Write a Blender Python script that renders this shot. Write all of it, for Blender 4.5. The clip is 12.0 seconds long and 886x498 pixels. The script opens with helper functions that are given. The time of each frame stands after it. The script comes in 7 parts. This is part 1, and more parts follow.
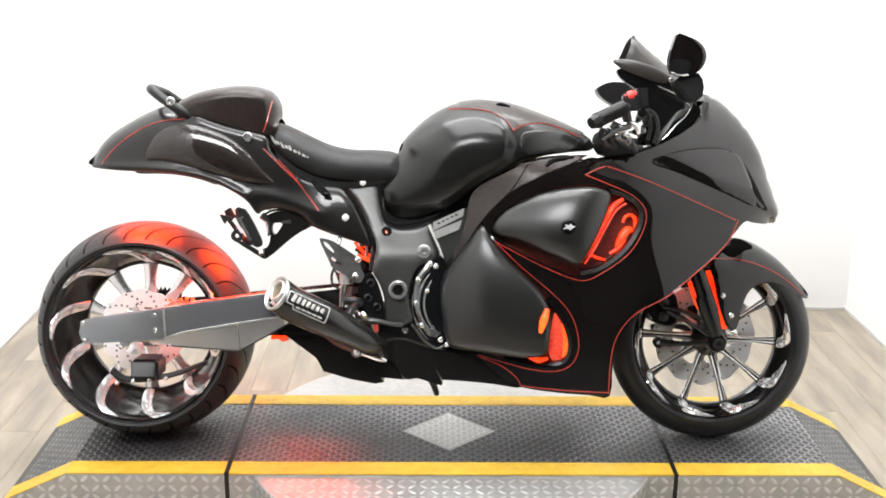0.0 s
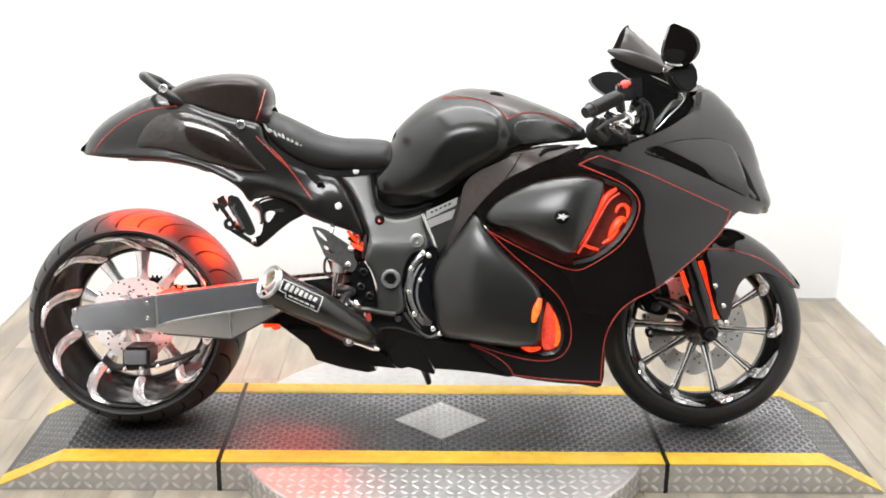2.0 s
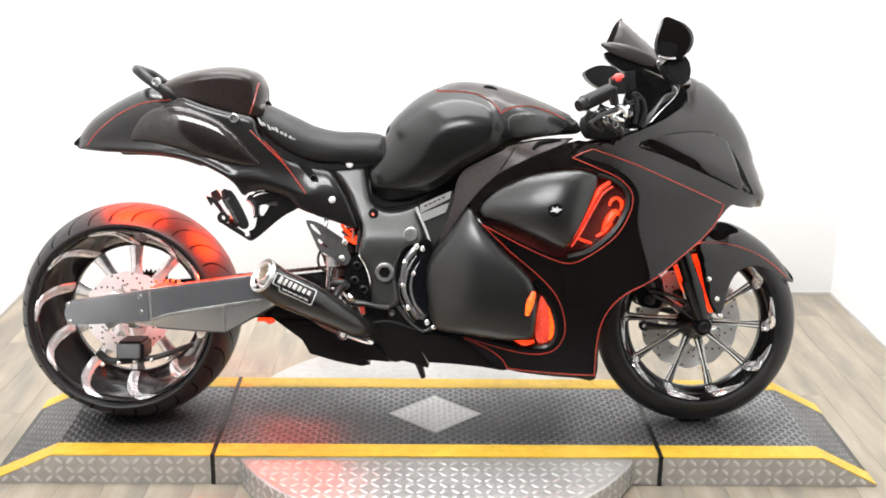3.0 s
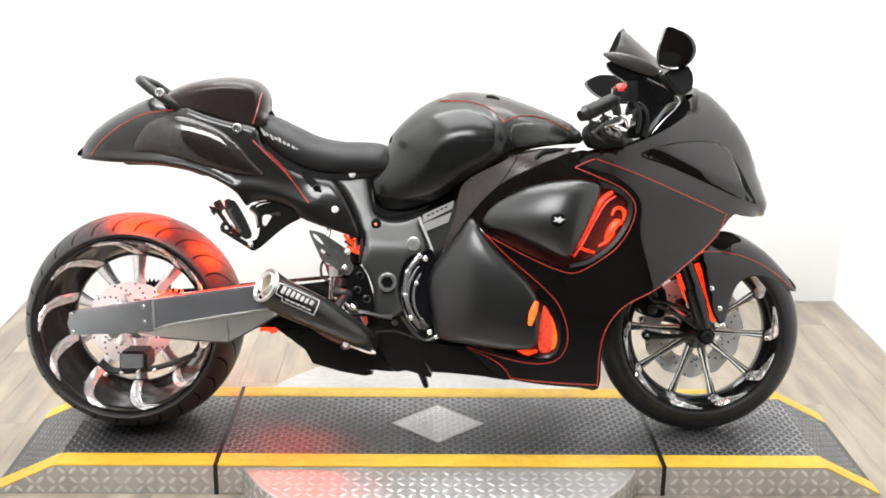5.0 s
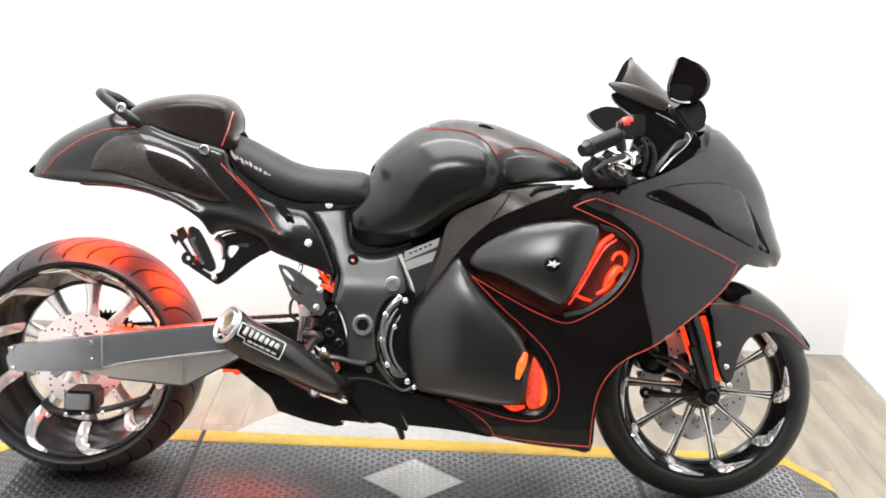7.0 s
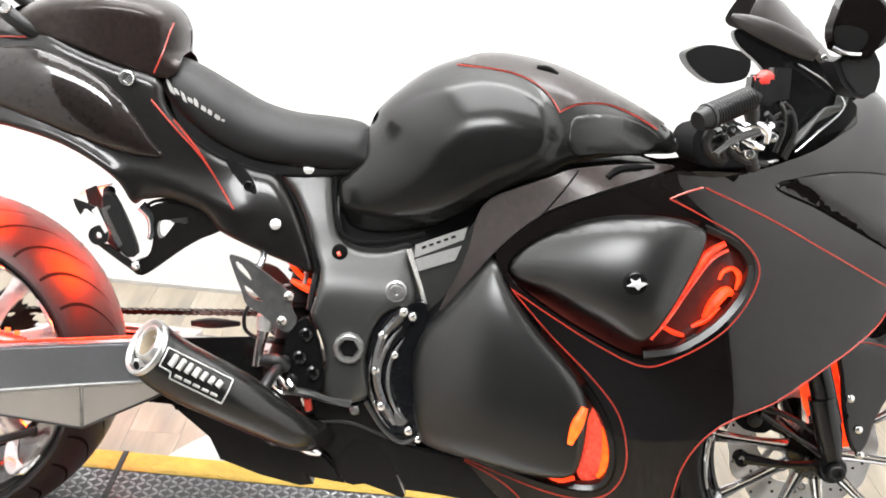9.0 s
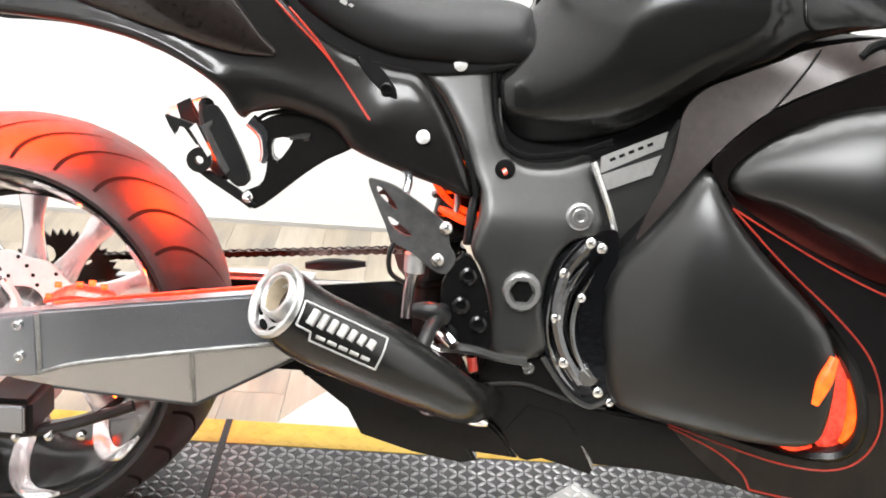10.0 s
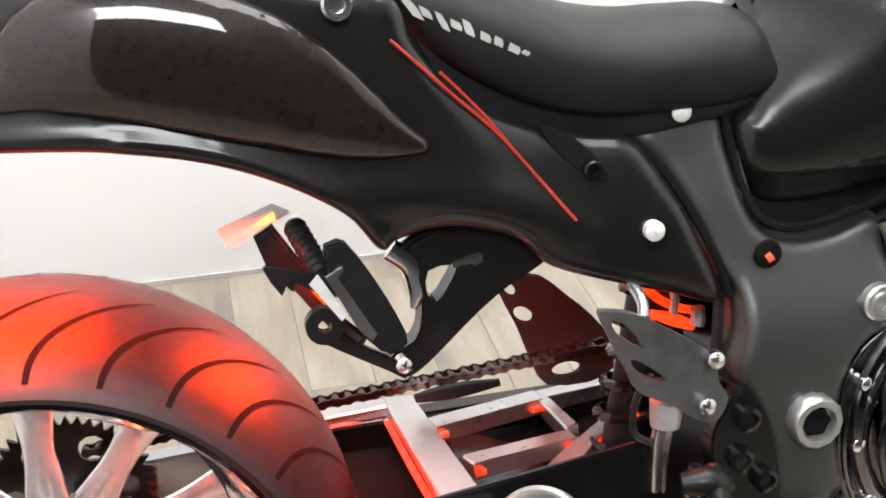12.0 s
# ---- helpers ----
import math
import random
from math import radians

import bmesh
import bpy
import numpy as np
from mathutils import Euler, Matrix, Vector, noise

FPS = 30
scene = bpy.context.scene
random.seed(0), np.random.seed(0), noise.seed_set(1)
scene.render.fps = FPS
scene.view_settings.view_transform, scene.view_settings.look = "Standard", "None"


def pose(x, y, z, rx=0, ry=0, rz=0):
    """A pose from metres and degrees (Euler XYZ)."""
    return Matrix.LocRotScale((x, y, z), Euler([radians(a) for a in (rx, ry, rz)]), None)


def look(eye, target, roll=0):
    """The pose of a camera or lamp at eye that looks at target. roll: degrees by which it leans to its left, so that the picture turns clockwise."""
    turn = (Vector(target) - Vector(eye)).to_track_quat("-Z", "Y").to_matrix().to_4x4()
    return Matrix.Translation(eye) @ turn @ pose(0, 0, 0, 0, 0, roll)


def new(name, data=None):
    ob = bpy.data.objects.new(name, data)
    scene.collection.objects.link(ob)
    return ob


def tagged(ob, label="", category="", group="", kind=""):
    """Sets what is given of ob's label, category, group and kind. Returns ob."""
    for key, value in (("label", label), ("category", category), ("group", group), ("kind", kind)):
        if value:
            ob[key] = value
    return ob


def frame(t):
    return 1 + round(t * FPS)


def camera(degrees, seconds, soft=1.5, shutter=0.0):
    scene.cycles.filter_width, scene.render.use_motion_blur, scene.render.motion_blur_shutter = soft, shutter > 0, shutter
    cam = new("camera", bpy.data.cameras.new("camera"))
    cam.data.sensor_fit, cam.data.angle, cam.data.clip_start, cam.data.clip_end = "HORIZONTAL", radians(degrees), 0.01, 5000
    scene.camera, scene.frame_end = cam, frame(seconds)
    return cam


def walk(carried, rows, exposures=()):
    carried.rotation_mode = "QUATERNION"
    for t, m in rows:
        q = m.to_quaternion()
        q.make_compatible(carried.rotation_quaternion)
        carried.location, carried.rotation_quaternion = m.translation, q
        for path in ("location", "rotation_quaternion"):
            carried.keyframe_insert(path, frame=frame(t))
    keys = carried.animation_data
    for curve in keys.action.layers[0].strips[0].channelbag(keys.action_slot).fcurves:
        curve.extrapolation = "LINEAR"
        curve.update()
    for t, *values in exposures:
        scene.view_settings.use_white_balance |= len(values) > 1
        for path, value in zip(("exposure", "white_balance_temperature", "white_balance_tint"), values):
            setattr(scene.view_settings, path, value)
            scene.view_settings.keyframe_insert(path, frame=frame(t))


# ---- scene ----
cam = camera(42.7, 12.0, soft=1.8)
PATH = [
    (0, (-0.047, -3.066, 1.483), (-0.025, -1.151, 0.909), 0.5),
    (0.5, (-0.048, -3.068, 1.481), (-0.025, -1.153, 0.906), 0.6),
    (1, (-0.053, -3.065, 1.481), (-0.021, -1.152, 0.899), 0.8),
    (1.5, (-0.051, -3.064, 1.476), (-0.021, -1.152, 0.892), 1.0),
    (2, (-0.054, -3.064, 1.483), (-0.015, -1.154, 0.89), 0.9),
    (2.5, (-0.054, -3.065, 1.48), (-0.003, -1.157, 0.881), 0.8),
    (3, (-0.046, -3.068, 1.474), (-0.001, -1.159, 0.876), 0.9),
    (5, (-0.046, -3.067, 1.482), (-0.006, -1.156, 0.896), 0.8),
    (5.5, (-0.05, -3.067, 1.48), (-0.01, -1.154, 0.896), 1.0),
    (6, (-0.05, -3.05, 1.474), (-0.016, -1.139, 0.886), 0.9),
    (6.5, (-0.033, -2.943, 1.458), (-0.032, -1.035, 0.858), 0.1),
    (7, (-0.012, -2.787, 1.442), (0.036, -0.863, 0.898), 3.0),
    (7.2, (-0.003, -2.721, 1.419), (0.063, -0.792, 0.892), 2.9),
    (8.8, (-0.045, -1.967, 1.375), (0.082, -0.088, 0.701), 6.7),
    (9, (-0.08, -1.868, 1.353), (0.01, -0.003, 0.638), 6.9),
    (9.5, (-0.175, -1.657, 1.274), (-0.083, 0.155, 0.433), 5.7),
    (10, (-0.278, -1.479, 1.167), (-0.237, 0.336, 0.329), 4.2),
    (10.5, (-0.367, -1.282, 1.177), (-0.515, 0.508, 0.298), 1.9),
    (11, (-0.493, -1.137, 1.189), (-0.476, 0.594, 0.188), 0.9),
    (11.5, (-0.582, -1.033, 1.174), (-0.401, 0.7, 0.192), 1.1),
    (12, (-0.668, -0.872, 1.139), (-0.281, 0.841, 0.184), -0.9),
]
walk(cam, [(t, look(eye, target, roll)) for t, eye, target, roll in PATH], ((0.0, 0.0), (6.5, 0.0), (9.0, 0.2), (9.5, 0.22), (10.5, 0.15), (11.0, -0.04), (12.0, -0.28)))

# ---- light: white photo booth with ceiling softboxes, red LED strips on the motorcycle ----
world = bpy.data.worlds.new("world")
world.use_nodes = True
world.node_tree.nodes["Background"].inputs[0].default_value = (0.9, 0.95, 1.0, 1)
world.node_tree.nodes["Background"].inputs[1].default_value = 0.05
scene.world = world
LEAN_DEG, BIKE_Y = 12.0, -0.04
FLOOR_Z = -0.085
BIKE = pose(0, BIKE_Y, 0, -LEAN_DEG, 0, 0)
scene.view_settings.exposure = 0.0


def area_lamp(name, eye, target, sx, sy, watts, colour=(1, 1, 1)):
    data = bpy.data.lights.new(name, "AREA")
    data.shape, data.size, data.size_y, data.energy, data.color = "RECTANGLE", sx, sy, watts, colour
    ob = new(name, data)
    ob.matrix_world = look(eye, target)
    return ob


area_lamp("softbox_lamp", (-0.20, -0.1, 3.08), (-0.20, -0.1, 0.0), 2.3, 1.6, 96, (0.992, 0.996, 1.0))
area_lamp("softbox_lamp", (0.0, 1.0, 3.08), (0.0, 1.18, 0.0), 3.0, 0.3, 68, (0.992, 0.996, 1.0))
area_lamp("softbox_lamp", (-0.95, -2.2, 3.08), (-0.85, -0.6, 0.0), 1.5, 1.0, 128, (0.992, 0.996, 1.0))
RED = (1.0, 0.038, 0.0)


def led(place, aim, sx, sy, watts, spread=120):
    ob = area_lamp("led_lamp", BIKE @ Vector(place), BIKE @ Vector(aim), sx, sy, watts, RED)
    ob.data.spread = radians(spread)
    return ob


led((-0.85, 0.0, 0.732), (-0.82, 0.0, 0.5), 0.22, 0.22, 6.2, 98)
led((-0.555, 0.0, 0.625), (-0.68, 0.0, 0.46), 0.10, 0.15, 4.2, 115)
led((-0.575, 0.10, 0.37), (-0.45, 0.0, 0.33), 0.03, 0.12, 0.08, 150)
led((-0.26, 0.0, 0.62), (-0.36, 0.0, 0.36), 0.08, 0.10, 1.7)
led((0.68, 0.0, 0.60), (0.74, -0.02, 0.35), 0.05, 0.06, 2.5)
led((-0.40, -0.02, 0.17), (-0.46, -0.16, 0.0), 0.22, 0.10, 0.40, 160)
led((-0.67, -0.185, 0.37), (-0.79, -0.02, 0.36), 0.06, 0.05, 0.4, 150)
led((-0.66, 0.10, 0.25), (-0.80, -0.06, 0.27), 0.06, 0.06, 0.6, 150)

# ---- materials ----


def mat(name, colour, rough=0.5, metal=0.0, coat=0.0, vary=0.15, scale=40.0, bump=0.0, bump_scale=200.0, bump_dist=0.002, bump_detail=4, second=None, emit=None, emit2=None, strength=0.0, island=0.0, coat_rough=0.05, rough_vary=0.0, spec=0.5):
    m = bpy.data.materials.new(name)
    m.use_nodes = True
    nt = m.node_tree
    b = nt.nodes["Principled BSDF"]
    b.inputs["Roughness"].default_value, b.inputs["Metallic"].default_value = rough, metal
    b.inputs["Coat Weight"].default_value, b.inputs["Coat Roughness"].default_value = coat, coat_rough
    b.inputs["Specular IOR Level"].default_value = spec
    tc = nt.nodes.new("ShaderNodeTexCoord")
    n1, n2 = nt.nodes.new("ShaderNodeTexNoise"), nt.nodes.new("ShaderNodeTexNoise")
    n1.inputs["Scale"].default_value, n2.inputs["Scale"].default_value = scale, scale / 9
    n1.inputs["Detail"].default_value = 5
    for n in (n1, n2):
        nt.links.new(tc.outputs["Object"], n.inputs["Vector"])
    add = nt.nodes.new("ShaderNodeMath")
    add.operation = "ADD"
    nt.links.new(n1.outputs["Fac"], add.inputs[0])
    nt.links.new(n2.outputs["Fac"], add.inputs[1])
    half = nt.nodes.new("ShaderNodeMath")
    half.operation = "MULTIPLY"
    half.inputs[1].default_value = 0.5
    nt.links.new(add.outputs[0], half.inputs[0])
    ramp = nt.nodes.new("ShaderNodeValToRGB")
    lo = tuple(c * (1 - vary) for c in colour)
    hi = second or tuple(min(1, c * (1 + vary)) for c in colour)
    ramp.color_ramp.elements[0].position, ramp.color_ramp.elements[1].position = 0.35, 0.65
    ramp.color_ramp.elements[0].color, ramp.color_ramp.elements[1].color = (*lo, 1), (*hi, 1)
    nt.links.new(half.outputs[0], ramp.inputs[0])
    last = ramp.outputs[0]
    if island:
        geo, oi = nt.nodes.new("ShaderNodeNewGeometry"), nt.nodes.new("ShaderNodeObjectInfo")
        both = nt.nodes.new("ShaderNodeMath")
        nt.links.new(geo.outputs["Random Per Island"], both.inputs[0])
        nt.links.new(oi.outputs["Random"], both.inputs[1])
        fr = nt.nodes.new("ShaderNodeMath")
        fr.operation = "FRACT"
        nt.links.new(both.outputs[0], fr.inputs[0])
        mr = nt.nodes.new("ShaderNodeMapRange")
        mr.inputs[3].default_value, mr.inputs[4].default_value = 1 - island, 1 + island
        nt.links.new(fr.outputs[0], mr.inputs[0])
        mul = nt.nodes.new("ShaderNodeVectorMath")
        mul.operation = "SCALE"
        nt.links.new(last, mul.inputs[0])
        nt.links.new(mr.outputs[0], mul.inputs["Scale"])
        last = mul.outputs[0]
    nt.links.new(last, b.inputs["Base Color"])
    if rough_vary:
        mr2 = nt.nodes.new("ShaderNodeMapRange")
        mr2.inputs[1].default_value, mr2.inputs[2].default_value = 0.3, 0.7
        mr2.inputs[3].default_value, mr2.inputs[4].default_value = max(0.02, rough - rough_vary), rough + rough_vary
        nt.links.new(half.outputs[0], mr2.inputs[0])
        nt.links.new(mr2.outputs[0], b.inputs["Roughness"])
    if bump:
        n3, bp = nt.nodes.new("ShaderNodeTexNoise"), nt.nodes.new("ShaderNodeBump")
        n3.inputs["Scale"].default_value, n3.inputs["Detail"].default_value = bump_scale, bump_detail
        bp.inputs["Strength"].default_value, bp.inputs["Distance"].default_value = bump, bump_dist
        nt.links.new(tc.outputs["Object"], n3.inputs["Vector"])
        nt.links.new(n3.outputs["Fac"], bp.inputs["Height"])
        nt.links.new(bp.outputs[0], b.inputs["Normal"])
    if emit:
        b.inputs["Emission Color"].default_value, b.inputs["Emission Strength"].default_value = (*emit, 1), strength
        if emit2:
            er = nt.nodes.new("ShaderNodeValToRGB")
            er.color_ramp.elements[0].position, er.color_ramp.elements[1].position = 0.38, 0.62
            er.color_ramp.elements[0].color, er.color_ramp.elements[1].color = (*emit, 1), (*emit2, 1)
            nt.links.new(half.outputs[0], er.inputs[0])
            nt.links.new(er.outputs[0], b.inputs["Emission Color"])
    return m


M_GLOSS = mat("gloss_black_paint", (0.0055, 0.0048, 0.0045), 0.3, 0.0, 1.0, 0.25, 900, second=(0.008, 0.006, 0.0055), coat_rough=0.025, spec=0.0)
M_BROWN = mat("gloss_brown_pearl_paint", (0.012, 0.0086, 0.0074), 0.33, 0.1, 1.0, 0.3, 900, second=(0.017, 0.012, 0.0102), coat_rough=0.03, spec=0.1)
M_SATIN = mat("satin_black_paint", (0.0085, 0.0086, 0.0082), 0.21, 0.0, 0.0, 0.1, 300, spec=0.36)
M_POD = mat("satin_graphite_paint", (0.012, 0.0123, 0.0118), 0.28, 0.0, 0.0, 0.1, 300, spec=0.56)
M_FRAME = mat("satin_charcoal_cast", (0.040, 0.041, 0.039), 0.34, 0.25, 0.0, 0.10, 120, 0.04, 700, rough_vary=0.03, spec=0.8)
M_SEAT = mat("black_seat_vinyl", (0.0065, 0.0065, 0.0065), 0.42, 0, 0, 0.25, 200, 0.35, 900, rough_vary=0.05, spec=0.27)
M_RUBBER = mat("black_rubber", (0.0125, 0.0125, 0.0135), 0.40, 0, 0, 0.3, 60, 0.2, 500, rough_vary=0.06, spec=0.36)
# near-black for tyre grooves and slots, also darkens shaded recesses by colour
M_NEARBLACK = mat("matte_near_black", (0.006, 0.006, 0.006), 0.9, 0, 0, 0.2, 60, spec=0.1)
M_PLASTIC = mat("black_plastic", (0.009, 0.009, 0.0092), 0.40, 0, 0.1, 0.2, 150, 0.1, 800, spec=0.32)
M_BLACKRIM = mat("gloss_black_rim", (0.006, 0.006, 0.006), 0.22, 0, 0.35, 0.2, 60, spec=0.2, coat_rough=0.08)
M_SPOKE = mat("polished_alloy", (0.90, 0.90, 0.905), 0.18, 0.82, 0, 0.04, 30)
M_BARREL = mat("black_wheel_barrel", (0.005, 0.005, 0.005), 0.14, 0, 0.0, 0.2, 60, spec=0.45)
M_ENGINE = mat("smoked_black_chrome", (0.16, 0.16, 0.165), 0.13, 1.0, 0.5, 0.2, 60, 0.35, 60, spec=0.5, coat_rough=0.03)
M_CHROME = mat("polished_chrome", (0.88, 0.88, 0.89), 0.13, 1.0, 0, 0.04, 30)
M_PLATED = mat("satin_plated_steel", (0.56, 0.56, 0.55), 0.30, 0.85, 0, 0.12, 160, 0.1, 500)
M_STEEL = mat("brushed_steel", (0.70, 0.70, 0.69), 0.24, 1.0, 0, 0.1, 120, 0.1, 500)
M_DISC = mat("bright_machined_steel", (0.86, 0.86, 0.86), 0.34, 0.40, 0, 0.06, 120, 0.1, 500)
M_SWING = mat("satin_grey_aluminium", (0.52, 0.535, 0.56), 0.25, 0.92, 0.0, 0.05, 14, 0.5, 4, bump_dist=0.016, bump_detail=0, spec=0.6)
M_MUFFLER = mat("satin_black_ceramic", (0.011, 0.0108, 0.0102), 0.21, 0.0, 0.0, 0.2, 250, 0.05, 600, rough_vary=0.04, spec=0.55)
M_HEEL = mat("worn_grey_anodised_plate", (0.10, 0.10, 0.10), 0.38, 0.4, 0.0, 0.3, 70, 0.1, 500, rough_vary=0.08)
M_BEAM = mat("polished_aluminium_beam", (0.62, 0.62, 0.625), 0.30, 0.95, 0.0, 0.08, 60, 0.06, 300, rough_vary=0.06)
M_WELD = mat("welded_aluminium_bead", (0.30, 0.30, 0.29), 0.35, 0.9, 0, 0.3, 300, 0.6, 600)
M_ALU = mat("bright_aluminium_plate", (0.47, 0.468, 0.458), 0.36, 0.62, 0, 0.14, 50, 0.1, 400, rough_vary=0.08)
# bars lighter than their plate, so their glints sit in the colour
M_GLINT_BAR = mat("glint_bright_tread_bar", (0.70, 0.70, 0.69), 0.30, 0.7, 0, 0.1, 60)
M_TREAD_BLACK = mat("black_painted_tread_plate", (0.050, 0.050, 0.052), 0.37, 0.3, 0, 0.35, 40, 0.1, 300, rough_vary=0.1)
M_TREAD_WORN = mat("worn_black_tread_ridge", (0.25, 0.25, 0.255), 0.29, 0.8, 0, 0.35, 60)
M_YELLOW = mat("safety_yellow_paint", (0.62, 0.37, 0.025), 0.45, 0, 0, 0.15, 30, 0.1, 300, second=(0.70, 0.45, 0.05))
M_RED = mat("red_pinstripe_paint", (0.42, 0.035, 0.020), 0.35, 0, 0.6, 0.1, 200)
M_REDPLASTIC = mat("red_plastic_switch", (0.60, 0.03, 0.02), 0.4, 0, 0, 0.1, 100)
M_WALL = mat("white_painted_wall", (0.80, 0.80, 0.797), 0.7, 0, 0, 0.02, 3, 0.05, 200)
M_CEIL = mat("white_ceiling_paint", (0.80, 0.80, 0.79), 0.8, 0, 0, 0.03, 3)
M_BACK = mat("dim_grey_showroom_wall", (0.057, 0.061, 0.069), 0.8, 0, 0, 0.2, 2)
M_BASE = mat("grey_baseboard_gap", (0.45, 0.44, 0.42), 0.6, 0, 0, 0.1, 20)

for m_, ior in ((M_GLOSS, 1.54), (M_BROWN, 1.52)):
    m_.node_tree.nodes["Principled BSDF"].inputs["Coat IOR"].default_value = ior


def wood_planks():
    """Streaky oak print along each plank, shifted from plank to plank."""
    m = mat("pale_oak_vinyl_plank", (0.42, 0.36, 0.28), 0.40, 0, 0, 0.1, 9)
    nt = m.node_tree
    b = nt.nodes["Principled BSDF"]
    tc, oi = nt.nodes.new("ShaderNodeTexCoord"), nt.nodes.new("ShaderNodeObjectInfo")
    shift = nt.nodes.new("ShaderNodeVectorMath")
    shift.operation = "SCALE"
    shift.inputs[0].default_value = (37.0, 53.0, 11.0)
    nt.links.new(oi.outputs["Random"], shift.inputs["Scale"])
    move = nt.nodes.new("ShaderNodeVectorMath")
    nt.links.new(tc.outputs["Object"], move.inputs[0])
    nt.links.new(shift.outputs[0], move.inputs[1])
    facs = []
    for sx, sy, detail in ((14.0, 2.6, 4), (150.0, 7.0, 3)):
        mp, nz = nt.nodes.new("ShaderNodeMapping"), nt.nodes.new("ShaderNodeTexNoise")
        mp.inputs["Scale"].default_value = (sx, sy, 1.0)
        nz.inputs["Scale"].default_value, nz.inputs["Detail"].default_value = 1.0, detail
        nt.links.new(move.outputs[0], mp.inputs["Vector"])
        nt.links.new(mp.outputs[0], nz.inputs["Vector"])
        facs.append(nz)
    ramp = nt.nodes.new("ShaderNodeValToRGB")
    e = ramp.color_ramp.elements
    e[0].position, e[0].color = 0.30, (0.190, 0.172, 0.148, 1)
    e[1].position, e[1].color = 0.72, (0.36, 0.318, 0.262, 1)
    mid_stop = e.new(0.50)
    mid_stop.color = (0.280, 0.238, 0.182, 1)
    nt.links.new(facs[0].outputs["Fac"], ramp.inputs[0])
    grain = nt.nodes.new("ShaderNodeMapRange")
    grain.inputs[3].default_value, grain.inputs[4].default_value = 0.86, 1.12
    nt.links.new(facs[1].outputs["Fac"], grain.inputs[0])
    mul = nt.nodes.new("ShaderNodeVectorMath")
    mul.operation = "SCALE"
    nt.links.new(ramp.outputs[0], mul.inputs[0])
    nt.links.new(grain.outputs[0], mul.inputs["Scale"])
    nt.links.new(mul.outputs[0], b.inputs["Base Color"])
    bp = nt.nodes.new("ShaderNodeBump")
    bp.inputs["Strength"].default_value, bp.inputs["Distance"].default_value = 0.08, 0.001
    nt.links.new(facs[1].outputs["Fac"], bp.inputs["Height"])
    nt.links.new(bp.outputs[0], b.inputs["Normal"])
    return m


M_WOOD = wood_planks()
M_LABEL = mat("silver_label_foil", (0.55, 0.55, 0.54), 0.4, 0.6, 0, 0.1, 200)
M_PRINT = mat("pale_grey_print", (0.40, 0.39, 0.375), 0.5, 0, 0, 0.1, 200)
M_LED = mat("lit_red_led_strip", (0.5, 0.02, 0.01), 0.4, vary=0.5, scale=110, emit=(0.75, 0.012, 0.002), emit2=(1.0, 0.065, 0.006), strength=1.7)
# the LED lens, and a stand-in glow for LED light on nearby parts
M_GLOW = mat("dim_red_led_glow", (0.5, 0.06, 0.04), 0.25, coat=0.6, vary=0.4, scale=160, emit=(0.55, 0.020, 0.010), emit2=(0.9, 0.10, 0.05), strength=0.9)
M_LEDHOT = mat("lit_red_led_core", (0.6, 0.05, 0.01), 0.4, vary=0.3, scale=60, emit=(1.0, 0.06, 0.004), emit2=(1.0, 0.135, 0.008), strength=2.0)
# the red cast of the nearby LEDs is put into this base colour
M_REDLIT = mat("red_lit_black", (0.11, 0.022, 0.016), 0.3, 0, 0.6, 0.3, 80)
M_CHAIN = mat("dark_chain_steel", (0.075, 0.055, 0.048), 0.25, 0.9, 0, 0.3, 200)
M_COWL = mat("satin_brown_pearl_paint", (0.019, 0.0135, 0.0118), 0.33, 0.3, 0.42, 0.3, 900, second=(0.027, 0.019, 0.0165), coat_rough=0.20, spec=0.1)
M_TAIL = mat("gloss_black_tail_paint", (0.0075, 0.0071, 0.0068), 0.34, 0.0, 0.62, 0.2, 900, second=(0.010, 0.0092, 0.0086), coat_rough=0.13, spec=0.15)
M_SCREEN = mat("smoked_screen", (0.034, 0.031, 0.029), 0.28, 0, 0.0, 0.1, 40)

# ---- helpers for shapes ----


def part(name, bm, material, parent=None, label="", sharp=38):
    me = bpy.data.meshes.new(name)
    bm.normal_update()
    bm.to_mesh(me)
    bm.free()
    me.materials.append(material)
    me.shade_smooth()
    me.set_sharp_from_angle(angle=radians(sharp))
    ob = new(name, me)
    if parent:
        ob.parent = parent
    return tagged(ob, label)


def spline(pts, n=8, closed=False):
    """Catmull-Rom through the points, in any dimension."""
    p = [np.array(q, float) for q in pts]
    k = len(p)
    out = []
    for i in range(k if closed else k - 1):
        if closed:
            a, b, c, d = p[(i - 1) % k], p[i], p[(i + 1) % k], p[(i + 2) % k]
        else:
            a, b, c, d = p[max(i - 1, 0)], p[i], p[i + 1], p[min(i + 2, k - 1)]
        for j in range(n):
            u = j / n
            out.append(0.5 * (2 * b + (c - a) * u + (2 * a - 5 * b + 4 * c - d) * u * u + (3 * b - a - 3 * c + d) * u ** 3))
    if not closed:
        out.append(p[-1])
    return [tuple(float(v) for v in q) for q in out]


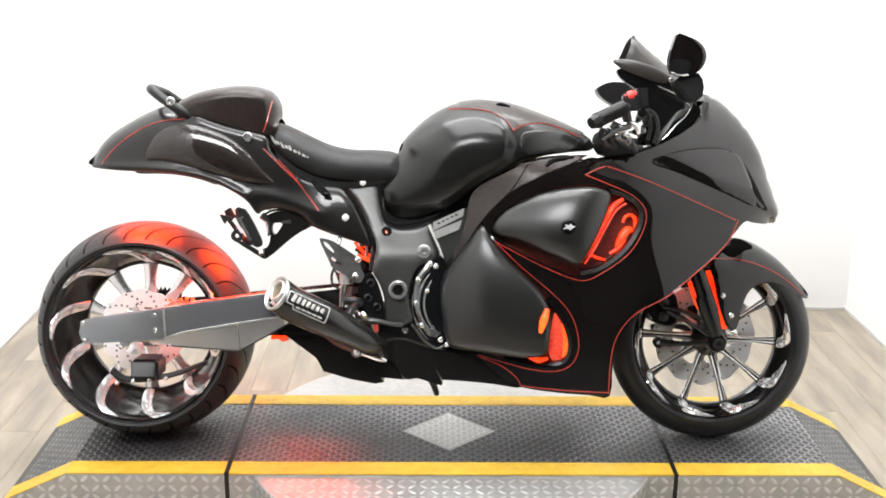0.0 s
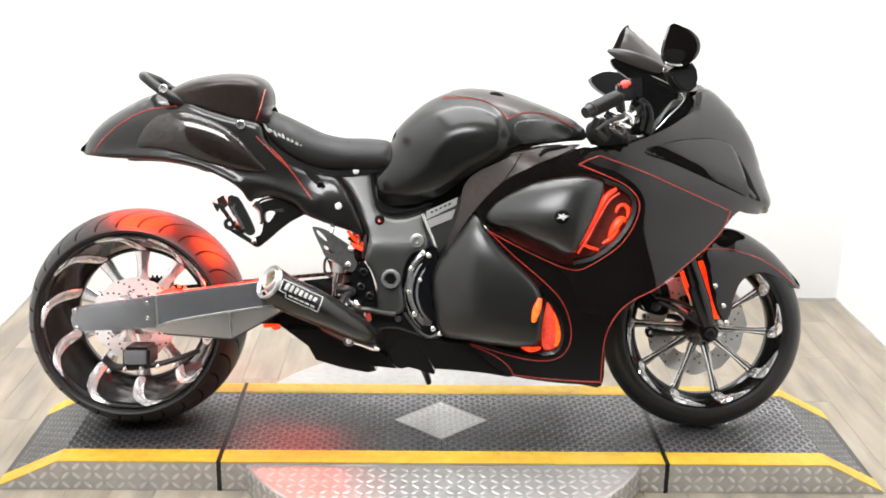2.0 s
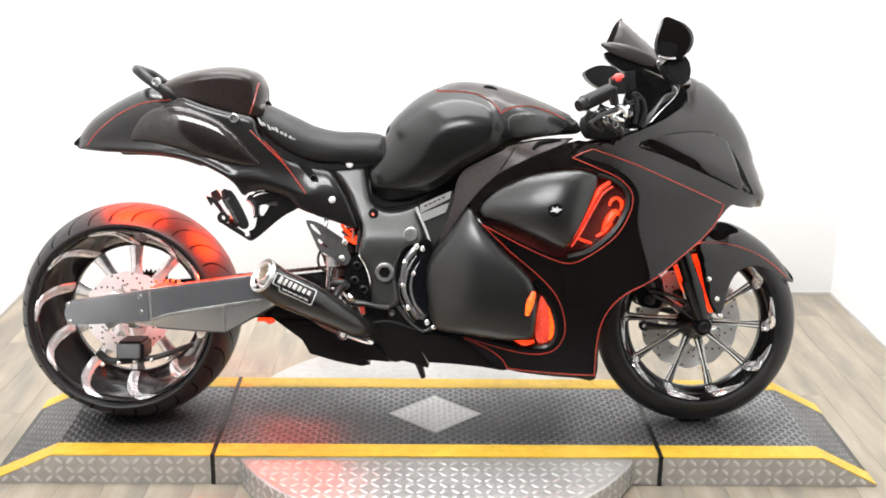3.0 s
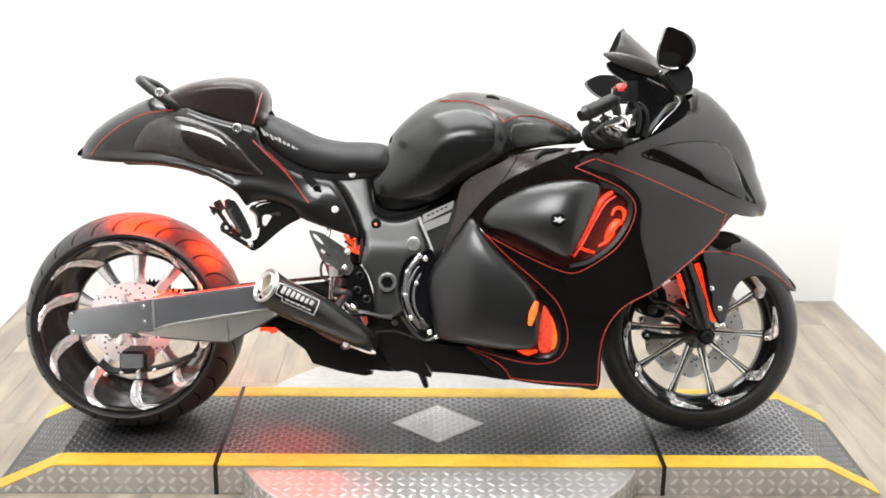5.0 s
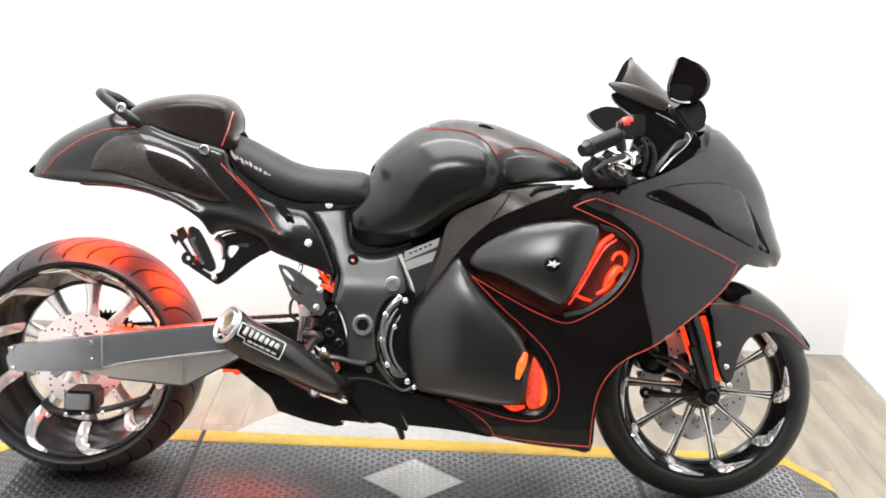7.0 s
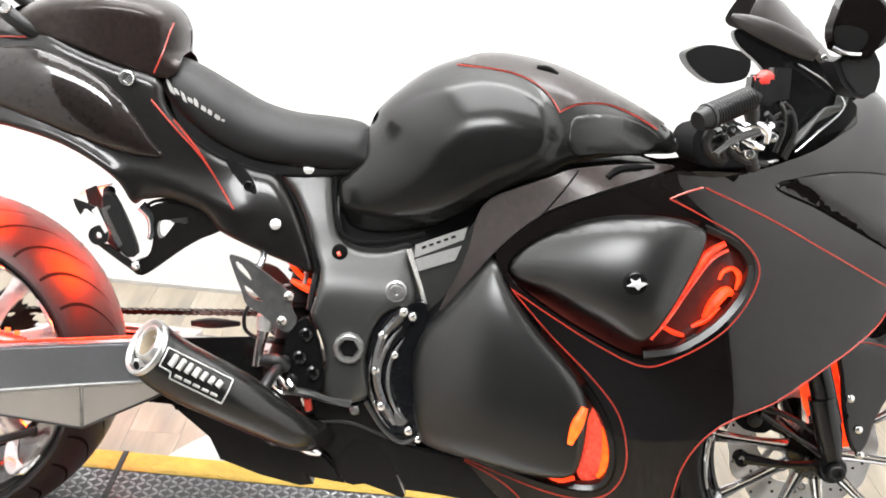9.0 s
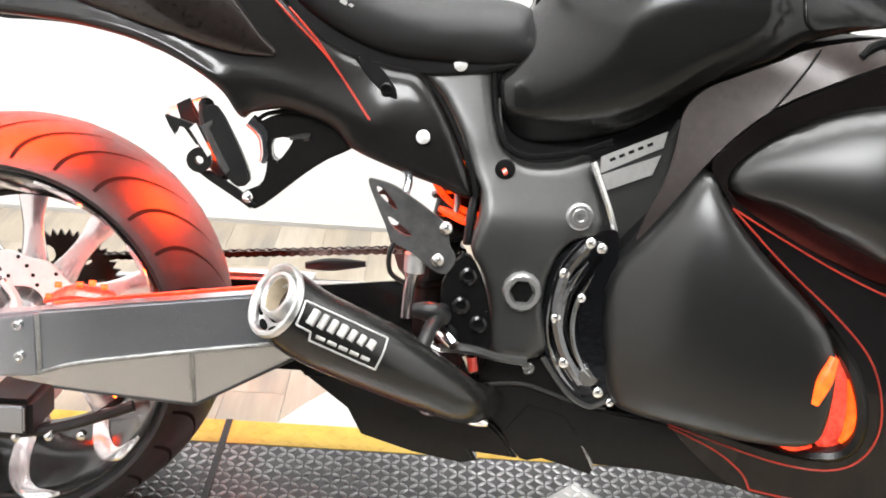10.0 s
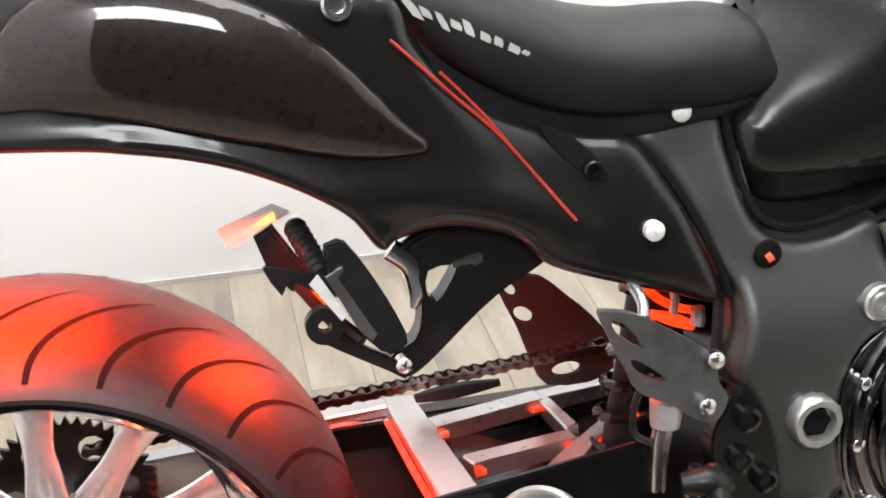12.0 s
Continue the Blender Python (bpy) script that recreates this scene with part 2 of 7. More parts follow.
def table(xs, ys):
    """A natural cubic through the values, held flat outside."""
    xs, ys = np.array(xs, float), np.array(ys, float)
    n, h = len(xs), np.diff(xs)
    a, r = np.eye(n), np.zeros(n)
    for i in range(1, n - 1):
        a[i, i - 1], a[i, i], a[i, i + 1] = h[i - 1], 2 * (h[i - 1] + h[i]), h[i]
        r[i] = 6 * ((ys[i + 1] - ys[i]) / h[i] - (ys[i] - ys[i - 1]) / h[i - 1])
    m = np.linalg.solve(a, r)

    def f(x):
        x = min(max(x, xs[0]), xs[-1])
        i = min(max(int(np.searchsorted(xs, x)) - 1, 0), n - 2)
        u, v = x - xs[i], xs[i + 1] - x
        return float(m[i] * v ** 3 / (6 * h[i]) + m[i + 1] * u ** 3 / (6 * h[i]) + (ys[i] / h[i] - m[i] * h[i] / 6) * v + (ys[i + 1] / h[i] - m[i + 1] * h[i] / 6) * u)
    return f


def seg_dist(pts, line, closed):
    """Distance of each 2D point to a polyline."""
    p, a = np.array(pts, float), np.array(line, float)
    b = np.roll(a, -1, axis=0) if closed else a[1:]
    a = a if closed else a[:-1]
    d = b - a
    w = ((p[:, None] - a[None]) * d[None]).sum(-1) / np.maximum((d * d).sum(-1)[None], 1e-12)
    q = a[None] + np.clip(w, 0, 1)[..., None] * d[None]
    return np.sqrt(((p[:, None] - q) ** 2).sum(-1)).min(1)


def inside(pts, poly):
    p, a = np.array(pts, float), np.array(poly, float)
    b = np.roll(a, -1, axis=0)
    x, y = p[:, 0:1], p[:, 1:2]
    hit = ((a[None, :, 1] > y) != (b[None, :, 1] > y)) & (x < (b[None, :, 0] - a[None, :, 0]) * (y - a[None, :, 1]) / (b[None, :, 1] - a[None, :, 1] + 1e-12) + a[None, :, 0])
    return hit.sum(1) % 2 == 1


def ellipse_fall(d, reach):
    u = 1 - min(max(d / reach, 0), 1)
    return math.sqrt(max(0.0, 1 - u * u))


def panel(outline, width, thick=0.005, edge=0.008, step=0.014, holes=(), crown=None, reach=0.1, mirror=True, inward=None):
    """A bodywork shell over a side outline (x, z); width(x, z) is its half width; along the crown line it closes over to the midplane."""
    from mathutils.geometry import delaunay_2d_cdt
    loops = [list(outline)] + [list(h) for h in holes]
    xs, zs = [p[0] for p in outline], [p[1] for p in outline]
    grid = []
    z, row = min(zs), 0
    while z < max(zs):
        x = min(xs) + (step / 2 if row % 2 else 0)
        while x < max(xs):
            grid.append((x, z))
            x += step
        z += step * 0.87
        row += 1
    keep = inside(grid, outline)
    for h in holes:
        keep &= ~inside(grid, h)
    for lp in loops:
        keep &= seg_dist(grid, lp, True) > step * 0.45
    near = max(edge * 2.2, step * 0.45)
    keep &= np.min([seg_dist(grid, lp, True) for lp in loops], axis=0) > near
    rings = []
    if edge:
        for lp in loops:
            a = np.array(lp)
            t = np.roll(a, -1, axis=0) - np.roll(a, 1, axis=0)
            t /= np.maximum(np.linalg.norm(t, axis=1, keepdims=True), 1e-9)
            nrm = np.stack([-t[:, 1], t[:, 0]], 1)
            for k in (0.18, 0.45, 0.8, 1.2, 1.7):
                for sgn in (1, -1):
                    q = a + nrm * sgn * edge * k
                    ok = inside(q, outline)
                    for h in holes:
                        ok &= ~inside(q, h)
                    dist = np.min([seg_dist(q, l2, True) for l2 in loops], axis=0)
                    rings += [tuple(v) for v, g in zip(q, ok & (dist > edge * k * 0.93)) if g]
    verts, edges = [], []
    for lp in loops:
        k = len(verts)
        verts += lp
        edges += [(k + i, k + (i + 1) % len(lp)) for i in range(len(lp))]
    verts += rings
    verts += [g for g, ok in zip(grid, keep) if ok]
    v2, _, f2, *_ = delaunay_2d_cdt([Vector(v) for v in verts], edges, [], 0, 1e-6)
    mid = [tuple(sum((v2[i] for i in f), Vector((0, 0))) / len(f)) for f in f2]
    good = inside(mid, outline)
    for h in holes:
        good &= ~inside(mid, h)
    p2 = [tuple(v) for v in v2]
    rim = np.full(len(p2), 9.0)
    for lp in loops:
        rim = np.minimum(rim, seg_dist(p2, lp, True))
    top = seg_dist(p2, crown, False) if crown else np.full(len(p2), 9.0)
    bm = bmesh.new()
    outer = []
    for (x, zz), dr, dt in zip(p2, rim, top):
        w = width(x, zz)
        if crown and dt < reach:
            w *= ellipse_fall(dt, reach)
        if edge and dt > 0.02:
            w -= edge * (1 - ellipse_fall(dr, edge * 1.6)) * min(1, (dt - 0.02) / 0.02)
        outer.append(bm.verts.new((x, -max(w, 0.0), zz)))
    faces = []
    for f, ok in zip(f2, good):
        if ok:
            try:
                faces.append(bm.faces.new([outer[i] for i in f]))
            except ValueError:
                pass
    for v in [v for v in bm.verts if not v.link_faces]:
        bm.verts.remove(v)
    bm.normal_update()
    if faces and sum(f.normal.y for f in faces) > 0:
        bmesh.ops.reverse_faces(bm, faces=faces)
    # turn the free edge inwards to give the shell its thickness
    free = [e for e in bm.edges if len(e.link_faces) == 1 and not all(v.co.y > -1e-4 for v in e.verts)]
    got = bmesh.ops.extrude_edge_only(bm, edges=free)
    for v in [g for g in got["geom"] if isinstance(g, bmesh.types.BMVert)]:
        v.co.y = min(0.0, v.co.y + (inward or thick))
    bmesh.ops.recalc_face_normals(bm, faces=bm.faces)
    if sum(f.normal.y * f.calc_area() for f in bm.faces) > 0:
        bmesh.ops.reverse_faces(bm, faces=bm.faces)
    if mirror:
        mirror_y(bm)
    return bm


def surface(width, crown=None, reach=0.1):
    """The half width of a shell at (x, z), with the fall towards its crown."""
    def f(x, z):
        w = width(x, z)
        if crown:
            w *= ellipse_fall(float(seg_dist([(x, z)], crown, False)[0]), reach)
        return w
    return f


def pillow(outline, power=0.6, n=80):
    """A smooth height over a closed outline: 0 on the edge, 1 at its fullest place."""
    a = np.array(outline, float)
    lo, hi = a.min(0), a.max(0)
    gx, gz = np.linspace(lo[0], hi[0], n), np.linspace(lo[1], hi[1], n)
    cells = np.stack(np.meshgrid(gx, gz, indexing="ij"), -1).reshape(-1, 2)
    mask = inside(cells, outline).reshape(n, n)
    mask[0], mask[-1], mask[:, 0], mask[:, -1] = False, False, False, False
    hx, hz = (gx[1] - gx[0]) ** -2, (gz[1] - gz[0]) ** -2
    f = np.zeros((n, n))
    for _ in range(2600):
        g = (hx * (np.roll(f, 1, 0) + np.roll(f, -1, 0)) + hz * (np.roll(f, 1, 1) + np.roll(f, -1, 1)) + 1.0) / (2 * hx + 2 * hz)
        f = np.where(mask, g, 0.0)
    f = (f / f.max()) ** power

    def height(x, z):
        u = min(max((x - lo[0]) / (gx[1] - gx[0]), 0.0), n - 1.001)
        v = min(max((z - lo[1]) / (gz[1] - gz[0]), 0.0), n - 1.001)
        i, j = int(u), int(v)
        u, v = u - i, v - j
        return float((1 - u) * (1 - v) * f[i, j] + u * (1 - v) * f[i + 1, j] + (1 - u) * v * f[i, j + 1] + u * v * f[i + 1, j + 1])
    return height


def ease(v):
    v = min(max(v, 0.0), 1.0)
    return v * v * (3 - 2 * v)


def stripe(pts, half_width, parent, r=0.0015, n=6, material=None, smooth=True, name="pinstripe", proud=0.0008):
    line = spline(pts, n) if smooth else pts
    return part(name, tube([(x, -half_width(x, z) - proud, z) for x, z in line], r, 6, 1, False, None, 1.0), material or M_RED, parent)


def mirror_y(bm):
    got = bmesh.ops.duplicate(bm, geom=list(bm.verts) + list(bm.edges) + list(bm.faces))["geom"]
    for v in [g for g in got if isinstance(g, bmesh.types.BMVert)]:
        v.co.y = -v.co.y
    bmesh.ops.reverse_faces(bm, faces=[g for g in got if isinstance(g, bmesh.types.BMFace)])
    bmesh.ops.remove_doubles(bm, verts=bm.verts, dist=0.0004)
    return bm


def pair(name, material, parent, label, *args, **kw):
    """The same panel on both flanks, each an object of its own."""
    right = part(name, panel(*args, mirror=False, **kw), material, parent, label)
    left = new(name, right.data)
    left.parent = parent
    left.scale = (1, -1, 1)
    tagged(left, label)
    return right


def slab(outline, y0, y1, bevel=0.003, holes=()):
    """A plate with a side outline between two planes, its edges broken."""
    from mathutils.geometry import delaunay_2d_cdt
    loops = [list(outline)] + [list(h) for h in holes]
    verts, edges = [], []
    for lp in loops:
        k = len(verts)
        verts += lp
        edges += [(k + i, k + (i + 1) % len(lp)) for i in range(len(lp))]
    v2, _, f2, *_ = delaunay_2d_cdt([Vector(v) for v in verts], edges, [], 0, 1e-6)
    mid = [tuple(sum((v2[i] for i in f), Vector((0, 0))) / len(f)) for f in f2]
    good = inside(mid, outline)
    for h in holes:
        good &= ~inside(mid, h)
    bm = bmesh.new()
    vs = [bm.verts.new((v[0], min(y0, y1), v[1])) for v in v2]
    for f, ok in zip(f2, good):
        if ok:
            bm.faces.new([vs[i] for i in f])
    bmesh.ops.dissolve_limit(bm, angle_limit=0.01, verts=bm.verts, edges=bm.edges)
    got = bmesh.ops.extrude_face_region(bm, geom=list(bm.faces))
    for v in [g for g in got["geom"] if isinstance(g, bmesh.types.BMVert)]:
        v.co.y = max(y0, y1)
    bmesh.ops.recalc_face_normals(bm, faces=bm.faces)
    if bevel:
        sharp = [e for e in bm.edges if len(e.link_faces) == 2 and e.calc_face_angle(0) > 0.9 and abs(e.verts[0].co.y - e.verts[1].co.y) < 1e-6]
        bmesh.ops.bevel(bm, geom=sharp, offset=bevel, segments=2, affect="EDGES", clamp_overlap=True)
    return bm


def tube(pts, radius, sides=10, n=6, smooth=True, bm=None, flat=1.0):
    """A round bar along a path; radius may be a list, one for each given point."""
    rad = list(radius) if isinstance(radius, (list, tuple)) else [radius] * len(pts)
    full = [(*p, r) for p, r in zip(pts, rad)]
    path = spline(full, n) if smooth and len(full) > 2 else [tuple(map(float, q)) for q in full]
    bm = bm or bmesh.new()
    rings = []
    ref = Vector((0.02, 1.0, 0.03))
    for i, q in enumerate(path):
        a, b = Vector(path[max(i - 1, 0)][:3]), Vector(path[min(i + 1, len(path) - 1)][:3])
        d = (b - a).normalized()
        u = d.cross(ref)
        if u.length < 0.05:
            u = d.cross(Vector((0, 0, 1)))
        u.normalize()
        v = d.cross(u)
        rings.append([bm.verts.new(Vector(q[:3]) + q[3] * (math.cos(t) * u + flat * math.sin(t) * v)) for t in (2 * math.pi * k / sides for k in range(sides))])
    made = []
    for r0, r1 in zip(rings, rings[1:]):
        for k in range(sides):
            made.append(bm.faces.new((r0[k], r0[(k + 1) % sides], r1[(k + 1) % sides], r1[k])))
    made.append(bm.faces.new(rings[0][::-1]))
    made.append(bm.faces.new(rings[-1]))
    bmesh.ops.recalc_face_normals(bm, faces=made)
    return bm


def turned(profile, centre, segs=48, axis="y", bm=None):
    """A turned shape: profile of (radius, along) about an axis through the centre."""
    bm = bm or bmesh.new()
    cx, cy, cz = centre
    rings = []
    for k in range(segs):
        t = 2 * math.pi * k / segs
        ring = []
        for r, a in profile:
            if axis == "y":
                co = (cx + r * math.cos(t), cy + a, cz + r * math.sin(t))
            elif axis == "z":
                co = (cx + r * math.cos(t), cy + r * math.sin(t), cz + a)
            else:
                co = (cx + a, cy + r * math.cos(t), cz + r * math.sin(t))
            ring.append(bm.verts.new(co))
        rings.append(ring)
    made = []
    m = len(profile)
    for k in range(segs):
        r0, r1 = rings[k], rings[(k + 1) % segs]
        for j in range(m):
            made.append(bm.faces.new((r0[j], r0[(j + 1) % m], r1[(j + 1) % m], r1[j])))
    bmesh.ops.recalc_face_normals(bm, faces=made)
    return bm


def bolt(x, y, z, r, depth=0.008, hollow=True, sides=6, bm=None):
    """A socket-head bolt that faces the right side."""
    e = r * 0.15
    prof = [(0.0005, 0.004), (r, 0.004), (r, -depth + e), (r - e, -depth), (r * 0.55, -depth), (r * 0.5, -depth * 0.45), (0.0005, -depth * 0.45)] if hollow else [(0.0005, 0.004), (r, 0.004), (r, -depth + e), (r - e, -depth), (0.0005, -depth - e)]
    return turned(prof, (x, y, z), 14, "y", bm)


def box(x0, x1, y0, y1, z0, z1, bevel=0.002, bm=None):
    bm = bm or bmesh.new()
    vs = [bm.verts.new((x, y, z)) for x in (x0, x1) for y in (y0, y1) for z in (z0, z1)]
    fs = [bm.faces.new([vs[i] for i in f]) for f in ((0, 1, 3, 2), (4, 6, 7, 5), (0, 4, 5, 1), (2, 3, 7, 6), (0, 2, 6, 4), (1, 5, 7, 3))]
    bmesh.ops.recalc_face_normals(bm, faces=fs)
    if bevel:
        es = list({e for f in fs for e in f.edges})
        bmesh.ops.bevel(bm, geom=es, offset=bevel, segments=2, affect="EDGES", clamp_overlap=True)
    return bm


def empty(name, m, label, category, kind=""):
    ob = new(name)
    ob.empty_display_size = 0.1
    ob.matrix_world = m
    return tagged(ob, label, category, kind=kind)


# ---- room ----
XL, XR, YB, YF, ZC = -1.63, 1.665, 1.322, -5.6, 3.15
ROOM = FLOOR_Z


def flat_box(name, x0, x1, y0, y1, z0, z1, material, label, category, kind="structure"):
    return tagged(part(name, box(x0, x1, y0, y1, z0, z1, 0), material), label, category, kind=kind)


flat_box("wall_north", XL - 0.1, XR + 0.1, YB, YB + 0.1, ROOM - 0.05, ZC, M_WALL, "plain white painted back wall of the photo booth", "wall")
flat_box("wall_west", XL - 0.1, XL, -2.4, YB, ROOM - 0.05, ZC, M_WALL, "plain white painted side wall of the booth", "wall")
flat_box("wall_east", XR, XR + 0.1, -2.4, YB, ROOM - 0.05, ZC, M_WALL, "plain white painted side wall of the booth", "wall")
flat_box("wall_showroom_west", -3.3, -3.2, YF, -2.4, ROOM - 0.05, ZC, M_BACK, "dim grey wall of the showroom behind", "wall")
flat_box("wall_showroom_east", 3.2, 3.3, YF, -2.4, ROOM - 0.05, ZC, M_BACK, "dim grey wall of the showroom behind", "wall")
flat_box("wall_return_west", -3.3, XL - 0.1, -2.4, -2.3, ROOM - 0.05, ZC, M_WALL, "white return wall beside the booth opening", "wall")
flat_box("wall_return_east", XR + 0.1, 3.3, -2.4, -2.3, ROOM - 0.05, ZC, M_WALL, "white return wall beside the booth opening", "wall")
flat_box("wall_south", -3.3, 3.3, YF - 0.1, YF, ROOM - 0.05, ZC, M_BACK, "dim grey wall of the showroom behind", "wall")
flat_box("ceiling", -3.3, 3.3, -2.4, YB + 0.1, ZC, ZC + 0.1, M_CEIL, "plain white ceiling over the booth", "ceiling")
flat_box("ceiling_showroom", -3.3, 3.3, YF - 0.1, -3.1, ZC, ZC + 0.1, M_BACK, "dim ceiling over the showroom", "ceiling")
for nm, a in (("trim", (XL, XR, YB - 0.006, YB, ROOM, ROOM + 0.012)), ("trim", (XL, XL + 0.006, -2.4, YB - 0.006, ROOM, ROOM + 0.012)), ("trim", (XR - 0.006, XR, -2.4, YB - 0.006, ROOM, ROOM + 0.012))):
    flat_box(nm, *a, M_BASE, "thin grey joint strip along the foot of the wall", "trim")
floor = flat_box("floor", -3.3, 3.3, YF, YB + 0.05, ROOM - 0.06, ROOM - 0.004, M_BACK, "pale oak vinyl plank floor", "floor")

# ---- platform ----
DX0, SL, SR, DX1, DYF, DYB = -1.039, -0.601, 0.630, 1.080, -0.273, 0.248
FX0, FX1 = -1.215, 1.24
platform = empty("turntable_platform", Matrix(), "black diamond plate motorcycle turntable with yellow edge stripes", "platform")


def hull(points, faces):
    bm = bmesh.new()
    vs = [bm.verts.new(p) for p in points]
    for f in faces:
        bm.faces.new([vs[i] for i in f])
    bmesh.ops.recalc_face_normals(bm, faces=bm.faces)
    return bm


def ramp_piece(seam, crease, foot):
    pts = []
    for y in (DYF, DYB):
        pts += [(seam, y, 0), (crease, y, 0), (foot, y, ROOM + 0.004), (foot, y, ROOM), (seam, y, ROOM)]
    bm = hull(pts, [(0, 1, 2, 3, 4), (5, 6, 7, 8, 9), (0, 1, 6, 5), (1, 2, 7, 6), (2, 3, 8, 7), (3, 4, 9, 8), (4, 0, 5, 9)])
    return bm


GAP = 0.004
part("centre_deck", box(SL + GAP, SR - GAP, DYF, DYB, ROOM, 0, 0.002), M_ALU, platform)
part("ramp", ramp_piece(SL - GAP, DX0, FX0), M_ALU, platform)
part("ramp", ramp_piece(SR + GAP, DX1, FX1), M_ALU, platform)
DISC = (0.013, -0.012)
disc = part("turntable_disc", turned([(0.001, -0.083), (0.6, -0.083), (0.6, -0.010), (0.596, -0.006), (0.001, -0.006)], (*DISC, 0), 96, "z"), M_ALU, platform, "round bright aluminium diamond plate disc")


def cover(x0, x1, y0, y1, name, material, lift=0.002):
    """Painted sheets over the deck pieces from x0 to x1, following the ramps down."""
    for ends in ((FX0, DX0, SL - GAP), (SL + GAP, SR - GAP), (SR + GAP, DX1, FX1)):
        bm = bmesh.new()
        top = [(x, deck_z(x) + lift) for x in ends]
        n = len(top)
        vs = [[bm.verts.new((x, y, z - dz)) for x, z in top] for y, dz in ((y0, 0), (y1, 0), (y1, 0.0035), (y0, 0.0035))]
        for i in range(n - 1):
            for j in range(4):
                bm.faces.new((vs[j][i], vs[j][i + 1], vs[(j + 1) % 4][i + 1], vs[(j + 1) % 4][i]))
        for i in (0, n - 1):
            bm.faces.new([vs[j][i] for j in range(4)])
        bmesh.ops.recalc_face_normals(bm, faces=bm.faces)
        part(name, bm, material, platform, "", 20)


def deck_z(x):
    if x < DX0:
        return (ROOM + 0.004) * (DX0 - x) / (DX0 - FX0)
    if x > DX1:
        return (ROOM + 0.004) * (x - DX1) / (FX1 - DX1)
    return 0.0


YW = 0.070
cover(FX0, FX1, DYF + YW, DYB - YW, "deck_plate", M_TREAD_BLACK)
for y0, y1 in ((DYF, DYF + YW), (DYB - YW, DYB)):
    cover(FX0, FX1, y0, y1, "edge_stripe", M_YELLOW, 0.003)
DIA = 0.137
dcx, dcy = 0.010, -0.008
tagged(part("diamond_plate", hull([(dcx - DIA, dcy, 0.0045), (dcx, dcy - 0.125, 0.0045), (dcx + DIA, dcy, 0.0045), (dcx, dcy + 0.125, 0.0045), (dcx - DIA, dcy, 0.0), (dcx, dcy - 0.125, 0.0), (dcx + DIA, dcy, 0.0), (dcx, dcy + 0.125, 0.0)], [(0, 1, 2, 3), (0, 4, 5, 1), (1, 5, 6, 2), (2, 6, 7, 3), (3, 7, 4, 0)]), M_ALU, platform), "bright aluminium diamond inlay")


def lozenges(places, size, name, material, parent, label=""):
    """Raised tread bars; places hold a centre, two axes of the plane and the bar's turn."""
    verts, faces = [], []
    L, W, H = size
    for c, u, v, n, turn in places:
        a = u * math.cos(turn) + v * math.sin(turn)
        b = v * math.cos(turn) - u * math.sin(turn)
        k = len(verts)
        for s, w, h in ((-L, 0, 0), (-L * 0.45, -W, 0), (L * 0.45, -W, 0), (L, 0, 0), (L * 0.45, W, 0), (-L * 0.45, W, 0), (-L * 0.62, 0, H), (L * 0.62, 0, H)):
            verts.append(tuple(c + a * s + b * w + n * h))
        faces += [(k, k + 1, k + 6), (k + 1, k + 2, k + 7, k + 6), (k + 2, k + 3, k + 7), (k + 3, k + 4, k + 7), (k + 4, k + 5, k + 6, k + 7), (k + 5, k, k + 6)]
    me = bpy.data.meshes.new(name)
    me.from_pydata(verts, [], faces)
    me.materials.append(material)
    me.shade_smooth()
    ob = new(name, me)
    ob.parent = parent
    return tagged(ob, label, kind="stuff")


def tread_grid(x0, x1, y0, y1, step, test=None, zf=deck_z, lift=0.002):
    out = []
    nx, ny = int((x1 - x0) / step), int((y1 - y0) / step)
    for i in range(nx):
        for j in range(ny):
            x, y = x0 + (i + 0.5) * step, y0 + (j + 0.5) * step
            if test and not test(x, y):
                continue
            s = (zf(x + 0.004) - zf(x - 0.004)) / 0.008
            u = Vector((1, 0, s)).normalized()
            out.append((Vector((x, y, zf(x) + lift)), u, Vector((0, 1, 0)), u.cross(Vector((0, 1, 0))), math.pi / 4 if (i + j) % 2 else -math.pi / 4))
    return out


in_dia = lambda x, y: abs(x - dcx) / DIA + abs(y - dcy) / 0.125 < 1.0
lozenges(tread_grid(FX0 + 0.02, FX1 - 0.02, DYF + YW, DYB - YW, 0.0165, lambda x, y: not in_dia(x, y)), (0.0104, 0.0037, 0.0021), "tread_relief", M_TREAD_WORN, platform, "worn raised tread bars of the black plate")
lozenges(tread_grid(dcx - DIA, dcx + DIA, dcy - 0.13, dcy + 0.13, 0.0165, lambda x, y: abs(x - dcx) / DIA + abs(y - dcy) / 0.125 < 0.9, lift=0.0045), (0.0095, 0.0032, 0.0016), "inlay_relief", M_GLINT_BAR, platform)
for y0, y1 in ((DYF, DYF + YW), (DYB - YW, DYB)):
    lozenges(tread_grid(FX0 + 0.02, FX1 - 0.02, y0, y1, 0.0233, lift=0.003), (0.0105, 0.0036, 0.0014), "stripe_relief", M_YELLOW, platform)
on_disc = lambda x, y: math.hypot(x - DISC[0], y - DISC[1]) < 0.585
# front bars carry the painted glints, the back ones keep the plain plate colour
lozenges(tread_grid(DISC[0] - 0.6, DISC[0] + 0.6, DISC[1] - 0.6, DISC[1] + 0.6, 0.030, lambda x, y: on_disc(x, y) and y < DYF - 0.005, zf=lambda x: -0.006, lift=0.0), (0.0155, 0.005, 0.0022), "disc_relief", M_GLINT_BAR, platform)
